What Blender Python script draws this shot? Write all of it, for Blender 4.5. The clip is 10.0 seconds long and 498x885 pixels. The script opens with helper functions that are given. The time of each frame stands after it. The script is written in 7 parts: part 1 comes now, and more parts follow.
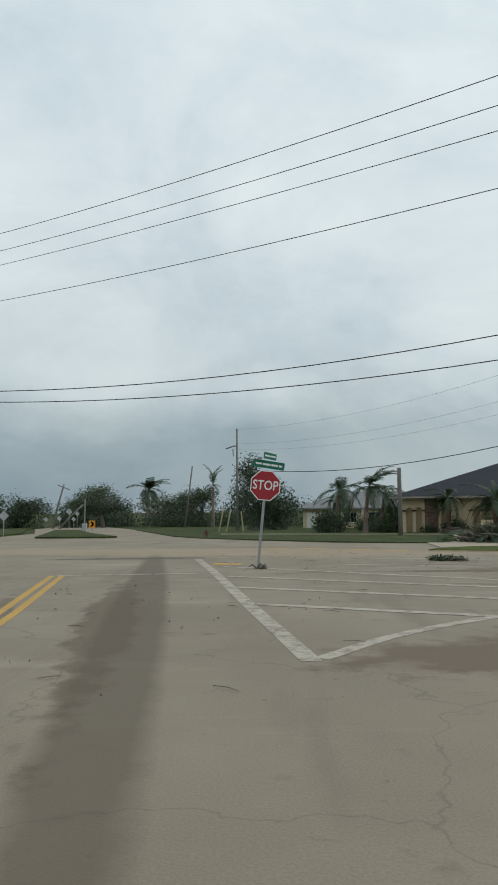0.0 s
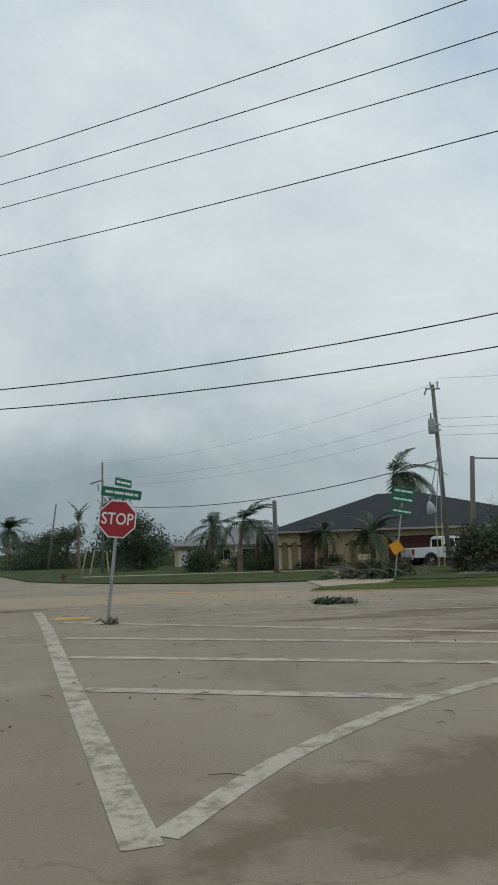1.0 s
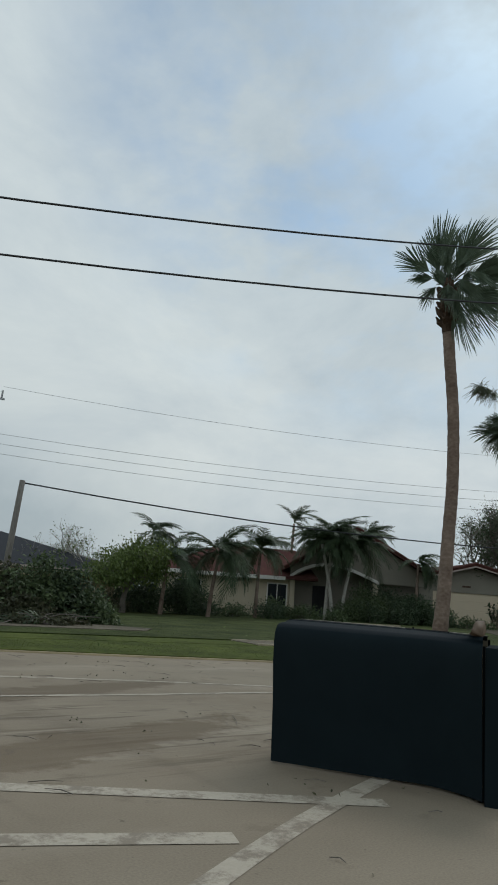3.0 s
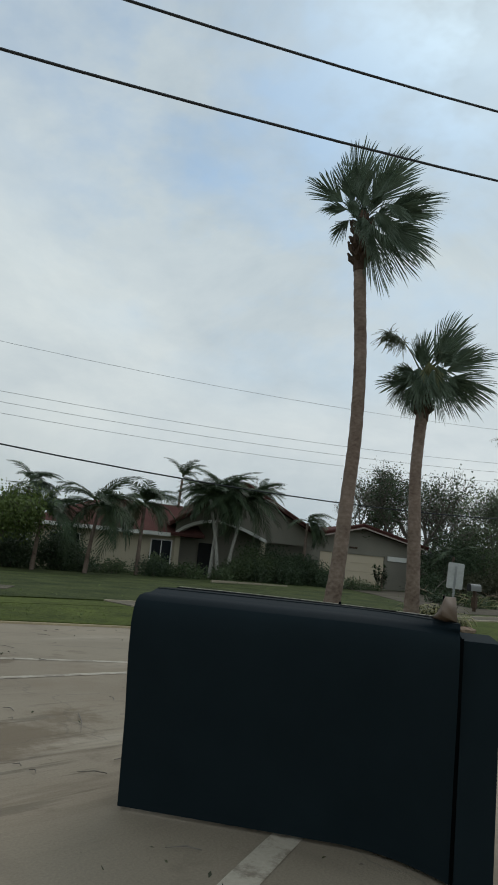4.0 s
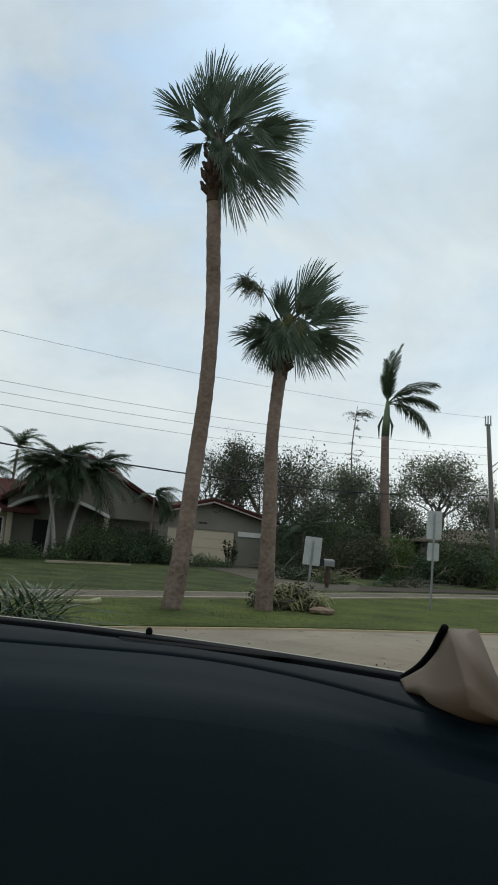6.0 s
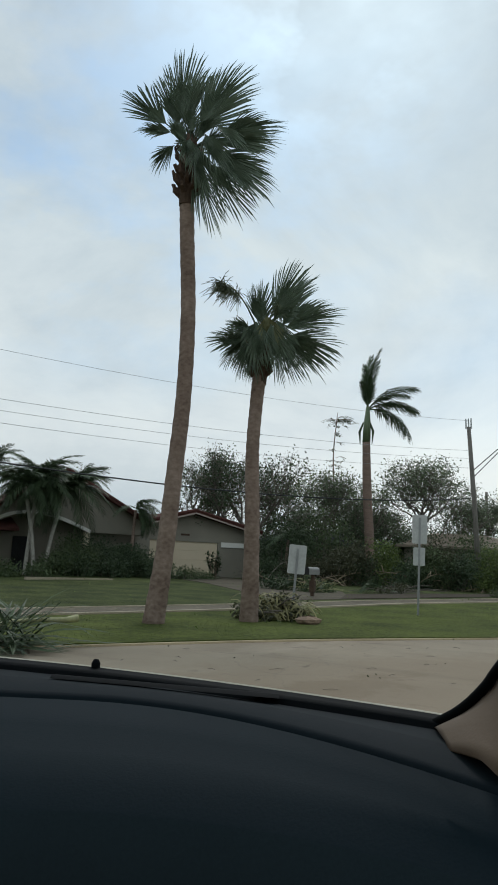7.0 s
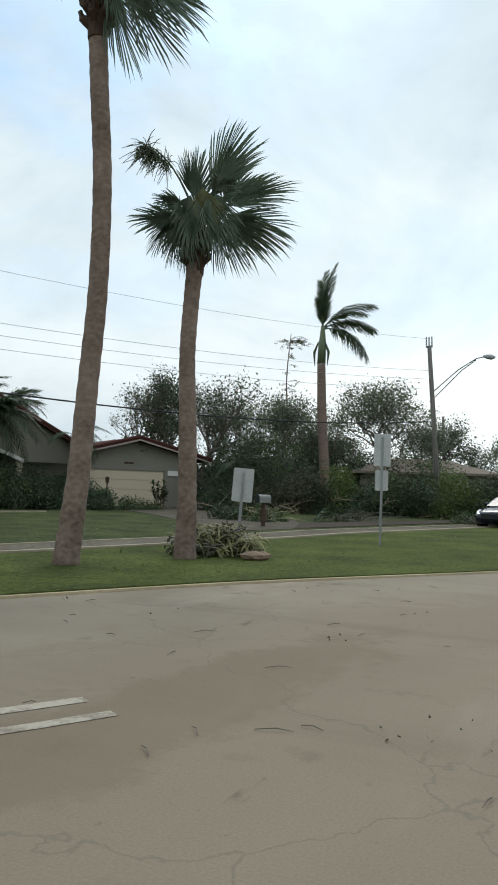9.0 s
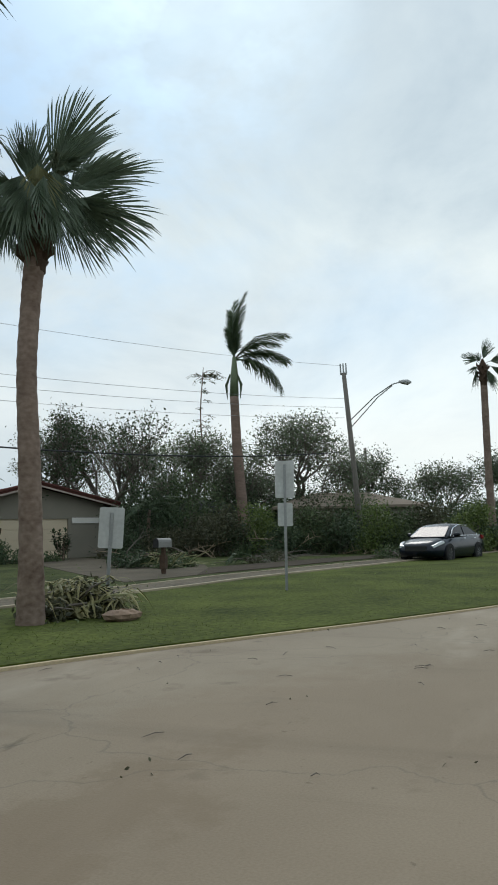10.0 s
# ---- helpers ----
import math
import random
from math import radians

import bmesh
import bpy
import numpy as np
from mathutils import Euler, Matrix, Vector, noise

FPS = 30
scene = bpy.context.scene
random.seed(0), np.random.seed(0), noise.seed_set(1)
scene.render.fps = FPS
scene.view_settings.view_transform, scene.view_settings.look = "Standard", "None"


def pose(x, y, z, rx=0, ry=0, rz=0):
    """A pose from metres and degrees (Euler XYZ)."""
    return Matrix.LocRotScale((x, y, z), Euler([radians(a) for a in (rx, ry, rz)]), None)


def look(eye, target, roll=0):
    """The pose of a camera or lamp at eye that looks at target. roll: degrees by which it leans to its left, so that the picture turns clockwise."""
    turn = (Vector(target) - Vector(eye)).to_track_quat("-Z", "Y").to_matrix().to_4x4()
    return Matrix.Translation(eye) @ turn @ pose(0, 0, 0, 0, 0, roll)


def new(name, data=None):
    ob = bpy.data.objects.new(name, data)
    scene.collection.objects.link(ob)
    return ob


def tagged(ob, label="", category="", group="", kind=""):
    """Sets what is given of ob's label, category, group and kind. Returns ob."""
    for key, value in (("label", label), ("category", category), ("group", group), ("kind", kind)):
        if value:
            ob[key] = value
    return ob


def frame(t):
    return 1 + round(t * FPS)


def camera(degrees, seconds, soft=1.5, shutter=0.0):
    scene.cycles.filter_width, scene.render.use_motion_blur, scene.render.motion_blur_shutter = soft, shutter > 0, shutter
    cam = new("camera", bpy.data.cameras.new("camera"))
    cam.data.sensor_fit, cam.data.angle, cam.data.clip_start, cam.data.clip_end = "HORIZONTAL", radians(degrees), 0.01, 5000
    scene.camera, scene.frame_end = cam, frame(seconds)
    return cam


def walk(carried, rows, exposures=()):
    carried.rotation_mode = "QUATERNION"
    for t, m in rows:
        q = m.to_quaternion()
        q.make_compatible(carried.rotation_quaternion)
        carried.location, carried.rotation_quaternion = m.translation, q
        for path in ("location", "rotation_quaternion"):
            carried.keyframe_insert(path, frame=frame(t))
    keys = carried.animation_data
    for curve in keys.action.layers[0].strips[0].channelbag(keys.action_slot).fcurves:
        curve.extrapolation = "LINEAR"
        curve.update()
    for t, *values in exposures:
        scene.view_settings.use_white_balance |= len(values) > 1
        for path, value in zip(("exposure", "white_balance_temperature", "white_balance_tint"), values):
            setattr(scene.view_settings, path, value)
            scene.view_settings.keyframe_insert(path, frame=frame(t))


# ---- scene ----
cam = camera(36.9, 10.0, soft=1.8)
PATH = [
    (0, (1.148, 1.556, 1.319), (1.042, 3.545, 1.503), -0.4),
    (0.5, (1.238, 3.008, 1.321), (1.319, 5.0, 1.476), -1.3),
    (1, (1.44, 4.7, 1.325), (1.673, 6.667, 1.602), -1.8),
    (1.5, (1.859, 6.492, 1.448), (2.297, 8.424, 1.724), 1.4),
    (2, (2.545, 7.799, 1.343), (3.343, 9.612, 1.614), 0.7),
    (2.5, (3.162, 8.451, 1.395), (4.217, 10.099, 1.812), 4.2),
    (3, (4.221, 9.683, 1.448), (5.455, 11.205, 1.848), 4.1),
    (4.5, (6.666, 11.971, 1.469), (8.204, 13.215, 1.767), 6.3),
    (5, (7.318, 12.433, 1.482), (8.935, 13.57, 1.787), 6.2),
    (5.5, (7.986, 12.8, 1.485), (9.667, 13.847, 1.761), 5.5),
    (7, (8.843, 13.22, 1.473), (10.564, 14.188, 1.79), 2.6),
    (7.5, (9.097, 13.402, 1.463), (10.825, 14.371, 1.731), 1.1),
    (8, (9.896, 13.756, 1.509), (11.579, 14.827, 1.65), 1.0),
    (8.5, (10.669, 14.026, 1.371), (12.413, 15.002, 1.444), 0.4),
    (9, (11.776, 14.376, 1.417), (13.574, 15.239, 1.554), 1.7),
    (9.5, (12.981, 14.501, 1.342), (14.793, 15.342, 1.445), 1.1),
    (10, (14.814, 14.502, 1.385), (16.675, 15.191, 1.635), -1.4),
]
K = 0.88      # metres to one unit of the plan
walk(cam, [(t, look(K * Vector(eye), K * Vector(target), roll)) for t, eye, target, roll in PATH],
     exposures=[(0.0, 0.0), (1.0, -0.14), (2.0, -0.22), (3.0, -0.28), (4.5, -0.16), (5.5, -0.05), (7.0, -0.06), (8.0, 0.08), (8.5, 0.27), (9.5, 0.27), (10.0, 0.08)])

# ---- light: overcast sky after a storm ----
world = bpy.data.worlds.new("overcast")
scene.world = world
world.use_nodes = True
wn, wl = world.node_tree.nodes, world.node_tree.links
wn.clear()


def wnode(kind, **values):
    n = wn.new(kind)
    for k, v in values.items():
        n.inputs[k].default_value = v
    return n


w_out = wn.new("ShaderNodeOutputWorld")
w_bg = wn.new("ShaderNodeBackground")
w_sky = wn.new("ShaderNodeTexSky")
w_sky.sky_type, w_sky.sun_disc = "NISHITA", False
w_sky.sun_elevation, w_sky.sun_rotation = radians(48), radians(70)
w_skyk = wn.new("ShaderNodeVectorMath")
w_skyk.operation = "MULTIPLY"
w_skyk.inputs[1].default_value = (0.095, 0.125, 0.135)
wl.new(w_sky.outputs[0], w_skyk.inputs[0])
w_tc = wn.new("ShaderNodeTexCoord")
w_map = wn.new("ShaderNodeMapping")
w_map.inputs["Scale"].default_value = (1.0, 1.0, 1.7)
w_map.inputs["Location"].default_value = (0.35, 0.1, 0.2)
wl.new(w_tc.outputs["Generated"], w_map.inputs[0])
w_n1 = wnode("ShaderNodeTexNoise", Scale=1.7, Detail=6.0, Roughness=0.55)
w_n2 = wnode("ShaderNodeTexNoise", Scale=4.2, Detail=5.0, Roughness=0.6)
w_n3 = wnode("ShaderNodeTexNoise", Scale=2.6, Detail=7.0, Roughness=0.6, Distortion=0.3)
for n in (w_n1, w_n2, w_n3):
    wl.new(w_map.outputs[0], n.inputs["Vector"])
w_sep = wn.new("ShaderNodeSeparateXYZ")
wl.new(w_tc.outputs["Generated"], w_sep.inputs[0])


def wmath(op, a, b=None, clamp=False):
    n = wn.new("ShaderNodeMath")
    n.operation, n.use_clamp = op, clamp
    for i, v in enumerate((a, b)):
        if v is None:
            continue
        if isinstance(v, (int, float)):
            n.inputs[i].default_value = v
        else:
            wl.new(v, n.inputs[i])
    return n.outputs[0]


def wramp(fac, stops):
    n = wn.new("ShaderNodeValToRGB")
    while len(n.color_ramp.elements) < len(stops):
        n.color_ramp.elements.new(0.5)
    for e, (p, c) in zip(n.color_ramp.elements, stops):
        e.position, e.color = p, (*c, 1)
    wl.new(fac, n.inputs[0])
    return n.outputs[0]


def wmix(fac, a, b):
    n = wn.new("ShaderNodeMix")
    n.data_type = "RGBA"
    wl.new(fac, n.inputs[0])
    wl.new(a, n.inputs[6])
    wl.new(b, n.inputs[7])
    return n.outputs[2]


# grey cloud deck: slate towards the horizon in the north-west, pale towards the east
w_lift = wmath("ADD", w_sep.outputs["Z"], wmath("MULTIPLY", wmath("SUBTRACT", w_n2.outputs[0], 0.5), 0.16))
w_dark = wramp(w_lift, [(0.0, (0.30, 0.37, 0.40)), (0.10, (0.34, 0.42, 0.45)), (0.18, (0.56, 0.64, 0.67)), (0.36, (0.68, 0.76, 0.79)), (0.75, (0.62, 0.72, 0.78))])
w_pale = wramp(w_lift, [(0.0, (0.71, 0.79, 0.81)), (0.14, (0.79, 0.86, 0.875)), (0.4, (0.655, 0.755, 0.80)), (0.8, (0.50, 0.61, 0.70))])
w_east = wmath("MULTIPLY_ADD", w_sep.outputs["X"], 1.15, clamp=True)
w_east.node.inputs[2].default_value = -0.02
w_cloud = wmix(w_east, w_dark, w_pale)
w_gap = wmath("MULTIPLY", wramp(w_n1.outputs[0], [(0.50, (0, 0, 0)), (0.70, (1, 1, 1))]), wramp(w_sep.outputs["Z"], [(0.12, (0, 0, 0)), (0.40, (1, 1, 1))]))
w_gap = wmath("MULTIPLY", w_gap, wmath("MULTIPLY_ADD", w_sep.outputs["X"], 0.9, clamp=True))
w_gap.node.inputs[1].links[0].from_node.inputs[2].default_value = 0.30
w_rift = wn.new("ShaderNodeVectorMath")
w_rift.operation = "DOT_PRODUCT"
w_rift.inputs[1].default_value = Vector((0.62, 0.52, 0.60)).normalized()
wl.new(w_tc.outputs["Generated"], w_rift.inputs[0])
w_open = wmath("MULTIPLY", wramp(w_rift.outputs["Value"], [(0.90, (0, 0, 0)), (0.985, (1, 1, 1))]), wramp(w_n2.outputs[0], [(0.42, (0, 0, 0)), (0.66, (1, 1, 1))]))
w_gap = wmath("MAXIMUM", wmath("MULTIPLY", w_gap, 0.50, clamp=True), wmath("MULTIPLY", w_open, 0.65), clamp=True)
w_shade = wramp(w_n3.outputs[0], [(0.32, (0.78, 0.82, 0.86)), (0.48, (0.96, 0.97, 0.98)), (0.66, (1.13, 1.11, 1.08))])
w_mul = wn.new("ShaderNodeVectorMath")
w_mul.operation = "MULTIPLY"
wl.new(w_cloud, w_mul.inputs[0])
wl.new(w_shade, w_mul.inputs[1])
w_mix = wmix(w_gap, w_mul.outputs[0], w_skyk.outputs[0])
wl.new(w_mix, w_bg.inputs[0])
w_bg.inputs[1].default_value = 1.0
wl.new(w_bg.outputs[0], w_out.inputs[0])

sun = new("sun", bpy.data.lights.new("sun", "SUN"))
sun.data.energy, sun.data.angle, sun.data.color = 0.9, radians(20), (1.0, 0.97, 0.93)
sun.matrix_world = look((0, 0, 50), (-30.0, -11.0, 18.0))

# ---- materials ----
def mat(name, base, rough=0.8, var=0.25, scale=3.0, fine=40.0, bump=0.0, metal=0.0, tint=None, per=0.0, island=0.0, spec=0.4, coat=0.0, stretch=(1, 1, 1), sub=0.0):
    """Procedural surface: two sizes of noise in the colour, optional relief, and a shift per object or per island."""
    m = bpy.data.materials.new(name)
    m.use_nodes = True
    nt = m.node_tree
    nodes, links = nt.nodes, nt.links
    bs = nodes["Principled BSDF"]
    bs.inputs["Roughness"].default_value, bs.inputs["Metallic"].default_value = rough, metal
    bs.inputs["Specular IOR Level"].default_value = spec
    bs.inputs["Coat Weight"].default_value = coat
    tc, mp = nodes.new("ShaderNodeTexCoord"), nodes.new("ShaderNodeMapping")
    mp.inputs["Scale"].default_value = stretch
    links.new(tc.outputs["Object"], mp.inputs[0])
    n1, n2 = nodes.new("ShaderNodeTexNoise"), nodes.new("ShaderNodeTexNoise")
    for n, s in ((n1, scale), (n2, fine)):
        n.inputs["Scale"].default_value, n.inputs["Detail"].default_value = s, 4.0
        links.new(mp.outputs[0], n.inputs["Vector"])
    add = nodes.new("ShaderNodeMath")
    add.operation = "ADD"
    links.new(n1.outputs[0], add.inputs[0])
    links.new(n2.outputs[0], add.inputs[1])
    fac = add.outputs[0]
    if per or island:
        src = nodes.new("ShaderNodeObjectInfo").outputs["Random"] if per else nodes.new("ShaderNodeNewGeometry").outputs["Random Per Island"]
        ma = nodes.new("ShaderNodeMath")
        ma.operation = "MULTIPLY_ADD"
        links.new(src, ma.inputs[0])
        ma.inputs[1].default_value = (per or island)
        links.new(fac, ma.inputs[2])
        fac = ma.outputs[0]
    lo = [c * (1 - var) for c in base]
    hi = [min(1, c * (1 + var)) for c in (tint or base)]
    mr = nodes.new("ShaderNodeMapRange")
    mr.inputs[1].default_value, mr.inputs[2].default_value = 0.65, 1.35 + (per or island)
    links.new(fac, mr.inputs[0])
    mx = nodes.new("ShaderNodeMix")
    mx.data_type = "RGBA"
    mx.inputs[6].default_value, mx.inputs[7].default_value = (*lo, 1), (*hi, 1)
    links.new(mr.outputs[0], mx.inputs[0])
    links.new(mx.outputs[2], bs.inputs["Base Color"])
    if sub:
        bs.inputs["Subsurface Weight"].default_value = 0.0
        bs.inputs["Transmission Weight"].default_value = 0.0
    if bump:
        b = nodes.new("ShaderNodeBump")
        b.inputs["Strength"].default_value, b.inputs["Distance"].default_value = bump, 0.02
        links.new(n2.outputs[0], b.inputs["Height"])
        links.new(b.outputs[0], bs.inputs["Normal"])
    return m


def leafy(name, base, tint, island=0.9, rough=0.55):
    """Foliage that lets a little light through."""
    m = mat(name, base, rough, 0.35, 0.7, 6.0, tint=tint, island=island, spec=0.35)
    nt = m.node_tree
    bs, out = nt.nodes["Principled BSDF"], nt.nodes["Material Output"]
    tr, ms = nt.nodes.new("ShaderNodeBsdfTranslucent"), nt.nodes.new("ShaderNodeMixShader")
    col = bs.inputs["Base Color"].links[0].from_socket
    nt.links.new(col, tr.inputs[0])
    ms.inputs[0].default_value = 0.22
    nt.links.new(bs.outputs[0], ms.inputs[1])
    nt.links.new(tr.outputs[0], ms.inputs[2])
    nt.links.new(ms.outputs[0], out.inputs[0])
    return m


def road_mat():
    """Worn pale pavement: grain, wide stains, drying mud and fine cracks."""
    m = mat("worn_pavement", (0.272, 0.226, 0.166), 0.9, 0.18, 0.5, 60.0, bump=0.25, spec=0.25)
    nt = m.node_tree
    nodes, links = nt.nodes, nt.links
    bs = nodes["Principled BSDF"]
    col = bs.inputs["Base Color"].links[0].from_socket
    tc = nodes.new("ShaderNodeTexCoord")

    def stain(scale, stretch, lo, hi, colour, amount, detail=5.0, rot=0.0, within=None):
        nonlocal col
        mp = nodes.new("ShaderNodeMapping")
        mp.inputs["Scale"].default_value = stretch
        mp.inputs["Rotation"].default_value = (0, 0, rot)
        links.new(tc.outputs["Object"], mp.inputs[0])
        n = nodes.new("ShaderNodeTexNoise")
        n.inputs["Scale"].default_value, n.inputs["Detail"].default_value, n.inputs["Roughness"].default_value = scale, detail, 0.62
        links.new(mp.outputs[0], n.inputs["Vector"])
        r = nodes.new("ShaderNodeMapRange")
        r.inputs[1].default_value, r.inputs[2].default_value, r.inputs[4].default_value = lo, hi, amount
        links.new(n.outputs[0], r.inputs[0])
        fac = r.outputs[0]
        if within:
            cx, cy, half, wide, turn = within
            mq = nodes.new("ShaderNodeMapping")
            mq.vector_type = "TEXTURE"
            mq.inputs["Location"].default_value, mq.inputs["Rotation"].default_value, mq.inputs["Scale"].default_value = (cx, cy, 0), (0, 0, turn), (half, wide, 50)
            links.new(tc.outputs["Object"], mq.inputs[0])
            ln = nodes.new("ShaderNodeVectorMath")
            ln.operation = "LENGTH"
            links.new(mq.outputs[0], ln.inputs[0])
            rr = nodes.new("ShaderNodeMapRange")
            rr.inputs[1].default_value, rr.inputs[2].default_value, rr.inputs[3].default_value, rr.inputs[4].default_value = 0.6, 1.0, 1.0, 0.0
            links.new(ln.outputs["Value"], rr.inputs[0])
            mu = nodes.new("ShaderNodeMath")
            mu.operation = "MULTIPLY"
            links.new(fac, mu.inputs[0])
            links.new(rr.outputs[0], mu.inputs[1])
            fac = mu.outputs[0]
        x = nodes.new("ShaderNodeMix")
        x.data_type = "RGBA"
        x.inputs[7].default_value = (*colour, 1)
        links.new(fac, x.inputs[0])
        links.new(col, x.inputs[6])
        col = x.outputs[2]

    stain(0.16, (1, 1, 1), 0.45, 0.75, (0.185, 0.142, 0.098), 0.6)
    stain(0.9, (1, 0.12, 1), 0.55, 0.75, (0.135, 0.105, 0.078), 0.5, rot=radians(4))
    stain(0.7, (0.25, 1, 1), 0.56, 0.70, (0.40, 0.345, 0.27), 0.45, rot=radians(-12))
    stain(1.6, (1, 1, 1), 0.60, 0.72, (0.13, 0.098, 0.068), 0.5)
    stain(7.0, (1, 1, 1), 0.67, 0.74, (0.07, 0.055, 0.042), 0.7)
    stain(2.6, (0.3, 1, 1), 0.66, 0.72, (0.055, 0.045, 0.036), 0.6, 8.0, radians(10))

    # mud that water has drawn out into streaks across the gore
    gore = (5.6, 18.4, 7.0, 3.0, radians(-26))
    stain(2.4, (0.12, 1, 1), 0.54, 0.62, (0.125, 0.092, 0.060), 0.6, 7.0, radians(-26), gore)
    stain(5.5, (0.10, 1, 1), 0.56, 0.62, (0.070, 0.053, 0.038), 0.55, 7.0, radians(-24), gore)
    stain(3.6, (0.10, 1, 1), 0.57, 0.66, (0.42, 0.36, 0.28), 0.5, 6.0, radians(-28), gore)

    def smear(x0, y0, x1, y1, width, colour, amount, ragged=0.5):
        """A long dirty band on the ground between two places, with a broken edge."""
        nonlocal col
        mp = nodes.new("ShaderNodeMapping")
        mp.vector_type = "TEXTURE"
        mp.inputs["Location"].default_value = ((x0 + x1) / 2, (y0 + y1) / 2, 0)
        mp.inputs["Rotation"].default_value = (0, 0, math.atan2(y1 - y0, x1 - x0))
        mp.inputs["Scale"].default_value = (math.hypot(x1 - x0, y1 - y0) / 2, width / 2, 50)
        links.new(tc.outputs["Object"], mp.inputs[0])
        ln = nodes.new("ShaderNodeVectorMath")
        ln.operation = "LENGTH"
        links.new(mp.outputs[0], ln.inputs[0])
        n = nodes.new("ShaderNodeTexNoise")
        n.inputs["Scale"].default_value, n.inputs["Detail"].default_value, n.inputs["Roughness"].default_value = 1.6, 7.0, 0.7
        links.new(tc.outputs["Object"], n.inputs["Vector"])
        ad = nodes.new("ShaderNodeMath")
        ad.operation = "MULTIPLY_ADD"
        links.new(n.outputs[0], ad.inputs[0])
        ad.inputs[1].default_value = ragged * 2
        links.new(ln.outputs["Value"], ad.inputs[2])
        r = nodes.new("ShaderNodeMapRange")
        r.inputs[1].default_value, r.inputs[2].default_value = 0.75 + ragged, 1.05 + ragged
        r.inputs[3].default_value, r.inputs[4].default_value = amount, 0.0
        links.new(ad.outputs[0], r.inputs[0])
        x = nodes.new("ShaderNodeMix")
        x.data_type = "RGBA"
        x.inputs[7].default_value = (*colour, 1)
        links.new(r.outputs[0], x.inputs[0])
        links.new(col, x.inputs[6])
        col = x.outputs[2]

    smear(0.95, 0.0, -3.2, 26.0, 0.86, (0.128, 0.102, 0.072), 0.75, 0.2)
    smear(-0.35, 6.5, -1.9, 15.5, 0.75, (0.115, 0.086, 0.056), 0.65, 1.1)
    smear(-1.9, 8.0, -3.3, 13.5, 0.45, (0.125, 0.095, 0.064), 0.6, 1.0)
    smear(1.5, 8.0, 6.5, 10.0, 1.9, (0.135, 0.098, 0.062), 0.75, 0.85)
    smear(4.5, 15.2, 10.5, 17.0, 1.1, (0.135, 0.098, 0.060), 0.65, 1.1)
    smear(3.5, 18.0, 12.0, 20.2, 1.0, (0.12, 0.088, 0.055), 0.6, 1.1)
    smear(-6.0, 22.5, -1.0, 23.2, 0.9, (0.085, 0.068, 0.050), 0.7, 0.9)
    smear(12.0, 17.5, 20.0, 16.5, 1.2, (0.165, 0.122, 0.078), 0.5, 1.1)
    smear(10.5, 18.5, 26.0, 12.5, 6.5, (0.205, 0.152, 0.100), 0.40, 0.7)
    smear(-12.0, 27.5, 9.0, 25.0, 5.0, (0.36, 0.275, 0.180), 0.65, 0.6)
    v = nodes.new("ShaderNodeTexVoronoi")
    v.feature = "DISTANCE_TO_EDGE"
    v.inputs["Scale"].default_value = 0.32
    nz = nodes.new("ShaderNodeTexNoise")
    nz.inputs["Scale"].default_value, nz.inputs["Detail"].default_value = 1.2, 6.0
    links.new(tc.outputs["Object"], nz.inputs["Vector"])
    vm = nodes.new("ShaderNodeVectorMath")
    vm.operation = "MULTIPLY_ADD"
    vm.inputs[1].default_value = (1.1, 1.1, 0)
    links.new(nz.outputs["Color"], vm.inputs[0])
    links.new(tc.outputs["Object"], vm.inputs[2])
    links.new(vm.outputs[0], v.inputs["Vector"])
    cr = nodes.new("ShaderNodeMapRange")
    cr.inputs[1].default_value, cr.inputs[2].default_value = 0.0, 0.0045
    cr.inputs[3].default_value, cr.inputs[4].default_value = 0.32, 0.0
    links.new(v.outputs["Distance"], cr.inputs[0])
    x = nodes.new("ShaderNodeMix")
    x.data_type = "RGBA"
    x.inputs[7].default_value = (0.08, 0.07, 0.065, 1)
    links.new(cr.outputs[0], x.inputs[0])
    links.new(col, x.inputs[6])
    links.new(x.outputs[2], bs.inputs["Base Color"])
    return m


def worn(name, base, hole, amount=0.58):
    """Road paint that has cracked and flaked off down to the pavement."""
    m = mat(name, base, 0.75, 0.12, 1.0, 30.0, bump=0.15)
    nt = m.node_tree
    bs = nt.nodes["Principled BSDF"]
    col = bs.inputs["Base Color"].links[0].from_socket
    tc, n, r, x = (nt.nodes.new(k) for k in ("ShaderNodeTexCoord", "ShaderNodeTexNoise", "ShaderNodeMapRange", "ShaderNodeMix"))
    x.data_type = "RGBA"
    n.inputs["Scale"].default_value, n.inputs["Detail"].default_value, n.inputs["Roughness"].default_value = 3.6, 9.0, 0.78
    nt.links.new(tc.outputs["Object"], n.inputs["Vector"])
    r.inputs[1].default_value, r.inputs[2].default_value = amount - 0.05, amount + 0.06
    nt.links.new(n.outputs[0], r.inputs[0])
    x.inputs[7].default_value = (*hole, 1)
    nt.links.new(r.outputs[0], x.inputs[0])
    nt.links.new(col, x.inputs[6])
    nt.links.new(x.outputs[2], bs.inputs["Base Color"])
    return m


def glass_mat(name, colour=(0.02, 0.025, 0.03)):
    m = mat(name, colour, 0.12, 0.1, 2.0, 10.0, spec=0.15)
    return m


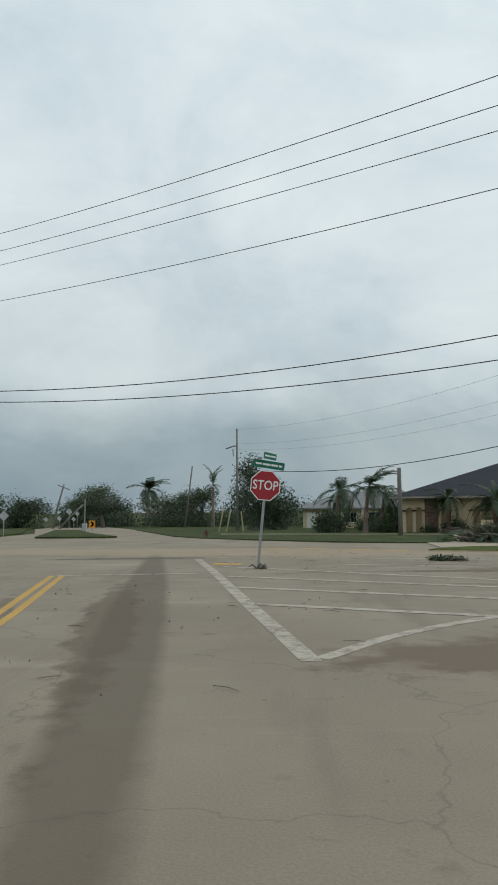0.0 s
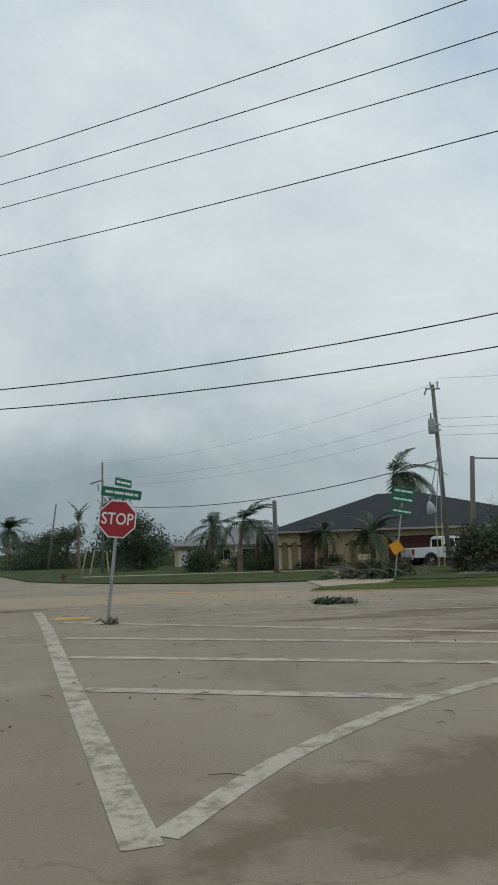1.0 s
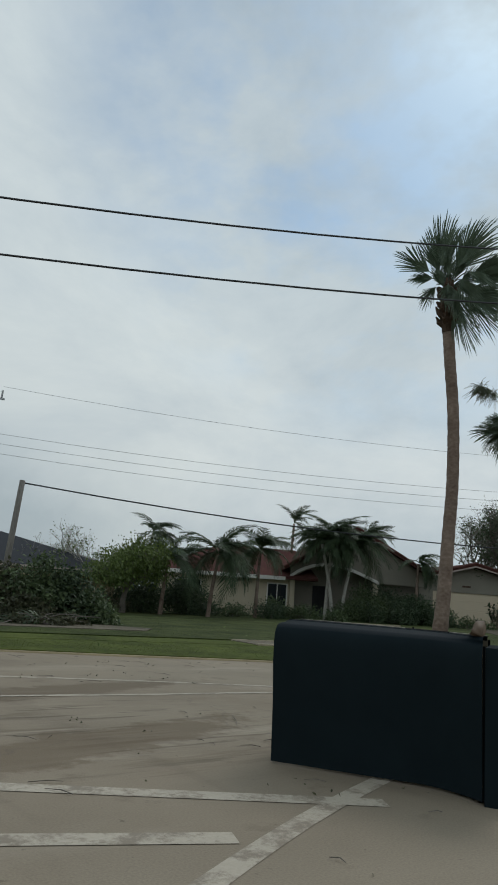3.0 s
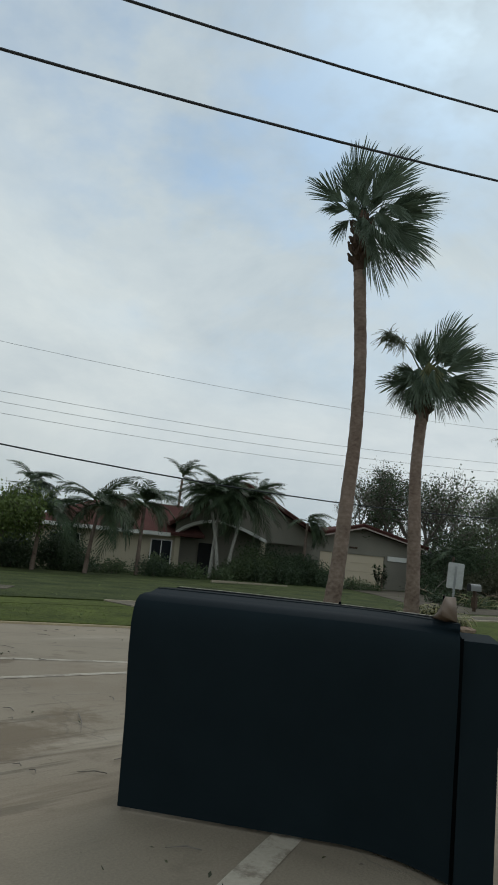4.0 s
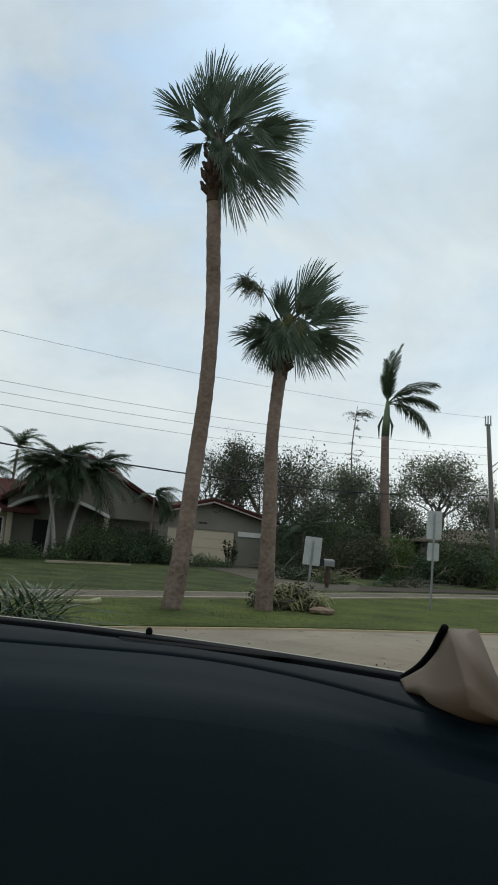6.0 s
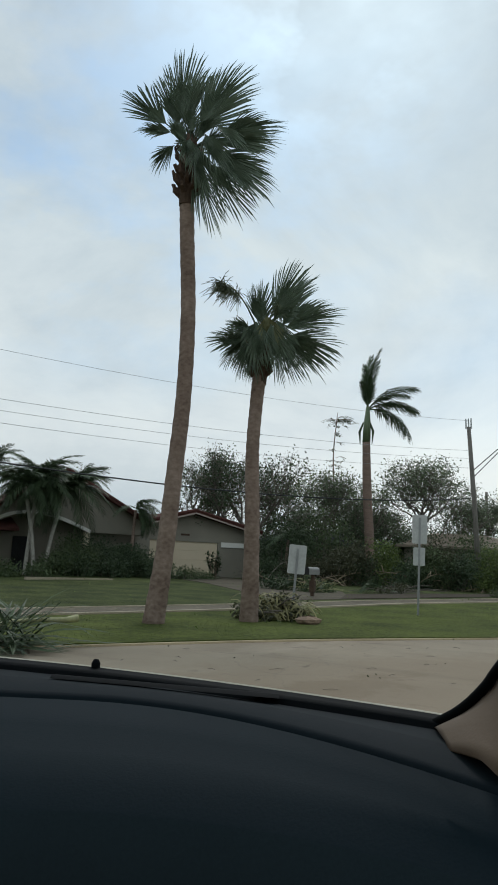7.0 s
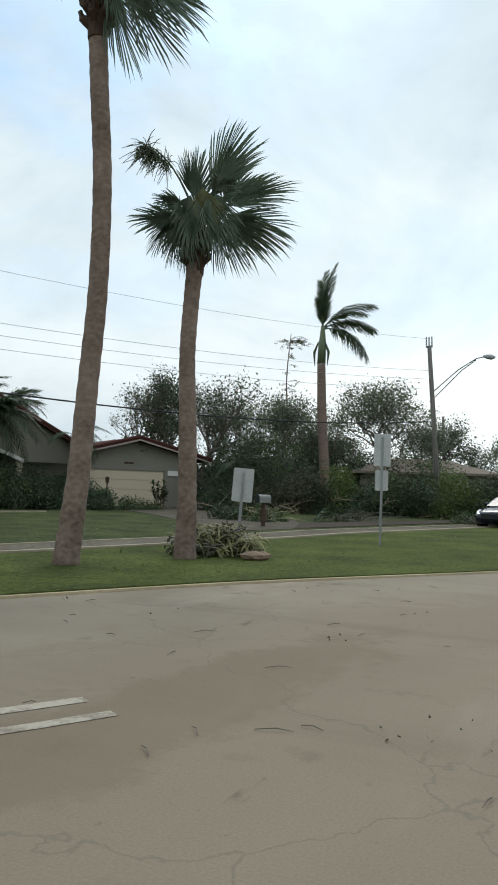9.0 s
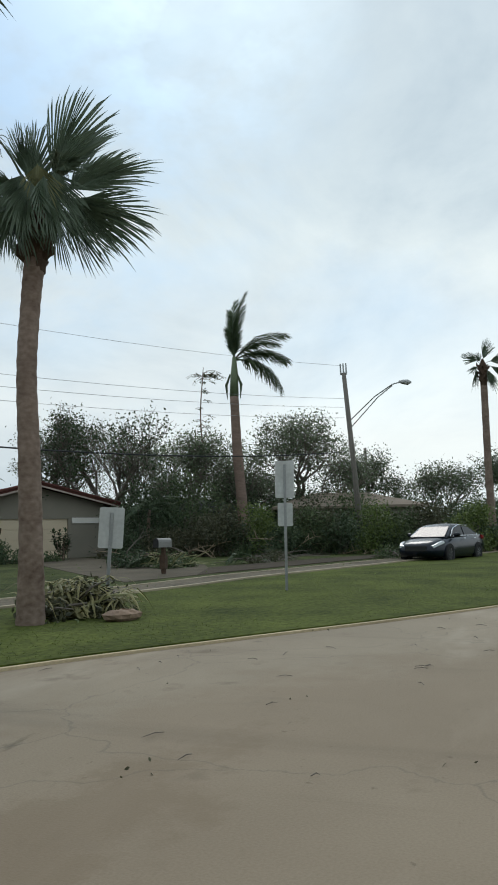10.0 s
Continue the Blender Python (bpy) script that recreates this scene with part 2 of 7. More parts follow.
ROAD = road_mat()
LINE = worn("worn_white_road_paint", (0.43, 0.375, 0.295), (0.235, 0.194, 0.145), 0.525)
YELLOW = worn("worn_yellow_road_paint", (0.50, 0.29, 0.060), (0.25, 0.20, 0.13), 0.60)
KERB = mat("weathered_concrete", (0.37, 0.31, 0.225), 0.9, 0.22, 0.8, 25.0, bump=0.3)
GRASS = mat("mown_grass", (0.044, 0.062, 0.013), 0.95, 0.5, 0.6, 11.0, bump=0.8, tint=(0.076, 0.092, 0.021), spec=0.1)
BLADE = leafy("grass_blades", (0.068, 0.096, 0.021), (0.098, 0.120, 0.030), 0.6, 0.8)
LAWN = mat("rough_littered_lawn", (0.030, 0.045, 0.015), 0.95, 0.5, 0.7, 9.0, bump=0.9, tint=(0.060, 0.072, 0.024), spec=0.1)
LAWNBLADE = leafy("lawn_blades", (0.046, 0.068, 0.020), (0.070, 0.090, 0.028), 0.5, 0.8)
OLDDRIVE = mat("stained_grey_concrete_drive", (0.105, 0.09, 0.068), 0.95, 0.3, 0.7, 30.0, bump=0.3, spec=0.1)
ASPHALT = mat("damp_grey_asphalt", (0.066, 0.054, 0.041), 0.95, 0.3, 0.6, 30.0, bump=0.3, spec=0.1)
BARK = mat("grey_brown_palm_bark", (0.165, 0.108, 0.080), 0.95, 0.30, 1.1, 9.0, bump=0.45, stretch=(1.0, 1.0, 1.5), tint=(0.225, 0.170, 0.138))
PALEBARK = mat("pale_grey_bark", (0.36, 0.34, 0.30), 0.9, 0.3, 2.0, 12.0, bump=0.5, stretch=(1, 1, 2.0))
DARKBARK = mat("grey_brown_twig_bark", (0.150, 0.130, 0.110), 0.95, 0.35, 3.0, 20.0, bump=0.4)
ROYALBARK = mat("ringed_grey_royal_palm_bark", (0.215, 0.15, 0.12), 0.9, 0.3, 1.2, 8.0, bump=0.5, stretch=(0.6, 0.6, 3.0))
CROWNSHAFT = mat("green_crownshaft", (0.12, 0.16, 0.085), 0.5, 0.2, 2.0, 12.0)
FAN = leafy("fan_palm_leaf", (0.032, 0.056, 0.038), (0.100, 0.136, 0.088), 0.9, 0.36)
# Yellowish light on a front fan is put into this leaf colour
FANLIT = leafy("yellow_lit_fan_leaf", (0.085, 0.100, 0.045), (0.17, 0.17, 0.075), 0.8)
FEATHER = leafy("feather_palm_leaf", (0.030, 0.056, 0.030), (0.080, 0.116, 0.055), 0.8)
STALK = mat("pale_green_leaf_stalk", (0.27, 0.27, 0.13), 0.6, 0.25, 3.0, 20.0)
BOOT = mat("fibrous_brown_leaf_boots", (0.075, 0.048, 0.032), 0.95, 0.4, 5.0, 30.0, bump=0.8)
LEAF = leafy("dull_green_leaves", (0.042, 0.070, 0.031), (0.105, 0.140, 0.062), 1.0)
LEAFDARK = leafy("dark_green_leaves", (0.027, 0.049, 0.026), (0.074, 0.106, 0.052), 1.0)
LEAFBROWN = leafy("wilted_olive_brown_leaves", (0.044, 0.050, 0.028), (0.095, 0.096, 0.052), 1.0)
LEAFLIME = leafy("fresh_green_leaves", (0.070, 0.110, 0.028), (0.140, 0.185, 0.052), 1.0)
STUCCO = mat("cream_stucco", (0.63, 0.51, 0.33), 0.9, 0.10, 0.6, 45.0, bump=0.25)
STUCCO2 = mat("pale_cream_stucco", (0.52, 0.45, 0.33), 0.9, 0.10, 0.6, 45.0, bump=0.25)
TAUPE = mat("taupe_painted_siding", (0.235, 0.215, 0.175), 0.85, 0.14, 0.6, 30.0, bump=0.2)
STONE = mat("brown_stone_cladding", (0.17, 0.115, 0.088), 0.9, 0.5, 5.0, 12.0, bump=0.9)
SHINGLE = mat("charcoal_shingles", (0.024, 0.027, 0.033), 0.95, 0.3, 1.0, 12.0, bump=0.6, island=0.5)
SHINGLEGREY = mat("weathered_grey_shingles", (0.20, 0.20, 0.195), 0.95, 0.22, 1.0, 12.0, bump=0.5, island=0.5)
SHINGLEBROWN = mat("brown_shingles", (0.21, 0.17, 0.13), 0.95, 0.25, 1.0, 12.0, bump=0.5, island=0.5)
REDTILE = mat("red_barrel_tile", (0.092, 0.040, 0.034), 0.95, 0.35, 1.5, 9.0, bump=0.4, island=0.7, spec=0.08)
WHITEPAINT = mat("white_paint", (0.74, 0.72, 0.67), 0.6, 0.06, 1.0, 20.0)
GARAGE = mat("beige_garage_door", (0.62, 0.52, 0.375), 0.6, 0.05, 0.8, 20.0)
BARGE = mat("faded_pink_grey_barge_board", (0.40, 0.33, 0.29), 0.7, 0.1, 1.0, 20.0)
MAROON = mat("maroon_garage_door", (0.13, 0.045, 0.04), 0.6, 0.12, 0.8, 20.0)
# Near-black stands for shade in wheel arches, behind rims and in the mailbox
DARKGAP = mat("unlit_dark_interior", (0.022, 0.022, 0.023), 0.9, 0.2, 1.0, 10.0)
# Cream stucco darkened: the recess shade is put into this tone
NICHE = mat("shade_toned_stucco", (0.40, 0.31, 0.19), 0.9, 0.12, 0.8, 30.0)
WINDOW = glass_mat("dark_window_glass", (0.010, 0.013, 0.016))
GALV = mat("galvanised_steel", (0.36, 0.37, 0.37), 0.45, 0.18, 2.0, 30.0, metal=0.7)
SIGNBACK = mat("dull_aluminium_sign_back", (0.50, 0.51, 0.50), 0.5, 0.14, 2.0, 14.0, metal=0.45)
SIGNRED = mat("red_sign_sheeting", (0.36, 0.022, 0.030), 0.5, 0.08, 2.0, 20.0)
SIGNWHITE = mat("white_sign_sheeting", (0.80, 0.80, 0.78), 0.5, 0.04, 2.0, 20.0)
SIGNGREEN = mat("green_sign_sheeting", (0.010, 0.145, 0.085), 0.5, 0.10, 2.0, 20.0)
SIGNYELLOW = mat("amber_sign_sheeting", (0.80, 0.33, 0.015), 0.5, 0.06, 2.0, 20.0)
POLEWOOD = mat("weathered_pole_wood", (0.19, 0.175, 0.155), 0.95, 0.35, 1.5, 18.0, bump=0.6, stretch=(3, 3, 0.3))
WIRE = mat("black_cable", (0.022, 0.024, 0.026), 0.6, 0.15, 1.0, 8.0)
WIREGREY = mat("grey_line_wire", (0.30, 0.32, 0.33), 0.5, 0.15, 1.0, 8.0)
TRANSF = mat("grey_transformer_paint", (0.36, 0.38, 0.38), 0.5, 0.12, 2.0, 14.0)
GUARD = mat("yellow_guy_guard", (0.50, 0.43, 0.16), 0.5, 0.12, 2.0, 14.0)
CARBLUE = mat("dark_blue_car_paint", (0.004, 0.008, 0.016), 0.25, 0.1, 1.0, 8.0, coat=0.15, spec=0.3)
CARWHITE = mat("white_car_paint", (0.76, 0.77, 0.77), 0.3, 0.04, 1.0, 8.0, coat=0.5)
CARGREY = mat("silver_car_paint", (0.30, 0.31, 0.32), 0.35, 0.08, 1.0, 8.0, coat=0.5)
CHROME = mat("chrome_trim", (0.72, 0.73, 0.74), 0.15, 0.06, 2.0, 14.0, metal=1.0)
RUBBER = mat("tyre_rubber", (0.022, 0.022, 0.022), 0.85, 0.2, 4.0, 30.0)
RIM = mat("alloy_rim", (0.40, 0.41, 0.42), 0.35, 0.1, 4.0, 30.0, metal=0.8)
LENSRED = mat("red_tail_lamp", (0.30, 0.015, 0.015), 0.2, 0.1, 4.0, 30.0)
LENSCLEAR = mat("clear_headlamp", (0.55, 0.57, 0.58), 0.15, 0.1, 4.0, 30.0)
# Dash tones darkened for the shade of a car roof that is not built
DASH = mat("charcoal_grained_dash_vinyl", (0.0052, 0.0112, 0.0150), 0.75, 0.14, 3.0, 260.0, bump=0.06, spec=0.06)
DASHSOFT = mat("smooth_charcoal_dash_top", (0.0034, 0.0076, 0.0104), 0.8, 0.14, 3.0, 200.0, bump=0.05, spec=0.08)
BLACKPL = mat("matt_black_plastic", (0.0022, 0.0032, 0.0038), 0.75, 0.2, 4.0, 60.0, spec=0.05)
TAN = mat("tan_pillar_trim", (0.092, 0.058, 0.032), 0.7, 0.08, 3.0, 180.0, bump=0.06)
CHAMPAGNE = mat("champagne_car_paint", (0.42, 0.38, 0.29), 0.3, 0.08, 2.0, 40.0, coat=0.4)
ROCK = mat("tan_rock", (0.24, 0.165, 0.115), 0.9, 0.3, 3.0, 14.0, bump=0.8)
MAILGREY = mat("weathered_grey_mailbox", (0.22, 0.22, 0.21), 0.6, 0.2, 4.0, 24.0)
LAMPHEAD = mat("grey_lamp_housing", (0.42, 0.43, 0.43), 0.5, 0.12, 3.0, 20.0)

GUARD2 = mat("pale_sawn_timber", (0.42, 0.34, 0.21), 0.85, 0.2, 2.0, 14.0)
FLOWER = leafy("dry_palm_flower_stalk", (0.085, 0.11, 0.065), (0.15, 0.175, 0.105), 0.6)
STRAP = leafy("long_yellow_green_leaf", (0.11, 0.12, 0.045), (0.28, 0.25, 0.115), 0.9)
BROKEN = mat("pale_broken_limb", (0.30, 0.235, 0.165), 0.9, 0.3, 2.0, 14.0, bump=0.3)
# Paler than brow and pad: light on the upright face put into its colour
DASHLOW = mat("lifted_lower_dash_vinyl", (0.0115, 0.0185, 0.0220), 0.85, 0.14, 3.0, 260.0, bump=0.05, spec=0.05)
LEAFPALE = leafy("pale_storm_worn_leaves", (0.062, 0.092, 0.052), (0.165, 0.205, 0.122), 1.0)
LANE = mat("dirt_stained_grey_lane", (0.095, 0.082, 0.062), 0.95, 0.4, 0.35, 8.0, bump=0.5, tint=(0.155, 0.135, 0.102), spec=0.1)
EDGING = mat("sandy_concrete_edging", (0.46, 0.37, 0.235), 0.9, 0.2, 0.8, 25.0, bump=0.3)
# ---- building helpers ----
def ground_z(x, y):
    """Height of the land: flat round the junction, falling a little to the north, rising a little to the east."""
    d = math.hypot(x - 3, y - 8)
    az = math.degrees(math.atan2(x - 3, y - 8))
    s = np.interp(az, [-180, -90, -20, 10, 25, 46, 100, 180], [0, -0.004, -0.011, -0.011, -0.006, 0.012, 0.008, 0])
    return float(s * min(max(0.0, d - 27), 90.0))


class Shape:
    """Gathers points and faces, then becomes one mesh."""

    def __init__(self):
        self.v, self.f = [], []

    def add(self, verts, faces):
        n = len(self.v)
        self.v.extend(tuple(p) for p in verts)
        self.f.extend(tuple(i + n for i in f) for f in faces)
        return self

    def box(self, lo, hi, m=None):
        (a, b, c), (d, e, f) = lo, hi
        p = [Vector(q) for q in ((a, b, c), (d, b, c), (d, e, c), (a, e, c), (a, b, f), (d, b, f), (d, e, f), (a, e, f))]
        if m is not None:
            p = [m @ q for q in p]
        return self.add(p, [(3, 2, 1, 0), (4, 5, 6, 7), (0, 1, 5, 4), (1, 2, 6, 5), (2, 3, 7, 6), (3, 0, 4, 7)])

    def tube(self, path, radii, n=6, cap=True):
        path = [Vector(p) for p in path]
        rings, side = [], None
        for i, p in enumerate(path):
            t = (path[min(i + 1, len(path) - 1)] - path[max(i - 1, 0)]).normalized()
            if side is None:
                side = t.orthogonal().normalized()
            side = (side - t * side.dot(t)).normalized()
            up = t.cross(side)
            r = radii[i] if isinstance(radii, (list, tuple)) else radii
            rings.append([p + (side * math.cos(a) + up * math.sin(a)) * r for a in (2 * math.pi * k / n for k in range(n))])
        faces = []
        for i in range(len(path) - 1):
            for k in range(n):
                k2 = (k + 1) % n
                faces.append((i * n + k, i * n + k2, (i + 1) * n + k2, (i + 1) * n + k))
        if cap:
            faces += [tuple(range(n))[::-1], tuple((len(path) - 1) * n + k for k in range(n))]
        return self.add([q for r in rings for q in r], faces)

    def prism(self, outline, depth, m=None):
        """A flat outline in x, z, pushed along y."""
        n = len(outline)
        p = [Vector((x, 0, z)) for x, z in outline] + [Vector((x, depth, z)) for x, z in outline]
        if m is not None:
            p = [m @ q for q in p]
        f = [tuple(range(n)), tuple(range(2 * n - 1, n - 1, -1))]
        f += [(i, i + n, (i + 1) % n + n, (i + 1) % n) for i in range(n)]
        return self.add(p, f)

    def mesh(self, name, material, smooth=False):
        me = bpy.data.meshes.new(name)
        me.from_pydata(self.v, [], self.f)
        me.update()
        if smooth:
            me.polygons.foreach_set("use_smooth", [True] * len(me.polygons))
        if material:
            me.materials.append(material)
        return me


def thing(name, at=(0, 0, 0), turn=0.0, label="", category="", group="", kind=""):
    ob = new(name)
    ob.matrix_world = pose(*at, 0, 0, turn)
    return tagged(ob, label, category, group, kind)


def part(name, shape, material, parent, label="", smooth=False, m=None):
    """One mesh object under a thing or under a part; shape: a Shape or a mesh that is shared."""
    me = shape.mesh(name, material, smooth) if isinstance(shape, Shape) else shape
    ob = new(name, me)
    ob.parent = parent
    if m is not None:
        ob.matrix_basis = m
    if label:
        tagged(ob, label)
    return ob


def solid(name, shape, material, label, category, group="", kind="", smooth=False, at=None):
    ob = new(name, shape.mesh(name, material, smooth) if isinstance(shape, Shape) else shape)
    if at is not None:
        ob.matrix_world = at
    return tagged(ob, label, category, group, kind)


def rounded(name, shape, material, parent, width=0.02, label="", m=None, segments=2):
    """A part whose edges are rounded off in the mesh."""
    bm = bmesh.new()
    me = shape.mesh(name, material)
    bm.from_mesh(me)
    bmesh.ops.remove_doubles(bm, verts=bm.verts, dist=1e-5)
    bmesh.ops.recalc_face_normals(bm, faces=bm.faces)
    sharp = [e for e in bm.edges if e.is_manifold and e.calc_face_angle(0) > 0.5]
    bmesh.ops.bevel(bm, geom=sharp, offset=width, segments=segments, profile=0.5, affect="EDGES", clamp_overlap=True)
    bm.to_mesh(me)
    bm.free()
    return part(name, me, material, parent, label, m=m)


def drape(name, outline, off, material, label, category, thick=0.0, cell=6.0, kind="structure"):
    """A sheet of land with this outline that follows the land's height; thick: how far its edge goes down."""
    bm = bmesh.new()
    vs = [bm.verts.new((x, y, 0)) for x, y in outline]
    es = [bm.edges.new((vs[i], vs[(i + 1) % len(vs)])) for i in range(len(vs))]
    bmesh.ops.triangle_fill(bm, edges=es, use_beauty=True)
    for _ in range(7):
        far = [e for e in bm.edges if e.calc_length() > cell * (1 + (e.verts[0].co.xy - Vector((15, 20))).length / 40)]
        if not far:
            break
        bmesh.ops.subdivide_edges(bm, edges=far, cuts=1)
        bmesh.ops.triangulate(bm, faces=[f for f in bm.faces if len(f.verts) > 3])
    for f in bm.faces:
        if f.normal.z < 0:
            f.normal_flip()
    for v in bm.verts:
        v.co.z = ground_z(v.co.x, v.co.y) + off
    if thick:
        rim = [e for e in bm.edges if e.is_boundary]
        made = bmesh.ops.extrude_edge_only(bm, edges=rim)
        for v in made["geom"]:
            if isinstance(v, bmesh.types.BMVert):
                v.co.z -= thick
    me = bpy.data.meshes.new(name)
    bm.to_mesh(me)
    bm.free()
    me.materials.append(material)
    return tagged(new(name, me), label, category, kind=kind)


def ribbon(points, width, z, step=0.0):
    """A flat band along a line of points, with square ends."""
    s = Shape()
    pts = [Vector((x, y, 0)) for x, y in points]
    left, right = [], []
    for i, p in enumerate(pts):
        t = (pts[min(i + 1, len(pts) - 1)] - pts[max(i - 1, 0)]).normalized()
        n = Vector((-t.y, t.x, 0)) * width / 2
        left.append(p + n + Vector((0, 0, z)))
        right.append(p - n + Vector((0, 0, z)))
    k = len(pts)
    s.add(right + left, [(i, i + 1, k + i + 1, k + i) for i in range(k - 1)])
    return s


def offset(points, d):
    """The line moved d metres to its left."""
    pts = [Vector(p) for p in points]
    out = []
    for i, p in enumerate(pts):
        t = (pts[min(i + 1, len(pts) - 1)] - pts[max(i - 1, 0)]).normalized()
        out.append((p.x - t.y * d, p.y + t.x * d))
    return out


def smooth_line(points, n=6):
    """Points along a smooth line through these."""
    p = [Vector(q) for q in points]
    p = [2 * p[0] - p[1]] + p + [2 * p[-1] - p[-2]]
    out = []
    for i in range(1, len(p) - 2):
        for k in range(n):
            t = k / n
            a, b, c, d = p[i - 1], p[i], p[i + 1], p[i + 2]
            out.append(tuple(0.5 * (2 * b + (c - a) * t + (2 * a - 5 * b + 4 * c - d) * t * t + (3 * b - a - 3 * c + d) * t ** 3)))
    return out + [tuple(p[-2])]


def text_mesh(word, size, material, depth=0.002):
    cu = bpy.data.curves.new(word, "FONT")
    cu.body, cu.size, cu.align_x, cu.align_y, cu.extrude, cu.resolution_u = word, size, "CENTER", "CENTER", depth, 3
    cu.offset = 0.012 * size
    ob = bpy.data.objects.new("lettering", cu)
    scene.collection.objects.link(ob)
    me = bpy.data.meshes.new_from_object(ob.evaluated_get(bpy.context.evaluated_depsgraph_get()))
    bpy.data.objects.remove(ob)
    me.materials.clear()
    me.materials.append(material)
    return me


def rand_dir(rng):
    z = rng.uniform(-1, 1)
    a = rng.uniform(0, 2 * math.pi)
    r = math.sqrt(1 - z * z)
    return np.array([r * math.cos(a), r * math.sin(a), z])


def leaf_cloud(shape, centres, count, spread, size, rng, droop=0.0, flat=0.75, wind=(0.0, 0.0, 0.0)):
    """Many small pointed leaves scattered round the centres; each is a folded pair of faces."""
    c = np.asarray(centres)[rng.integers(0, len(centres), count)]
    p = c + np.clip(rng.normal(0, 1, (count, 3)), -1.9, 1.9) * spread * np.array([1, 1, flat])
    d = rng.normal(0, 1, (count, 3)) + np.array([0, 0, -droop]) + np.array(wind)
    d /= np.linalg.norm(d, axis=1)[:, None]
    s = np.cross(d, rng.normal(0, 1, (count, 3)))
    s /= np.linalg.norm(s, axis=1)[:, None]
    ln = size * rng.uniform(0.6, 1.3, count)[:, None]
    a, b = p, p + d * ln
    mid = (a + b) / 2 + np.cross(d, s) * ln * 0.08
    l, r = mid + s * ln * 0.27, mid - s * ln * 0.27
    base = len(shape.v)
    quad = np.stack([a, l, b, r], 1).reshape(-1, 3)
    shape.v.extend(map(tuple, quad.tolist()))
    shape.f.extend((base + 4 * i, base + 4 * i + 1, base + 4 * i + 2, base + 4 * i + 3) for i in range(count))


def limb_tree(height, spread, rng, forks=4, levels=3, trunk=0.16, low=0.3, lean=(0.0, 0.0), up=0.35):
    """Trunk and limbs that fork and taper. Returns the wood and the tips."""
    wood, tips = Shape(), []

    def grow(p, d, length, r, level):
        pts, rad, q = [p], [r], p.copy()
        steps = 4
        for i in range(steps):
            d = (d + Vector(rand_dir(rng)) * 0.34 + Vector((0, 0, 0.04))).normalized()
            q = q + d * length / steps
            pts.append(q.copy())
            rad.append(r * (1 - 0.36 * (i + 1) / steps))
        wood.tube(pts, rad, 8 if not level else (5 if level < 3 else 3), cap=False)
        if level >= levels:
            tips.extend(tuple(x) for x in pts[1:])
            return
        if level >= 2:
            tips.extend(tuple(x) for x in pts[2:])
        for k in range(forks):
            a = 2 * math.pi * (k + rng.uniform(0, 0.8)) / forks
            out = Vector((math.cos(a), math.sin(a), 0))
            nd = (d * up * 1.6 + out * spread / height * rng.uniform(0.35, 1.35) + Vector((0, 0, up * rng.uniform(0.3, 1.4)))).normalized()
            at = pts[-1] if k % 2 == 0 else pts[-2]
            grow(at.copy(), nd, length * rng.uniform(0.60, 0.88), rad[-1] * 0.74, level + 1)

    grow(Vector((0, 0, -0.1)), Vector((lean[0], lean[1], 1)).normalized(), height * low, trunk, 0)
    return wood, tips


def broad_tree(at, height, spread, leaves, size, material, label, seed, levels=3, forks=4, trunk=0.16, low=0.3, lean=(0, 0), clump=0.35, droop=0.2, name="tree", group="", bark=None, up=0.35, wind=(0.5, -0.6, 0)):
    rng = np.random.default_rng(seed)
    t = thing(name, (at[0], at[1], ground_z(*at)), 0, label, "tree", group)
    wood, tips = limb_tree(height, spread, rng, forks, levels, trunk, low, lean, up)
    top = max(p[2] for p in tips)
    k = height / top
    wood.v = [(x * k, y * k, z * k) for x, y, z in wood.v]
    tips = [(x * k, y * k, z * k) for x, y, z in tips]
    part("trunk", wood, bark or DARKBARK, t, smooth=True)
    if leaves:
        crown = Shape()
        leaf_cloud(crown, tips, leaves, clump, size, rng, droop, wind=wind)
        part("crown", crown, material, t)
    return t


def bush(at, size, count, leaf, material, label, seed, name="bush", category="bush", group="", sticks=10, clumps=18, kind="", wind=(0, 0, 0)):
    """A low mass of leafy stems; size: half-widths and height."""
    rng = np.random.default_rng(seed)
    t = thing(name, (at[0], at[1], ground_z(*at)), 0, label, category, group, kind)
    cs = []
    for _ in range(clumps):
        a, r = rng.uniform(0, 2 * math.pi), math.sqrt(rng.uniform(0, 1))
        h = size[2] * (1 - 0.55 * r * r) * rng.uniform(0.15, 0.92)
        cs.append((size[0] * r * math.cos(a) * 0.85, size[1] * r * math.sin(a) * 0.85, h))
    stems = Shape()
    for c in cs[:sticks]:
        b = (c[0] * 0.45, c[1] * 0.45, -0.05)
        mid = ((b[0] + c[0]) / 2 + rng.normal(0, 0.08), (b[1] + c[1]) / 2 + rng.normal(0, 0.08), c[2] * 0.55)
        stems.tube([b, mid, c], [0.03, 0.02, 0.008], 5)
    part("stems", stems, DARKBARK, t)
    crown = Shape()
    leaf_cloud(crown, cs, count, min(size[0], size[1]) * 0.24 + 0.06, leaf, rng, 0.1, wind=wind)
    part("leaves", crown, material, t)
    return t


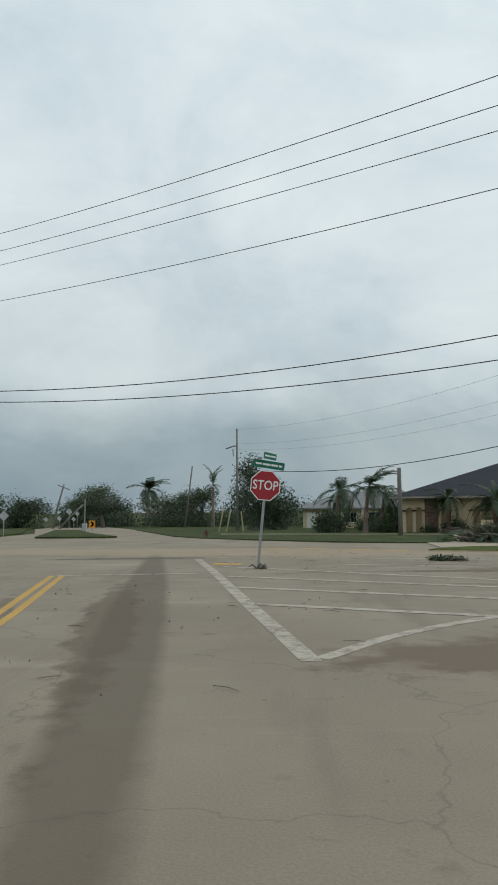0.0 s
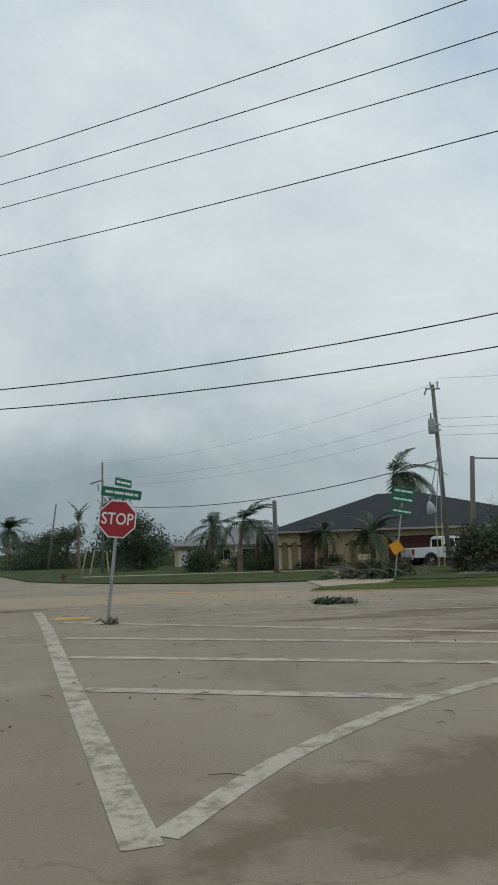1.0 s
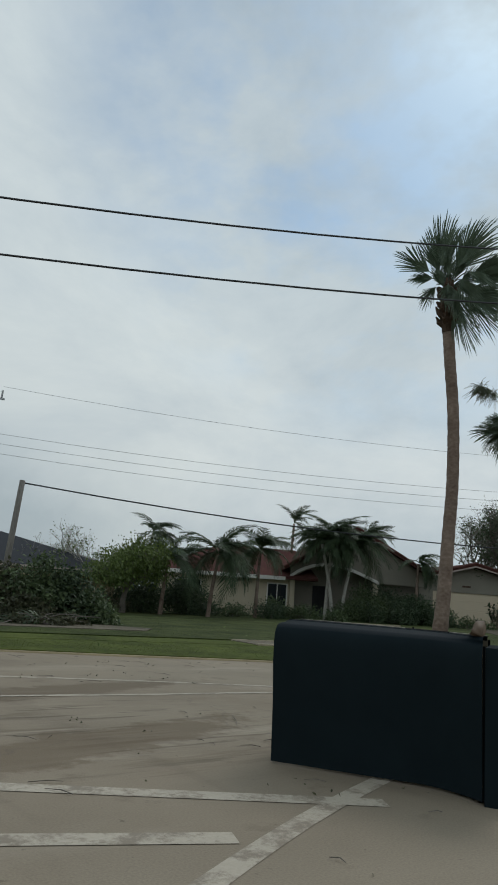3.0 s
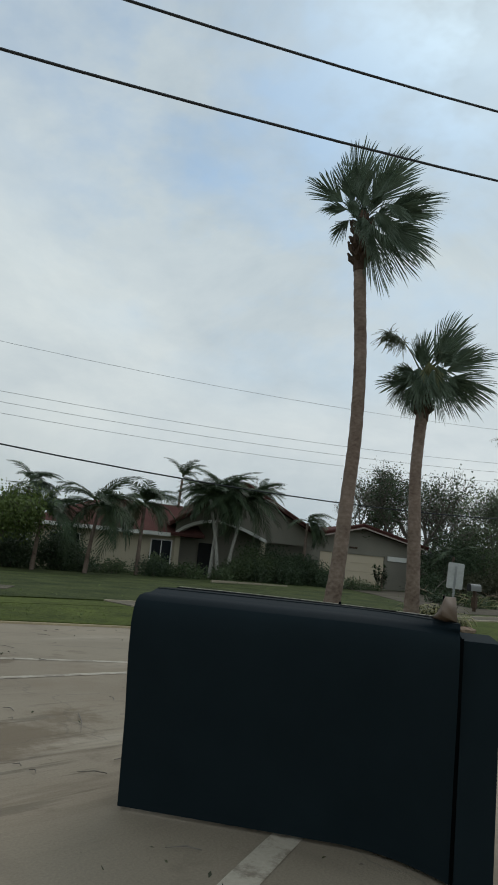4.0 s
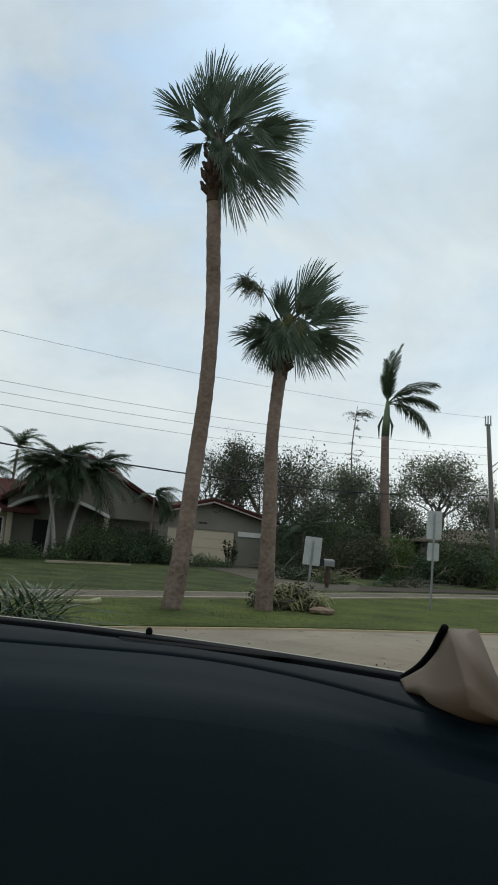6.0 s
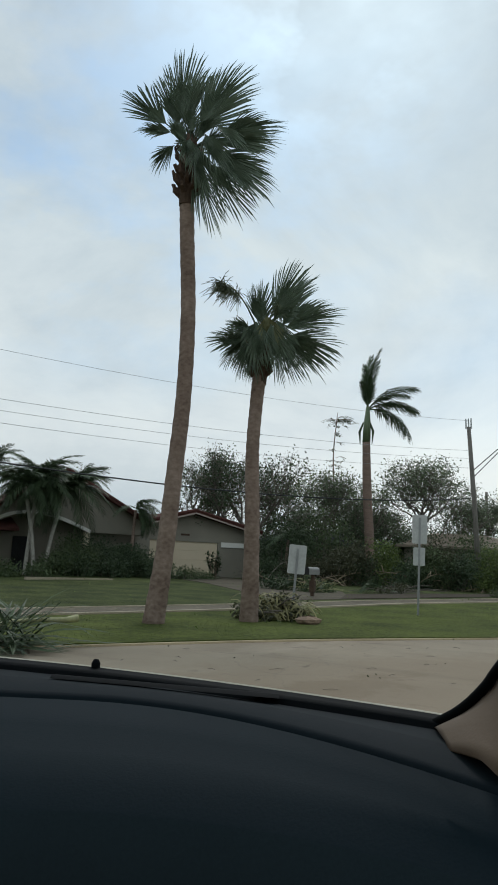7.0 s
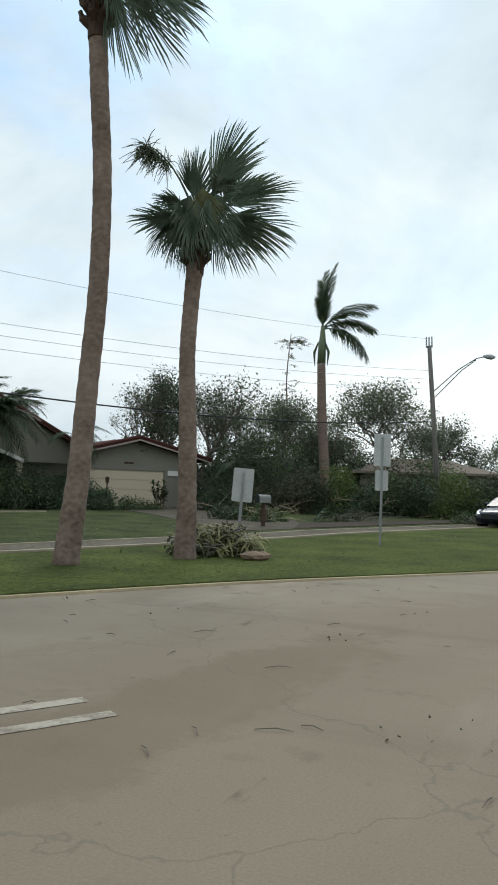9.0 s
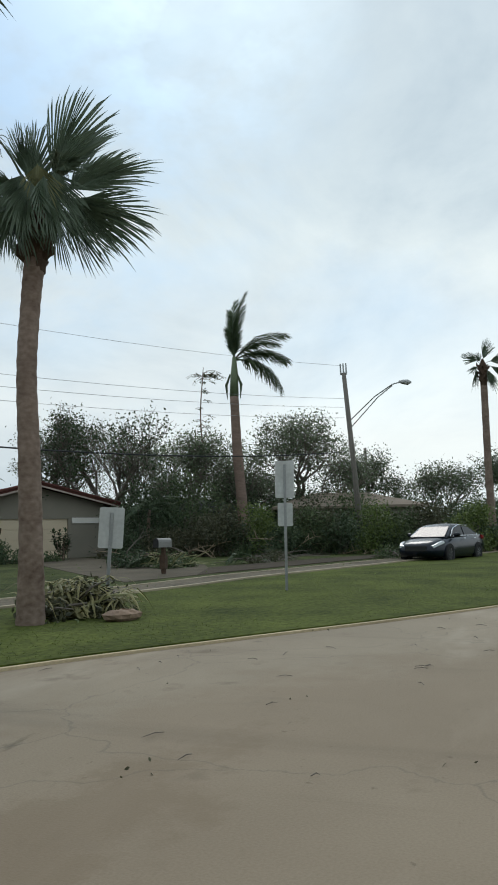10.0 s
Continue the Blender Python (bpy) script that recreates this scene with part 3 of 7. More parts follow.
# ---- palms ----
def feather_leaf(seed, length, droop, pairs=34, leaflet=0.42, sweep=0.5, hang=0.6, blow=(0, 0, 0)):
    """A pinnate frond along +x: a bending rachis with rows of narrow leaflets."""
    rng = random.Random(seed)
    s = Shape()
    blow = Vector(blow)

    def at(u):
        return Vector((length * u * (1 - 0.16 * droop * u * u), 0.05 * length * u * u * rng_side, length * (0.30 * u - (0.30 + 0.55 * droop) * u * u)))

    rng_side = rng.uniform(-1, 1)
    path = [at(k / 9) for k in range(10)]
    s.tube(path, [0.035 * (1 - 0.85 * k / 9) * (length / 2.5) + 0.004 for k in range(10)], 5)
    verts, faces = [], []
    for i in range(pairs):
        u = 0.14 + 0.86 * i / (pairs - 1)
        p = at(u)
        t = (at(min(1, u + 0.02)) - at(u - 0.02)).normalized()
        side = t.cross(Vector((0, 0, 1))).normalized()
        up = side.cross(t)
        ln = leaflet * (0.45 + 1.1 * math.sin(math.pi * min(1, 0.12 + u * 0.86))) * 0.8
        for k in (-1, 1):
            d = (side * k * rng.uniform(0.7, 1.0) + t * (sweep + 0.5 * u) * rng.uniform(0.7, 1.2) + up * rng.uniform(0.0, 0.25) + blow * rng.uniform(0.5, 1.2)).normalized()
            w = t * 0.02 * (1 + leaflet)
            mid = p + d * ln * 0.55 + Vector((0, 0, -hang * 0.10 * ln))
            tip = p + d * ln + Vector((0, 0, -hang * 0.5 * ln * rng.uniform(0.6, 1.4)))
            n = len(verts)
            verts += [p - w * 0.6, p + w * 0.6, mid + w, mid - w, tip]
            faces += [(n, n + 1, n + 2, n + 3), (n + 3, n + 2, n + 4)]
    s.add(verts, faces)
    return s


def strap_leaves(shape, count, rng, base, length, width, rise=(0.1, 0.9), arc=0.6, centre=0.0, swing=math.pi):
    """Long narrow arching leaves that fan out from spots round a base; centre and swing: their bearing."""
    for _ in range(count):
        a = centre + rng.uniform(-swing, swing)
        p = Vector((rng.gauss(0, base[0]), rng.gauss(0, base[1]), rng.uniform(0, base[2])))
        d = Vector((math.cos(a), math.sin(a), rng.uniform(*rise))).normalized()
        ln, w = length * rng.uniform(0.55, 1.2), width * rng.uniform(0.6, 1.2)
        side = d.cross(Vector((0, 0, 1))).normalized() * w
        fold = Vector((0, 0, w * 0.5))
        rows = []
        for k, wd in ((0.0, 0.5), (0.35, 1.0), (0.7, 0.8), (1.0, 0.04)):
            q = p + d * ln * k - Vector((0, 0, arc * ln * k * k))
            q.z = max(q.z, 0.02 + 0.01 * rng.random())
            rows += [q - side * wd, q + fold * wd, q + side * wd]
        shape.add(rows, [(3 * i + j, 3 * i + j + 1, 3 * i + j + 4, 3 * i + j + 3) for i in range(3) for j in (0, 1)])


def aim(d, roll=0.0, size=1.0):
    """A turn that lays +x along d, with +z as far up as it goes."""
    d = Vector(d).normalized()
    side = Vector((0, 0, 1)).cross(d)
    side = side.normalized() if side.length > 1e-3 else Vector((0, 1, 0))
    up = d.cross(side)
    m = Matrix((d, side, up)).transposed().to_4x4()
    return m @ Matrix.Rotation(roll, 4, "X") @ Matrix.Diagonal((size, size, size, 1))


def rough_trunk(path, radii, n=14, ring=0.0):
    """A palm trunk with slightly uneven rings."""
    pts = smooth_line(path, 8)
    k = len(pts)
    rad = [float(np.interp(i / (k - 1), np.linspace(0, 1, len(radii)), radii)) * (1 + (0.035 if i % 2 else -0.02) * (1 if ring else 0.4)) for i in range(k)]
    s = Shape()
    s.tube(pts, rad, n)
    return s


RIGHT = Vector((0.572, -0.82, 0))       # downwind
AHEAD = Vector((0.82, 0.572, 0))


def wind_frond(heart, hub, tip, seed, hang=0.16, half=88, segs=40, face=None):
    """A costapalmate fan: stalk from heart to hub, pleated blade from hub towards tip, its split ends hanging and blown downwind."""
    rng = random.Random(seed)
    s = Shape()
    d = tip - hub
    size = d.length
    d = d.normalized()
    stalk = hub - heart
    bow = Vector((0, 0, 0.10 * stalk.length))
    pts = [heart.lerp(hub, k / 5) + bow * (4 * (k / 5) * (1 - k / 5)) for k in range(6)] + [hub + d * size * 0.16, hub + d * size * 0.32]
    s.tube(pts, [0.026, 0.024, 0.021, 0.019, 0.017, 0.015, 0.010, 0.004], 5)
    n = (face or -AHEAD) + Vector(rand_dir(np.random.default_rng(seed))) * 0.6
    n = (n - d * n.dot(d)).normalized()
    side = n.cross(d)
    half = radians(half)
    step = 2 * half / segs
    hang *= 1 - 0.55 * max(0.0, d.z)

    def spot(a, r, lift=0.0, loose=1.0):
        """A place on the blade: a from the rib, r out from it; folded along the rib, hanging and blown the further out the more."""
        away, u = abs(a) / half, r / size
        q = hub + d * size * 0.30 * max(0.0, 1 - away) ** 1.2 + (d * math.cos(a) + side * math.sin(a)) * r + n * (abs(math.sin(a)) * r * 0.35 + lift)
        return q - Vector((0, 0, hang * size * loose * (0.5 * u + 3.0 * max(0.0, u - 0.35) ** 2))) + RIGHT * (0.16 * size * u * u)

    def reach(a):
        away = abs(a) / half
        return size * (0.70 + 0.14 * away - 0.24 * away ** 3)

    verts, faces = [], []
    for i in range(segs + 1):
        a = -half + step * i
        verts += [spot(a, 0.02), spot(a, reach(a) * rng.uniform(0.20, 0.42), -0.012)]
    for i in range(segs):
        am, k = -half + step * (i + 0.5), len(verts)
        ln, loose, twist = reach(am) * rng.uniform(0.86, 1.10), rng.uniform(0.6, 1.5), rng.uniform(-0.5, 0.5) * step
        verts += [spot(am, ln * 0.5, 0.016), spot(am + twist - step * 0.27, ln * 0.82, 0, loose), spot(am + twist + step * 0.27, ln * 0.82, 0, loose), spot(am + twist * 2, ln, -0.02, loose)]
        r0, s0, r1, s1 = 2 * i, 2 * i + 1, 2 * i + 2, 2 * i + 3
        faces += [(r0, s0, k), (r0, k, r1), (r1, k, s1), (s0, k + 1, k), (k, k + 1, k + 2), (k, k + 2, s1), (k + 1, k + 3, k + 2)]
    s.add(verts, faces)
    return s


def cabbage_palm(at, path, radii, fronds, label, seed, group="", lift=1.0, boots=46, front=(), fill=8, droop=0.16):
    """Path: the trunk's bend from its foot; fronds: (hub right, hub up, tip right, tip up, depth) from the trunk's top, downwind to the right."""
    rng = random.Random(seed)
    t = thing("cabbage_palm", (at[0], at[1], ground_z(at[0], at[1]) + at[2]), 0, label, "palm tree", group)
    part("trunk", rough_trunk(path, radii, 16, ring=1.0), BARK, t, smooth=True)
    top = Vector(path[-1])
    b = Shape()
    for i in range(boots):
        a, h = i * 2.4, -0.10 + (lift + 0.1) * i / boots
        out = Vector((math.cos(a), math.sin(a), 0))
        p = top + out * radii[-1] * 1.1 + Vector((0, 0, h))
        reach = 0.08 + 0.13 * rng.random()
        b.tube([p - out * 0.06, p + out * 0.10 + Vector((0, 0, 0.09)), p + out * reach + Vector((0, 0, 0.13 + 0.2 * rng.random()))], [0.09, 0.065, 0.03], 5)
    b.tube([top - Vector((0, 0, 0.3)), top + Vector((0, 0, 0.1)), top + Vector((0, 0, lift * 0.6)), top + Vector((0, 0, lift)), top + Vector((0, 0, lift + 0.4))], [radii[-1], radii[-1] * 1.12, radii[-1] * 1.3, radii[-1] * 1.1, 0.05], 12)
    part("leaf_boot_sheath", b, BOOT, t, "fibrous brown old leaf bases")
    heart = top + Vector((0, 0, lift))

    def spot(u, v, w):
        return top + RIGHT * u + Vector((0, 0, v)) + AHEAD * w

    for i, (hu, hv, tu, tv, w) in enumerate(fronds):
        root, hub, tip = heart + Vector((0, 0, rng.uniform(-0.25, 0.15))), spot(hu, hv, w), spot(tu, tv, w * 1.4)
        part("fan_frond", wind_frond(root, root.lerp(hub, 0.72), root.lerp(tip, 1.06), seed * 100 + i, droop * rng.uniform(0.7, 1.3), rng.uniform(28, 40), 26), FAN, t)
    for i, (hu, hv, tu, tv, w) in enumerate(front):
        part("fan_frond", wind_frond(heart, spot(hu, hv, w), spot(tu, tv, w * 1.2), seed * 200 + i, 0.22, 44, 24), FANLIT if i == 2 and lift < 1 else FAN, t)
    for i in range(fill):
        a, r = rng.uniform(0, 2 * math.pi), rng.uniform(0.75, 1.15)
        u, v, w = math.cos(a) * r, lift + 0.15 + math.sin(a) * r * 0.75, rng.uniform(-0.5, 0.7)
        part("fan_frond", wind_frond(heart, heart.lerp(spot(u, v, w), 0.3), spot(u, v, w), seed * 300 + i, 0.2, 46, 20), FAN, t)
    return t


def feather_palm(at, path, radii, fronds, meshes, label, seed, name="palm", bark=None, group="", shaft=None, size=1.0, heart_up=0.1):
    rng = random.Random(seed)
    t = thing(name, (at[0], at[1], ground_z(*at)), 0, label, "palm tree", group)
    part("trunk", rough_trunk(path, radii, 10), bark or BARK, t, smooth=True)
    top = Vector(path[-1])
    if shaft:
        s = Shape()
        s.tube([top, top + Vector((0.02, -0.03, shaft * 0.5)), top + Vector((0.02, -0.05, shaft))], [radii[-1] * 1.05, radii[-1] * 0.95, radii[-1] * 0.45], 12)
        part("crownshaft", s, CROWNSHAFT, t, "smooth green crownshaft", smooth=True)
        top = top + Vector((0.02, -0.05, shaft * 0.92))
    for ang, depth, k, sc in fronds:
        a = radians(ang)
        d = RIGHT * math.cos(a) + Vector((0, 0, 1)) * math.sin(a) + AHEAD * depth
        part("frond", meshes[k % len(meshes)], None, t, m=Matrix.Translation(top + Vector((0, 0, heart_up))) @ aim(d, rng.uniform(-0.25, 0.25), sc * size))
    return t


def random_fronds(n, seed, blown=0.5, lo=-20, hi=80):
    rng = random.Random(seed)
    out = []
    for i in range(n):
        side = 0 if rng.random() < 0.5 + blown / 2 else 1
        el = rng.uniform(lo, hi)
        out.append((el if side == 0 else 180 - el, rng.uniform(-1.1, 1.1), rng.randrange(8), rng.uniform(0.75, 1.1)))
    return out


FEATHERS = [feather_leaf(51 + i, 2.2, d, 30, 0.55, 0.5, h).mesh("frond", FEATHER) for i, (d, h) in enumerate(((0.5, 0.5), (1.0, 0.9), (1.5, 1.2), (0.8, 0.7)))]
DATES = [feather_leaf(71 + i, 1.7, d, 30, 0.30, 0.7, 0.2).mesh("frond", FEATHER) for i, d in enumerate((0.5, 0.9, 1.3))]
ROYALS = [feather_leaf(91 + i, 3.0, d, 54, 0.78, 0.7, h).mesh("frond", FEATHER) for i, (d, h) in enumerate(((0.25, 0.5), (0.45, 0.9), (0.7, 1.1)))]
ROYALS.append(feather_leaf(95, 3.0, 0.05, 60, 0.60, 1.1, 0.3).mesh("frond", FEATHER))

# ---- land and roads ----
KERBLINE = smooth_line([(5.6, 26.1), (7.4, 25.6), (10.5, 24.6), (13.0, 23.7), (15.7, 22.75), (18.1, 21.7), (20.0, 20.8), (22.3, 19.6), (24.5, 18.2), (26.5, 16.85), (28.5, 15.6), (31.5, 13.7), (37, 9.8), (47, 2.0), (62, -12.0)], 5)
LANE_N = smooth_line([(8.6, 28.3), (10.2, 27.7), (14.0, 27.1), (18.7, 26.45), (22.4, 25.75), (27.0, 24.5), (32.8, 22.95), (36.6, 22.2), (41.8, 20.5), (46.0, 19.2), (58.0, 15.0), (75.0, 7.0)], 5)
LANE_F = offset(LANE_N, 1.6)

g = Shape()
rings = [0, 6, 14, 24, 34, 46, 60, 80, 105, 140, 200, 320, 600, 1200, 2500]
for i, r in enumerate(rings):
    for k in range(72):
        a = 2 * math.pi * k / 72
        x, y = 15 + r * math.sin(a), 18 + r * math.cos(a)
        g.v.append((x, y, ground_z(x, y) - 0.06))
for i in range(len(rings) - 1):
    for k in range(72):
        k2 = (k + 1) % 72
        g.f.append((i * 72 + k, i * 72 + k2, (i + 1) * 72 + k2, (i + 1) * 72 + k)[::-1])
solid("ground", g, LAWN, "flat grassy suburban land out to the horizon", "ground", kind="structure")

drape("road", [(-70, -45), (70, -45), (70, 5), (42, 22), (10, 37), (2, 36), (-4, 46), (-9, 60), (-19, 92), (-38, 150), (-44, 150), (-30, 92), (-19, 60), (-17, 47), (-30, 44), (-70, 42)],
      0.0, ROAD, "worn pale grey road junction with mud stains and cracks", "road")
verge = drape("verge", offset(KERBLINE, 0.08) + [(75, -8), (75, 6.5)] + LANE_N[::-1] + [(7.6, 28.4), (6.2, 27.4)], 0.055, GRASS, "mown grass verge beside the curving road", "grass", 0.16, 3.0)
drape("kerb", [*KERBLINE, *offset(KERBLINE, 0.10)[::-1]], 0.035, EDGING, "weathered concrete kerb edging the verge", "kerb", 0.16, 4.0)
WEST = sum(1 for x, y in LANE_N if x < 18.5)
drape("frontage_lane", offset(LANE_N, 0.15)[WEST:] + offset(LANE_N, 1.5)[WEST:][::-1], 0.085, LANE, "narrow grey frontage lane strewn with dirt", "lane", 0.16, 4.0)
drape("lane_kerb", LANE_N[WEST:] + offset(LANE_N, 0.15)[WEST:][::-1], 0.10, KERB, "pale concrete edge strip of the lane", "kerb", 0.16, 4.0)
drape("lane_kerb", offset(LANE_N, 1.5)[WEST:] + LANE_F[WEST:][::-1], 0.105, KERB, "pale concrete edge strip of the lane", "kerb", 0.16, 4.0)
drape("lane_end_grass", LANE_N[:WEST + 1] + LANE_F[:WEST + 1][::-1], 0.062, GRASS, "rough grass where the lane ends", "grass", 0.16, 4.0)
drape("front_lawn", LANE_F + [(120, 20), (120, 120), (22, 120), (19, 60), (13.0, 46), (11.9, 38), (11.0, 32.5)], 0.095, LAWN, "green front lawns scattered with storm debris", "lawn", 0.16, 5.0)
drape("corner_lawn", [(-5.6, 45), (-3.5, 40.5), (-0.5, 36.2), (3.0, 33.2), (5.5, 32.2), (7.3, 32.0), (8.2, 33.5), (8.8, 37), (10.8, 47), (14.5, 62), (16, 120), (-22, 120), (-14, 75)],
      0.05, LAWN, "green corner lawn edged by the pavement", "lawn", 0.16, 5.0)
drape("median_island", [(-13.2, 43.2), (-9.0, 42.6), (-8.6, 43.6), (-13.4, 56), (-20, 76), (-23, 78), (-16.5, 55)], 0.10, LAWN, "grass median island in the far road", "median", 0.16, 5.0)
drape("left_lawn", [(-90, 41.5), (-30, 43.5), (-18, 46.5), (-20, 60), (-31, 92), (-45, 150), (-120, 150), (-120, 60)], 0.06, LAWN, "grass verge on the far side of the road", "lawn", 0.16, 6.0)
drape("driveway", [(6.4, 27.9), (8.4, 28.9), (10.4, 32), (11.2, 38), (12.6, 45), (21.5, 49.0), (19.6, 53.2), (10.6, 50.5), (9.0, 44), (8.3, 37), (7.6, 33.4), (6.6, 31.8)], 0.035, KERB, "pale concrete drive up to the garage", "driveway", 0.1, 4.0)
drape("garage_drive", [(33.6, 25.3), (37.6, 24.2), (43.0, 27.0), (49.5, 34.0), (50.9, 38.4), (47.8, 41.6), (42, 34), (36.5, 28.5)], 0.112, OLDDRIVE, "stained grey driveway from the lane to the garage", "driveway", 0.1, 4.0)
drape("side_drive", [(36.8, 24.5), (45.5, 21.9), (54, 19.2), (54, 20.6), (47.5, 23.6), (41, 25.9)], 0.12, ASPHALT, "dark damp asphalt strip beside the lane", "driveway", 0.1, 4.0)
drape("side_path", [(-3.0, 48.2), (10.2, 44.6), (10.3, 45.6), (-3.3, 49.4)], 0.075, KERB, "pale concrete path across the corner lawn", "path", 0.1, 4.0)
drape("west_path", [(12.0, 31.2), (17.5, 30.6), (18.5, 31.8), (17.0, 33.2), (13.0, 33.0)], 0.115, LANE, "damp grey drive apron crossing the lawn", "driveway", 0.1, 4.0)

MARKS = []


def mark(name, points, width, material, label, z=0.004):
    MARKS.append(solid(name, ribbon(points, width, 0.001 + z * 0.5), material, label, "road marking", "road markings", "structure"))


mark("gore_line", [(-1.40, 22.4), (-0.62, 18.6), (0.35, 13.4), (1.33, 8.3)], 0.20, LINE, "worn white gore line on the pavement")
mark("gore_line", smooth_line([(1.42, 8.42), (2.3, 9.72), (3.7, 11.1), (5.6, 12.3), (8.0, 13.5), (10.6, 14.5)]), 0.17, LINE, "worn white curving gore line", 0.005)
for a, b in (((-0.46, 19.62), (5.0, 16.1)), ((-0.12, 16.95), (4.7, 14.7)), ((0.22, 14.72), (4.3, 13.0)), ((0.66, 12.36), (3.75, 11.12))):
    d = ((b[0] - a[0]) * 0.9, (b[1] - a[1]) * 0.9)
    far = {12.36: 0.0, 14.72: 0.42, 16.95: 0.62, 19.62: 0.8}[a[1]]
    mark("hatch_bar", [a, b, (b[0] + d[0] * far, b[1] + d[1] * far)], 0.21, LINE, "worn white hatch bar inside the gore", 0.008)
mark("lane_line", smooth_line([(-1.3, 23.2), (4.0, 22.45), (8.5, 21.1), (12.4, 19.5), (15.96, 17.55)]), 0.13, LINE, "worn white lane line along the road", 0.006)
mark("lane_line", smooth_line([(2.5, 20.2), (6.3, 19.4), (9.8, 18.9), (13.2, 18.5), (15.8, 17.2)]), 0.12, LINE, "worn white lane line along the road", 0.007)
mark("stop_line", [(-3.75, 17.2), (-0.83, 17.68)], 0.16, LINE, "thin worn white stop line", 0.007)
for o in (0.0, 0.22):
    mark("centre_line", [(-1.6 + o, 5.0), (-2.75 + o, 11.6), (-3.85 + o, 17.2)], 0.12, YELLOW, "worn yellow double centre line")
nose = Shape()
nose.add([(9.95, 15.75, 0.005), (10.15, 15.05, 0.005), (11.7, 15.5, 0.005), (10.95, 16.05, 0.005)], [(0, 1, 2, 3)])
solid("yellow_nose", nose, YELLOW, "worn yellow painted patch at the gore's nose", "road marking", "road markings", "structure")
nose = Shape()
nose.add([(-0.85, 20.3, 0.006), (-0.1, 20.1, 0.006), (-0.0, 20.6, 0.006), (-0.75, 20.8, 0.006)], [(0, 1, 2, 3)])
solid("yellow_nose", nose, YELLOW, "small yellow painted patch by the sign", "road marking", "road markings", "structure")
for x, y in ((0.6, 28.4), (2.0, 28.1), (3.5, 27.4), (4.6, 26.7)):
    mark("yellow_dash", [(x - 0.45, y + 0.22), (x + 0.45, y - 0.18)], 0.3, YELLOW, "worn yellow paint dash")

# ---- the two cabbage palms on the verge ----
VERGE_PALMS = "cabbage palms on the verge"
cabbage_palm((22.633, 23.204, 0.05), [(0.0, 0.0, -0.1), (0.075, -0.146, 1.55), (0.117, -0.252, 3.35), (0.166, -0.343, 5.15), (0.139, -0.35, 7.15), (0.013, -0.281, 8.95), (-0.089, -0.268, 10.05)],
             [0.25, 0.205, 0.19, 0.18, 0.175, 0.175, 0.18],
             [(-0.25, 2.04, -0.40, 3.63, -0.2), (-0.10, 2.30, -0.10, 3.75, 0.4), (-0.45, 2.10, -0.80, 3.20, 0.1), (0.36, 2.04, 1.15, 3.25, -0.3), (0.34, 2.30, 0.85, 3.75, 0.5), (0.95, 1.75, 2.05, 2.25, 0.0), (0.95, 1.85, 2.05, 2.50, 0.6),
              (0.91, 1.35, 1.98, 1.45, -0.3), (0.87, 1.31, 1.95, 0.95, 0.3), (0.85, 0.95, 1.90, 0.20, -0.2), (0.70, 0.87, 1.60, -0.25, -0.6), (0.60, 0.9, 1.50, 0.0, 0.4), (0.22, 0.50, 0.70, -0.75, -0.2),
              (-0.83, 2.05, -1.72, 2.55, 0.0), (-0.65, 1.65, -1.35, 1.40, -0.2), (-0.55, 1.45, -0.95, 0.75, 0.2)],
             "tall wind-blown cabbage palm with a bare brown trunk", 3, VERGE_PALMS, lift=1.15, boots=48,
             front=[(0.35, 1.1, 0.75, 0.2, -0.8), (0.6, 1.3, 1.2, 0.7, -0.9), (0.0, 1.5, -0.1, 2.5, -0.2), (0.2, 1.6, 0.4, 2.5, 0.2), (-0.2, 1.5, -0.5, 2.3, 0.1), (0.4, 1.4, 0.95, 2.0, 0.1), (-0.15, 1.2, -0.6, 1.7, -0.3), (0.0, 0.95, -0.12, 0.25, -0.8), (0.15, 0.9, 0.3, -0.3, -0.6)], fill=2)
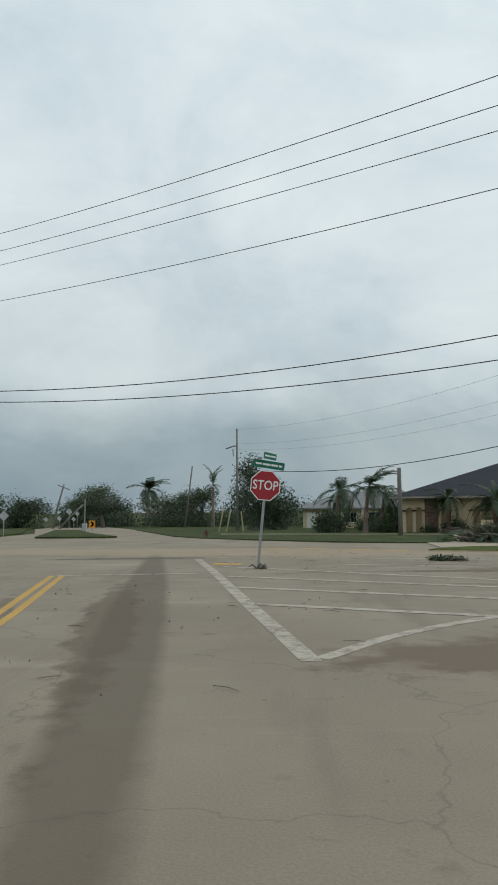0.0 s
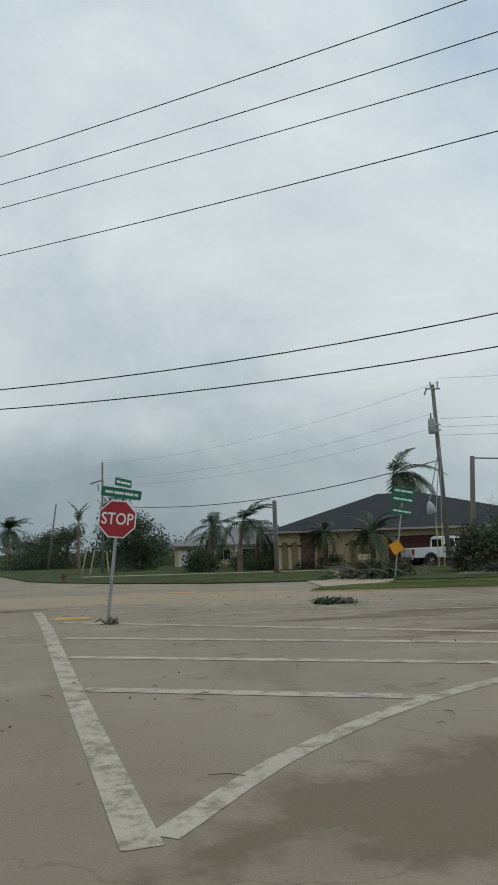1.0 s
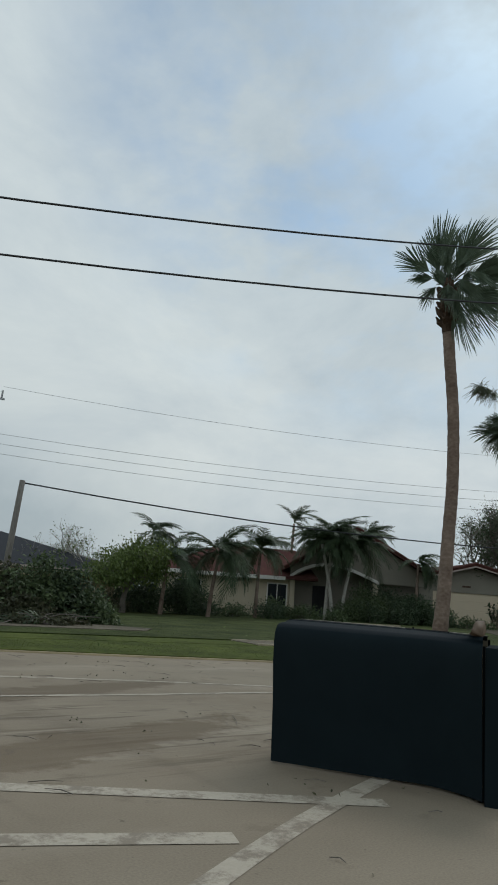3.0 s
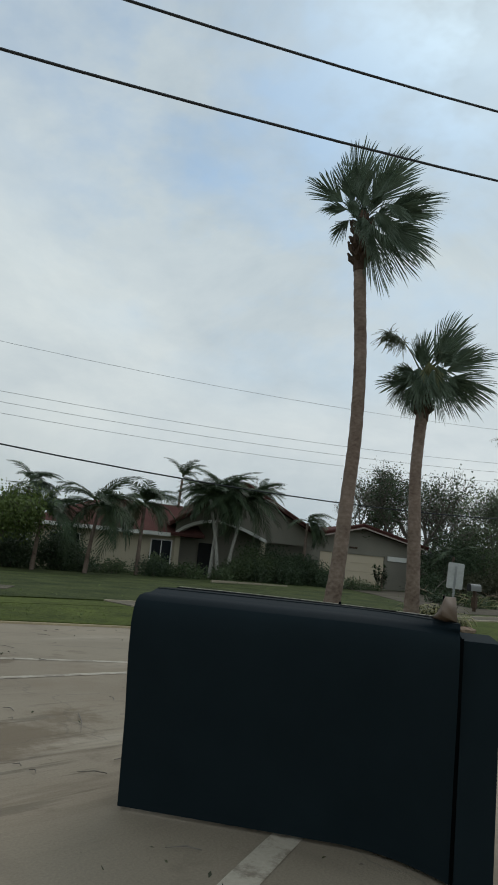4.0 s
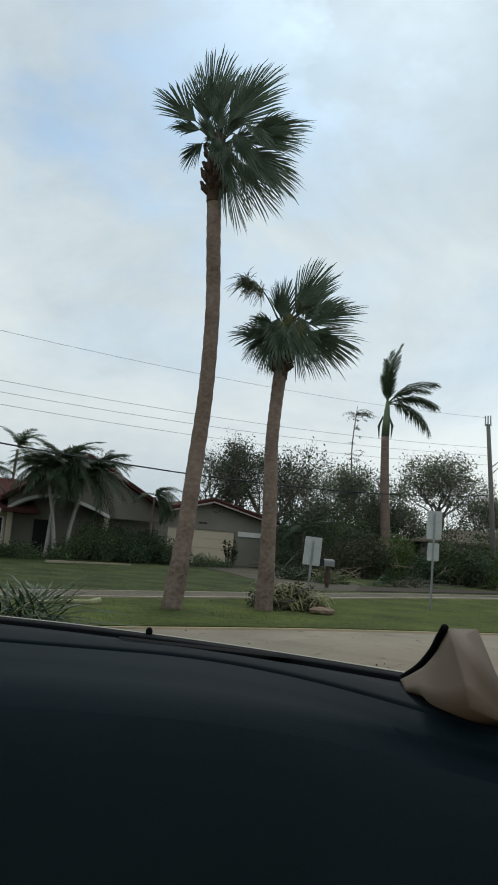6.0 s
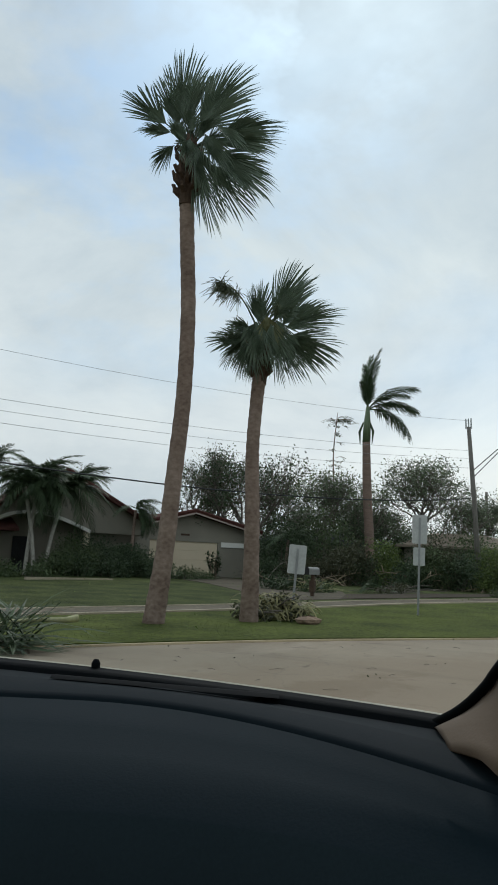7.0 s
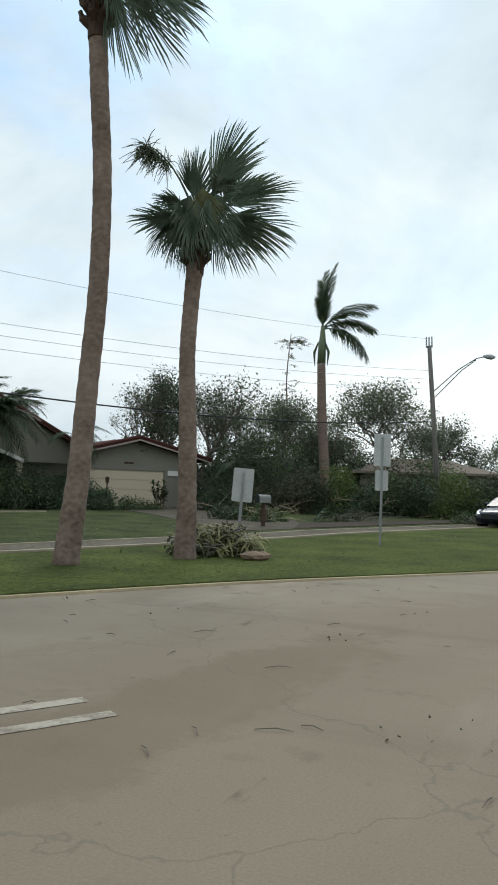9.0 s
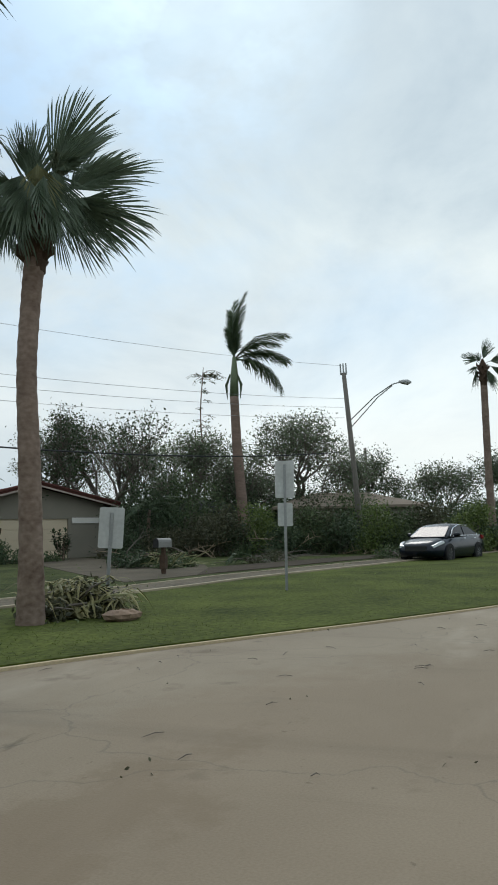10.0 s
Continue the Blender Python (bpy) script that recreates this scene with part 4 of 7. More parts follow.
crown_b = cabbage_palm((25.153, 22.18, 0.05), [(0.0, 0.0, -0.1), (-0.095, -0.058, 1.25), (-0.174, -0.061, 2.75), (-0.201, -0.009, 4.15), (-0.128, -0.017, 5.35), (-0.055, -0.042, 6.2)],
             [0.24, 0.195, 0.18, 0.165, 0.165, 0.18],
             [(0.40, 1.70, 0.80, 3.10, -0.2), (0.50, 1.79, 1.12, 2.95, 0.3), (0.02, 1.65, -0.12, 2.55, 0.1), (-0.12, 1.50, -0.42, 2.25, -0.2), (0.82, 1.42, 1.88, 1.85, -0.2), (0.80, 1.70, 1.68, 2.46, 0.5), (0.80, 1.05, 1.80, 0.55, -0.3),
              (0.91, 1.14, 2.0, 0.95, 0.0), (0.73, 0.98, 1.48, 0.2, -0.2), (0.66, 1.03, 1.09, 0.1, 0.3), (-0.63, 0.90, -1.50, 0.75, -0.1), (-0.66, 0.92, -1.07, 0.28, 0.3), (-0.50, 0.74, -0.62, -0.24, -0.3),
              (-0.52, 1.18, -1.18, 1.23, 0.5), (-0.42, 1.15, -1.02, 1.19, -0.3), (-0.18, 0.78, -0.28, 0.0, 0.6), (0.50, 1.20, 1.47, 0.78, 0.8)],
             "shorter cabbage palm with a full fan-leaf crown", 4, VERGE_PALMS, lift=0.8, boots=30,
             front=[(0.14, 1.05, 0.29, -0.05, -0.8), (-0.07, 0.95, -0.19, -0.05, -0.8), (0.04, 1.3, 0.10, 0.5, -0.7), (0.3, 1.2, 0.6, 0.3, -0.7), (-0.2, 1.15, -0.45, 0.3, -0.6), (-0.25, 0.75, -0.42, -0.25, -0.4), (0.3, 0.8, 0.5, -0.2, -0.4), (0.35, 1.4, 0.85, 1.75, -0.4)], fill=5)
rng_f = random.Random(12)
for k, (u, v) in enumerate(((-1.15, 2.22), (0.35, 1.75), (0.5, 1.55))):
    fl = Shape()
    a, e = Vector((-0.055, -0.042, 7.1)), Vector((-0.055, -0.042, 6.2)) + RIGHT * u + Vector((0, 0, v)) - AHEAD * 0.35
    pts = [a.lerp(e, j / 6) + Vector((0, 0, (0.35 if not k else 0.1) * 4 * (j / 6) * (1 - j / 6))) for j in range(7)]
    fl.tube(pts, [0.03, 0.026, 0.022, 0.018, 0.014, 0.01, 0.006], 5)
    for _ in range(260 if not k else 50):
        p = pts[3 if not k else 4].lerp(pts[6], rng_f.random() ** 0.6)
        q = Vector((rng_f.gauss(-0.05, 0.19), rng_f.gauss(0.07, 0.19), rng_f.gauss(-0.08, 0.15))) * (1.0 if not k else 0.5)
        fl.tube([p, p + q * 0.6, p + q + Vector((0, 0, -0.08))], [0.007, 0.009, 0.005], 3)
    part("flower_stalk", fl, FLOWER, crown_b, "dry branching flower stalk")
# ---- signs, poles and wires ----
def plate(shape, w, h, r=0.03, t=0.004):
    """A thin plate with round corners, facing -y, about the origin."""
    pts = []
    for cx, cz, a0 in ((w / 2 - r, h / 2 - r, 0), (-w / 2 + r, h / 2 - r, 90), (-w / 2 + r, -h / 2 + r, 180), (w / 2 - r, -h / 2 + r, 270)):
        for k in range(4):
            a = radians(a0 + 30 * k)
            pts.append((cx + r * math.cos(a), cz + r * math.sin(a)))
    return shape.prism(pts, t)


def bars(parent, w, h, rows, material, m, seed=0):
    """Writing that cannot be kept, as plain bars."""
    rng = random.Random(seed)
    for r in range(rows):
        x = -w * 0.40
        z = h * (0.5 - (r + 0.5) / rows)
        while x < w * 0.36:
            ln = min(w * rng.uniform(0.16, 0.30), w * 0.42 - x)
            s = Shape().box((x, -0.003, z - h * 0.13 / rows), (x + ln, 0.0, z + h * 0.13 / rows))
            part("lettering_bar", s, material, parent, m=m)
            x += ln + w * 0.028


# stop sign with two street-name blades, leaning
stop = thing("stop_sign", (0.40, 19.0, 0), 0, "red stop sign with green name blades on a leaning post", "stop sign")
lean = Matrix.Rotation(radians(5.8), 4, "Y")
ps = Shape()
ps.tube([(0, 0.03, -0.1), (0, 0.03, 2.30)], 0.032, 8)
part("post", ps, GALV, stop, m=lean)
R8 = 0.349 / math.cos(radians(22.5))
octo = [(R8 * math.cos(radians(22.5 + 45 * k)), R8 * math.sin(radians(22.5 + 45 * k))) for k in range(8)]
face = lean @ Matrix.Translation((0.0, -0.012, 1.93)) @ Matrix.Rotation(radians(-4), 4, "Z")
blank = part("sign_plate", Shape().prism(octo, 0.006), SIGNWHITE, stop, "white-bordered octagon plate", m=face)
part("red_face", Shape().prism([(x * 0.935, z * 0.935) for x, z in octo], 0.003, Matrix.Translation((0, -0.005, 0))), SIGNRED, blank)
part("lettering", text_mesh("STOP", 0.307, SIGNWHITE), SIGNWHITE, blank, m=Matrix.Translation((0, -0.008, -0.005)) @ Matrix.Rotation(radians(90), 4, "X") @ Matrix.Diagonal((0.82, 1.0, 1, 1)))
b1 = part("name_blade", plate(Shape(), 0.76, 0.18), SIGNGREEN, stop, "green street-name blade", m=lean @ Matrix.Translation((0.03, -0.01, 2.42)) @ Matrix.Rotation(radians(10), 4, "Z") @ Matrix.Rotation(radians(3), 4, "Y"))
bars(b1, 0.76, 0.18, 1, SIGNWHITE, Matrix.Identity(4), 3)
b2 = part("name_blade", plate(Shape(), 0.60, 0.15), SIGNGREEN, stop, "green street-name blade", m=lean @ Matrix.Translation((0.05, 0.0, 2.62)) @ Matrix.Rotation(radians(62), 4, "Z"))
bars(b2, 0.60, 0.15, 1, SIGNWHITE, Matrix.Identity(4), 4)

# direction sign beside the far lane, leaning, with an amber diamond
ds = thing("direction_sign", (9.72, 31.2, 0.05), 0, "green name boards over an amber diamond on a leaning post", "road sign")
lean = Matrix.Rotation(radians(9), 4, "Y")
ps = Shape()
ps.tube([(0, 0.03, -0.15), (0, 0.03, 3.35)], 0.03, 8)
part("post", ps, GALV, ds, m=lean)
for z, w, h, k in ((3.16, 0.80, 0.27, 5), (2.86, 0.82, 0.27, 6), (2.42, 0.78, 0.25, 7)):
    b = part("name_board", plate(Shape(), w, h, 0.04), SIGNGREEN, ds, "green name board", m=lean @ Matrix.Translation((0.0, -0.01, z)) @ Matrix.Rotation(radians(-8), 4, "Z") @ Matrix.Rotation(radians(2), 4, "Y"))
    bars(b, w, h, 1, SIGNWHITE, Matrix.Identity(4), k)
part("diamond_plate", plate(Shape(), 0.41, 0.41, 0.03), SIGNYELLOW, ds, "amber diamond warning plate", m=lean @ Matrix.Translation((-0.07, -0.015, 1.10)) @ Matrix.Rotation(radians(-12), 4, "Z") @ Matrix.Rotation(radians(52), 4, "Y"))


def back_sign(at, plates, height, label, turn, leanx=0.0):
    t = thing("road_sign", (at[0], at[1], 0.05), turn, label, "road sign", "road signs seen from behind")
    m = Matrix.Rotation(radians(leanx), 4, "Y")
    s = Shape()
    s.box((-0.03, 0.0, -0.15), (0.03, 0.012, height)).box((-0.032, -0.028, -0.15), (-0.026, 0.012, height)).box((0.026, -0.028, -0.15), (0.032, 0.012, height))
    part("post", s, GALV, t, m=m)
    for w, lo, hi in plates:
        part("sign_plate", plate(Shape(), w, hi - lo, 0.035), SIGNBACK, t, "bare aluminium back of a plate", m=m @ Matrix.Translation((0, 0.016, (lo + hi) / 2)))
    return t


back_sign((27.14, 21.98), [(0.47, 1.18, 1.95)], 1.85, "white sign plate on a low steel post", -66, 3.5)
back_sign((32.0, 20.0), [(0.46, 2.24, 3.14), (0.36, 1.56, 2.12)], 3.05, "two stacked sign plates on a steel post", -70, 0.6)


def wood_pole(at, top, r0, r1, label, name="utility_pole", group=""):
    t = thing(name, (at[0], at[1], ground_z(at[0], at[1])), 0, label, "utility pole", group)
    s = Shape()
    s.tube([(0, 0, -0.3), tuple(c * 0.5 for c in top), top], [r0, (r0 + r1) / 2, r1], 12)
    part("pole", s, POLEWOOD, t, smooth=True)
    return t


def wire(name, pts, r, material, label, n=16, group="overhead wires"):
    s = Shape()
    s.tube(pts, r, 5, cap=False)
    return solid(name, s, material, label, "wire", group)


def sagged(a, b, sag, n=14):
    a, b = Vector(a), Vector(b)
    return [tuple(a.lerp(b, k / n) - Vector((0, 0, 4 * sag * (k / n) * (1 - k / n)))) for k in range(n + 1)]


P1 = (16.25, 42.6)
pole = wood_pole(P1, (-0.15, 0.4, 9.8), 0.14, 0.10, "leaning wooden pole with a grey transformer")
s = Shape()
s.tube([(-0.52, -0.1, 7.05), (-0.52, -0.1, 7.1), (-0.52, -0.1, 7.8), (-0.52, -0.1, 7.86)], [0.17, 0.2, 0.2, 0.17], 14)
tr = part("transformer", s, TRANSF, pole, "grey transformer can", smooth=True)
part("bushing", Shape().tube([(-0.55, -0.1, 7.84), (-0.55, -0.1, 8.15)], [0.045, 0.03], 7), BLACKPL, tr)
for bz in (7.2, 7.5):
    part("bracket", Shape().box((-0.32, -0.14, bz), (-0.05, -0.06, bz + 0.08)), GALV, pole)
part("insulator", Shape().tube([(-0.3, 0.3, 9.62), (-0.32, 0.3, 9.95)], [0.05, 0.04], 7), LAMPHEAD, pole)
part("insulator", Shape().tube([(0.12, 0.4, 9.62), (0.14, 0.4, 10.0)], [0.05, 0.04], 7), LAMPHEAD, pole)
part("fuse_cutout", Shape().tube([(-0.55, 0.2, 9.6), (-0.72, 0.2, 9.2)], [0.05, 0.05], 7), LAMPHEAD, pole)
part("crossarm", Shape().box((-0.62, 0.24, 9.52), (0.22, 0.31, 9.60)), GALV, pole)
lamp_h = Shape()
lamp_h.tube([(-1.05, -0.4, 3.45), (-1.0, -0.4, 3.2), (-0.92, -0.4, 2.9), (-0.88, -0.4, 2.7)], [0.06, 0.2, 0.26, 0.12], 12)
part("hanging_lamp", lamp_h, LAMPHEAD, pole, "broken street lamp hanging by its cable", smooth=True)
part("lamp_cable", Shape().tube([(-0.15, 0.0, 6.4), (-0.6, -0.3, 5.0), (-1.05, -0.4, 3.4)], 0.03, 5), WIREGREY, pole)
for dx in (-0.75, -0.45):
    part("guy_wire", Shape().tube([(-0.08, 0.05, 6.6), (dx - 0.15, -0.8, 2.6), (dx - 0.25, -1.1, 0.0)], 0.022, 5), WIREGREY, pole)
    part("guy_guard", Shape().tube([(dx - 0.15, -0.82, 2.4), (dx - 0.25, -1.12, 0.0)], 0.026, 6), GUARD, pole, "yellow guy-wire guard")
wood_pole((14.5, 35.5), (0.35, 0.1, 4.95), 0.12, 0.10, "snapped dark wooden pole in the shrubs")
wood_pole((7.2, 43.0), (0.0, 0.0, 3.75), 0.13, 0.11, "weathered wooden pole stump on the lawn")
PL = (-3.2, 64.0)
far_pole = wood_pole(PL, (0.0, 0.0, 8.6), 0.10, 0.07, "tall weathered wooden utility pole by the far road")
part("crossarm", Shape().tube([(-0.95, 0, 6.9), (-0.2, 0, 7.15), (0.1, 0, 7.05)], 0.05, 6), POLEWOOD, far_pole)
part("fuse_cutout", Shape().tube([(-0.35, 0, 6.9), (-0.3, 0, 6.3)], 0.06, 6), LAMPHEAD, far_pole)
part("insulator", Shape().tube([(0.25, 0, 6.5), (0.42, 0, 6.55)], 0.06, 6), LAMPHEAD, far_pole)
for i, (x, y, top, r, lab) in enumerate(((-11.9, 94.5, (0.95, 0.1, 7.7), 0.11, "leaning wooden utility pole by the far road"), (-30.5, 100.0, (1.5, 0.3, 5.9), 0.14, "wind-tilted pole with its crossarm askew"), (-28.5, 96.0, (3.2, 0.6, 3.1), 0.13, "snapped wooden pole fallen among the trees"))):
    pt = wood_pole((x, y), top, r, r * 0.75, lab)
    if i == 1:
        part("crossarm", Shape().tube([(top[0] - 0.8, top[1], top[2] - 0.1), (top[0] + 0.8, top[1], top[2] - 0.75)], 0.06, 5), POLEWOOD, pt)
for x, y, dx, h in ((-4.3, 59.1, 0.4, 1.95), (-3.7, 58.8, 0.35, 1.75), (-2.5, 60.8, -0.17, 1.6)):
    solid("prop_post", Shape().tube([(0, 0, -0.1), (dx, 0, h)], 0.055, 7), GUARD2, "slanting pale timber post on the far lawn", "post", "slanting posts", at=pose(x, y, ground_z(x, y)))


def small_sign(at, h, w, ph, material, label, diamond=False, chevron=False):
    t = thing("road_sign", (at[0], at[1], ground_z(*at)), 0, label, "road sign", "small signs by the far road")
    part("post", Shape().tube([(0, 0.03, -0.2), (0, 0.03, h)], 0.035, 6), GALV, t)
    m = Matrix.Translation((0, 0, h - ph / 2))
    if diamond:
        m = m @ Matrix.Rotation(radians(45), 4, "Y")
    p = part("sign_plate", plate(Shape(), w, ph, 0.03), material, t, m=m)
    if chevron:
        part("chevron", Shape().prism([(-0.16, 0.22), (0.02, 0.22), (0.18, 0.0), (0.02, -0.22), (-0.16, -0.22), (0.0, 0.0)], 0.003, Matrix.Translation((0, -0.004, 0))), BLACKPL, p, "black curve arrow")
    return t


small_sign((-15.6, 64.5), 1.0, 0.55, 0.62, SIGNYELLOW, "amber curve sign with a black arrow on the median", chevron=True)
small_sign((-17.8, 50.4), 1.6, 0.5, 0.5, SIGNBACK, "grey diamond sign plate on a thin post", diamond=True)
for x, y, h, w in ((-24.0, 86.0, 2.3, 0.6), (-23.2, 86.5, 2.0, 0.45), (-27.0, 92.0, 1.5, 0.5), (-29.0, 93.0, 1.4, 0.5), (-25.5, 93.0, 1.4, 0.45)):
    small_sign((x, y), h, w, w * 0.85, SIGNBACK, "small pale sign plate by the far road", diamond=True)
lp = thing("lamp_post", (-17.2, 68.0, ground_z(-17.2, 68)), 0, "thin grey lamp post on the median island", "post")
part("pole", Shape().tube([(0, 0, -0.1), (0, 0, 2.9)], 0.05, 8), GALV, lp)
part("base_box", Shape().box((-0.22, -0.15, -0.1), (0.18, 0.15, 0.75)), LAMPHEAD, lp)
hy = thing("fire_hydrant", (-3.3, 41.6, ground_z(-3.3, 41.6) + 0.04), 0, "dull red fire hydrant on the corner lawn", "fire hydrant")
hy.scale = (0.75, 0.75, 0.75)
part("barrel", Shape().tube([(0, 0, -0.05), (0, 0, 0.05), (0, 0, 0.08), (0, 0, 0.42), (0, 0, 0.5), (0, 0, 0.56)], [0.14, 0.14, 0.10, 0.10, 0.09, 0.03], 10), MAROON, hy)
part("outlet", Shape().tube([(-0.2, 0, 0.33), (0.2, 0, 0.33)], 0.06, 8), MAROON, hy)

lamp = thing("street_lamp", (56.0, 23.2, ground_z(56, 23.2)), 0, "leaning wooden pole with a long lamp arm", "street lamp")
s = Shape()
s.tube([(0, 0, -0.3), (-0.12, 0.3, 5.2), (-0.25, 0.62, 10.2)], [0.17, 0.15, 0.12], 12)
part("pole", s, POLEWOOD, lamp, smooth=True)
part("lamp_arm", Shape().tube([(-0.18, 0.5, 7.35), (0.12, -1.0, 8.75), (0.3, -2.0, 9.4), (0.38, -2.45, 9.5)], 0.035, 7), GALV, lamp)
part("arm_brace", Shape().tube([(-0.16, 0.45, 6.95), (0.16, -1.2, 8.72), (0.3, -2.0, 9.33)], 0.03, 6), GALV, lamp)
hd = Shape()
hd.tube([(0.37, -2.35, 9.52), (0.40, -2.6, 9.5), (0.44, -2.85, 9.46), (0.46, -3.05, 9.45)], [0.06, 0.14, 0.16, 0.05], 10)
part("lamp_head", hd, LAMPHEAD, lamp, "grey cobra-head lamp", smooth=True)
for dy in (-0.16, 0.0, 0.16):
    part("insulator", Shape().tube([(-0.25, 0.62 + dy, 10.1), (-0.25, 0.64 + dy, 10.75)], [0.05, 0.04], 7), LAMPHEAD, lamp)
wood_pole((80.0, 27.5), (0.0, 0.2, 8.4), 0.16, 0.12, "far wooden pole behind the shrubs")


def crossing(name, y0, y20, a, b, c, r, label):
    """A cable over the junction; its height is a curve along x."""
    pts = []
    for k in range(66):
        x = -26 + 64 * k / 65
        u = x / 20
        pts.append((x, y0 + (y20 - y0) * u, a + b * u + c * min(u * u, 1.1 + 0.3 * abs(u)) if c > 1 else a + b * u + c * u * u))
    wire(name, pts, r, WIRE, label)


crossing("power_line", 19.23, 4.39, 9.905, -1.5, 1.0, 0.0095, "thin dark power line over the junction")
crossing("power_line", 19.97, 5.42, 9.67, -1.36, 0.853, 0.0095, "thin dark power line over the junction")
crossing("power_line", 20.88, 6.18, 9.58, -1.48, 0.593, 0.0095, "thin dark power line over the junction")
crossing("power_line", 19.66, 4.73, 7.82, -1.38, 0.838, 0.0095, "thin dark power line over the junction")
crossing("comms_cable", 18.4, 11.6, 4.44, 0.67, 2.76, 0.0115, "black cable strung low over the junction")
crossing("comms_cable", 18.8, 11.2, 4.12, 0.17, 2.43, 0.0115, "black cable strung low over the junction")
L1 = (55.75, 23.85)
for z0, z1, sg, r in ((10.0, 10.9, 0.9, 0.008), (7.8, 9.0, 0.8, 0.009), (7.35, 8.5, 0.8, 0.009), (6.9, 7.9, 0.8, 0.009)):
    wire("power_line", sagged((P1[0], P1[1], z0), (*L1, z1), sg), r, WIREGREY, "thin grey power line between the poles")
wire("comms_cable", sagged((14.85, 35.6, 4.85), (L1[0] + 0.2, L1[1], 6.0), 1.0), 0.028, WIRE, "thick black cable slung between the poles")
wire("comms_cable", sagged((PL[0], PL[1], 4.9), (P1[0] - 0.1, P1[1], 5.6), 1.0), 0.026, WIRE, "thick black cable slung between the poles")
wire("comms_cable", sagged((L1[0] + 0.3, L1[1] - 0.2, 6.4), (80.0, 27.5, 6.0), 0.8), 0.026, WIRE, "thick black cable slung between the poles")
for z0, z1 in ((7.0, 8.2), (6.5, 7.4), (8.2, 9.8)):
    wire("power_line", sagged((PL[0], PL[1], z0), (P1[0], P1[1], z1), 0.8), 0.007, WIREGREY, "thin grey power line between the poles")

mb = thing("mailbox", (37.2, 25.9, 0.1), 0, "weathered grey mailbox on a wooden post", "mailbox")
s = Shape()
arch = [(-0.11, 0.0), (0.11, 0.0), (0.11, 0.15)] + [(0.11 * math.cos(radians(a)), 0.15 + 0.09 * math.sin(radians(a))) for a in range(30, 180, 30)] + [(-0.11, 0.15)]
s.prism(arch, 0.52, Matrix.Rotation(radians(-120), 4, "Z") @ Matrix.Translation((0, -0.28, 1.0)) @ Matrix.Diagonal((1.25, 1, 1.25, 1)))
part("box", s, MAILGREY, mb)
s = Shape().prism([(x * 1.06, z * 1.06 - 0.005) for x, z in arch], 0.03, Matrix.Rotation(radians(-120), 4, "Z") @ Matrix.Translation((0, -0.31, 1.0)) @ Matrix.Diagonal((1.22, 1, 1.22, 1)))
part("door", s, DARKGAP, mb, "dark plate for the unlit open front")
part("post", Shape().box((-0.06, -0.06, -0.15), (0.06, 0.06, 1.0)).box((-0.1, -0.1, 0.3), (0.1, 0.1, 0.75)), BOOT, mb)

# ---- houses ----
def hip_roof(lo, hi, z0, z1, r0, r1, over=0.6, thick=0.16):
    """Hipped roof over a rectangle; r0, r1: the two ends of the ridge."""
    (a, b), (c, d) = lo, hi
    a, b, c, d = a - over, b - over, c + over, d + over
    s = Shape()
    e = [(a, b), (c, b), (c, d), (a, d)]
    v = [(x, y, z0) for x, y in e] + [(x, y, z0 + thick) for x, y in e] + [(*r0, z1), (*r1, z1)]
    f = [(3, 2, 1, 0), (0, 1, 5, 4), (1, 2, 6, 5), (2, 3, 7, 6), (3, 0, 4, 7), (4, 5, 9, 8), (5, 6, 9), (6, 7, 8, 9), (7, 4, 8)]
    return s.add(v, f)


def gable_roof(x0, x1, xp, y0, y1, z0, zp, z1, thick=0.16):
    """Roof of two slopes whose ridge runs along y."""
    s = Shape()
    prof = [(x0, z0), (xp, zp), (x1, z1), (x1, z1 + thick), (xp, zp + thick), (x0, z0 + thick)]
    return s.prism(prof, y1 - y0, Matrix.Translation((0, y0, 0)))


def arched_bay(a, b, z0, z1, cx, w, spring, depth=0.28, y=0.0):
    pts = [(a, z0), (cx - w / 2, z0), (cx - w / 2, spring)]
    pts += [(cx - w / 2 * math.cos(radians(t)), spring + w / 2 * math.sin(radians(t))) for t in range(15, 180, 15)]
    pts += [(cx + w / 2, spring), (cx + w / 2, z0), (b, z0), (b, z1), (a, z1)]
    return Shape().prism(pts, depth, Matrix.Translation((0, y, 0)))


def sill_window(parent, x, z, w, h, y, name="window"):
    win = part(name, Shape().box((x - w / 2, y - 0.02, z), (x + w / 2, y + 0.03, z + h)), WINDOW, parent, "dark glass window")
    fr = Shape()
    for lo, hi in (((x - w / 2 - 0.07, y - 0.06, z - 0.07), (x - w / 2, y, z + h + 0.07)), ((x + w / 2, y - 0.06, z - 0.07), (x + w / 2 + 0.07, y, z + h + 0.07)),
                   ((x - w / 2, y - 0.06, z + h), (x + w / 2, y, z + h + 0.07)), ((x - w / 2, y - 0.09, z - 0.07), (x + w / 2, y, z)), ((x - 0.025, y - 0.05, z), (x + 0.025, y - 0.021, z + h))):
        fr.box(lo, hi)
    part("window_frame", fr, WHITEPAINT, win)
    return win


def garage_door(parent, x0, x1, z0, z1, y, material, panels=4, label=""):
    d = part("garage_door", Shape().box((x0, y, z0), (x1, y + 0.05, z1)), material, parent, label)
    h = (z1 - z0) / panels
    for k in range(panels):
        rounded("door_panel", Shape().box((x0 + 0.02, y - 0.03, z0 + k * h + 0.012), (x1 - 0.02, y - 0.001, z0 + (k + 1) * h - 0.012)), material, d, 0.01, segments=1)
    return d


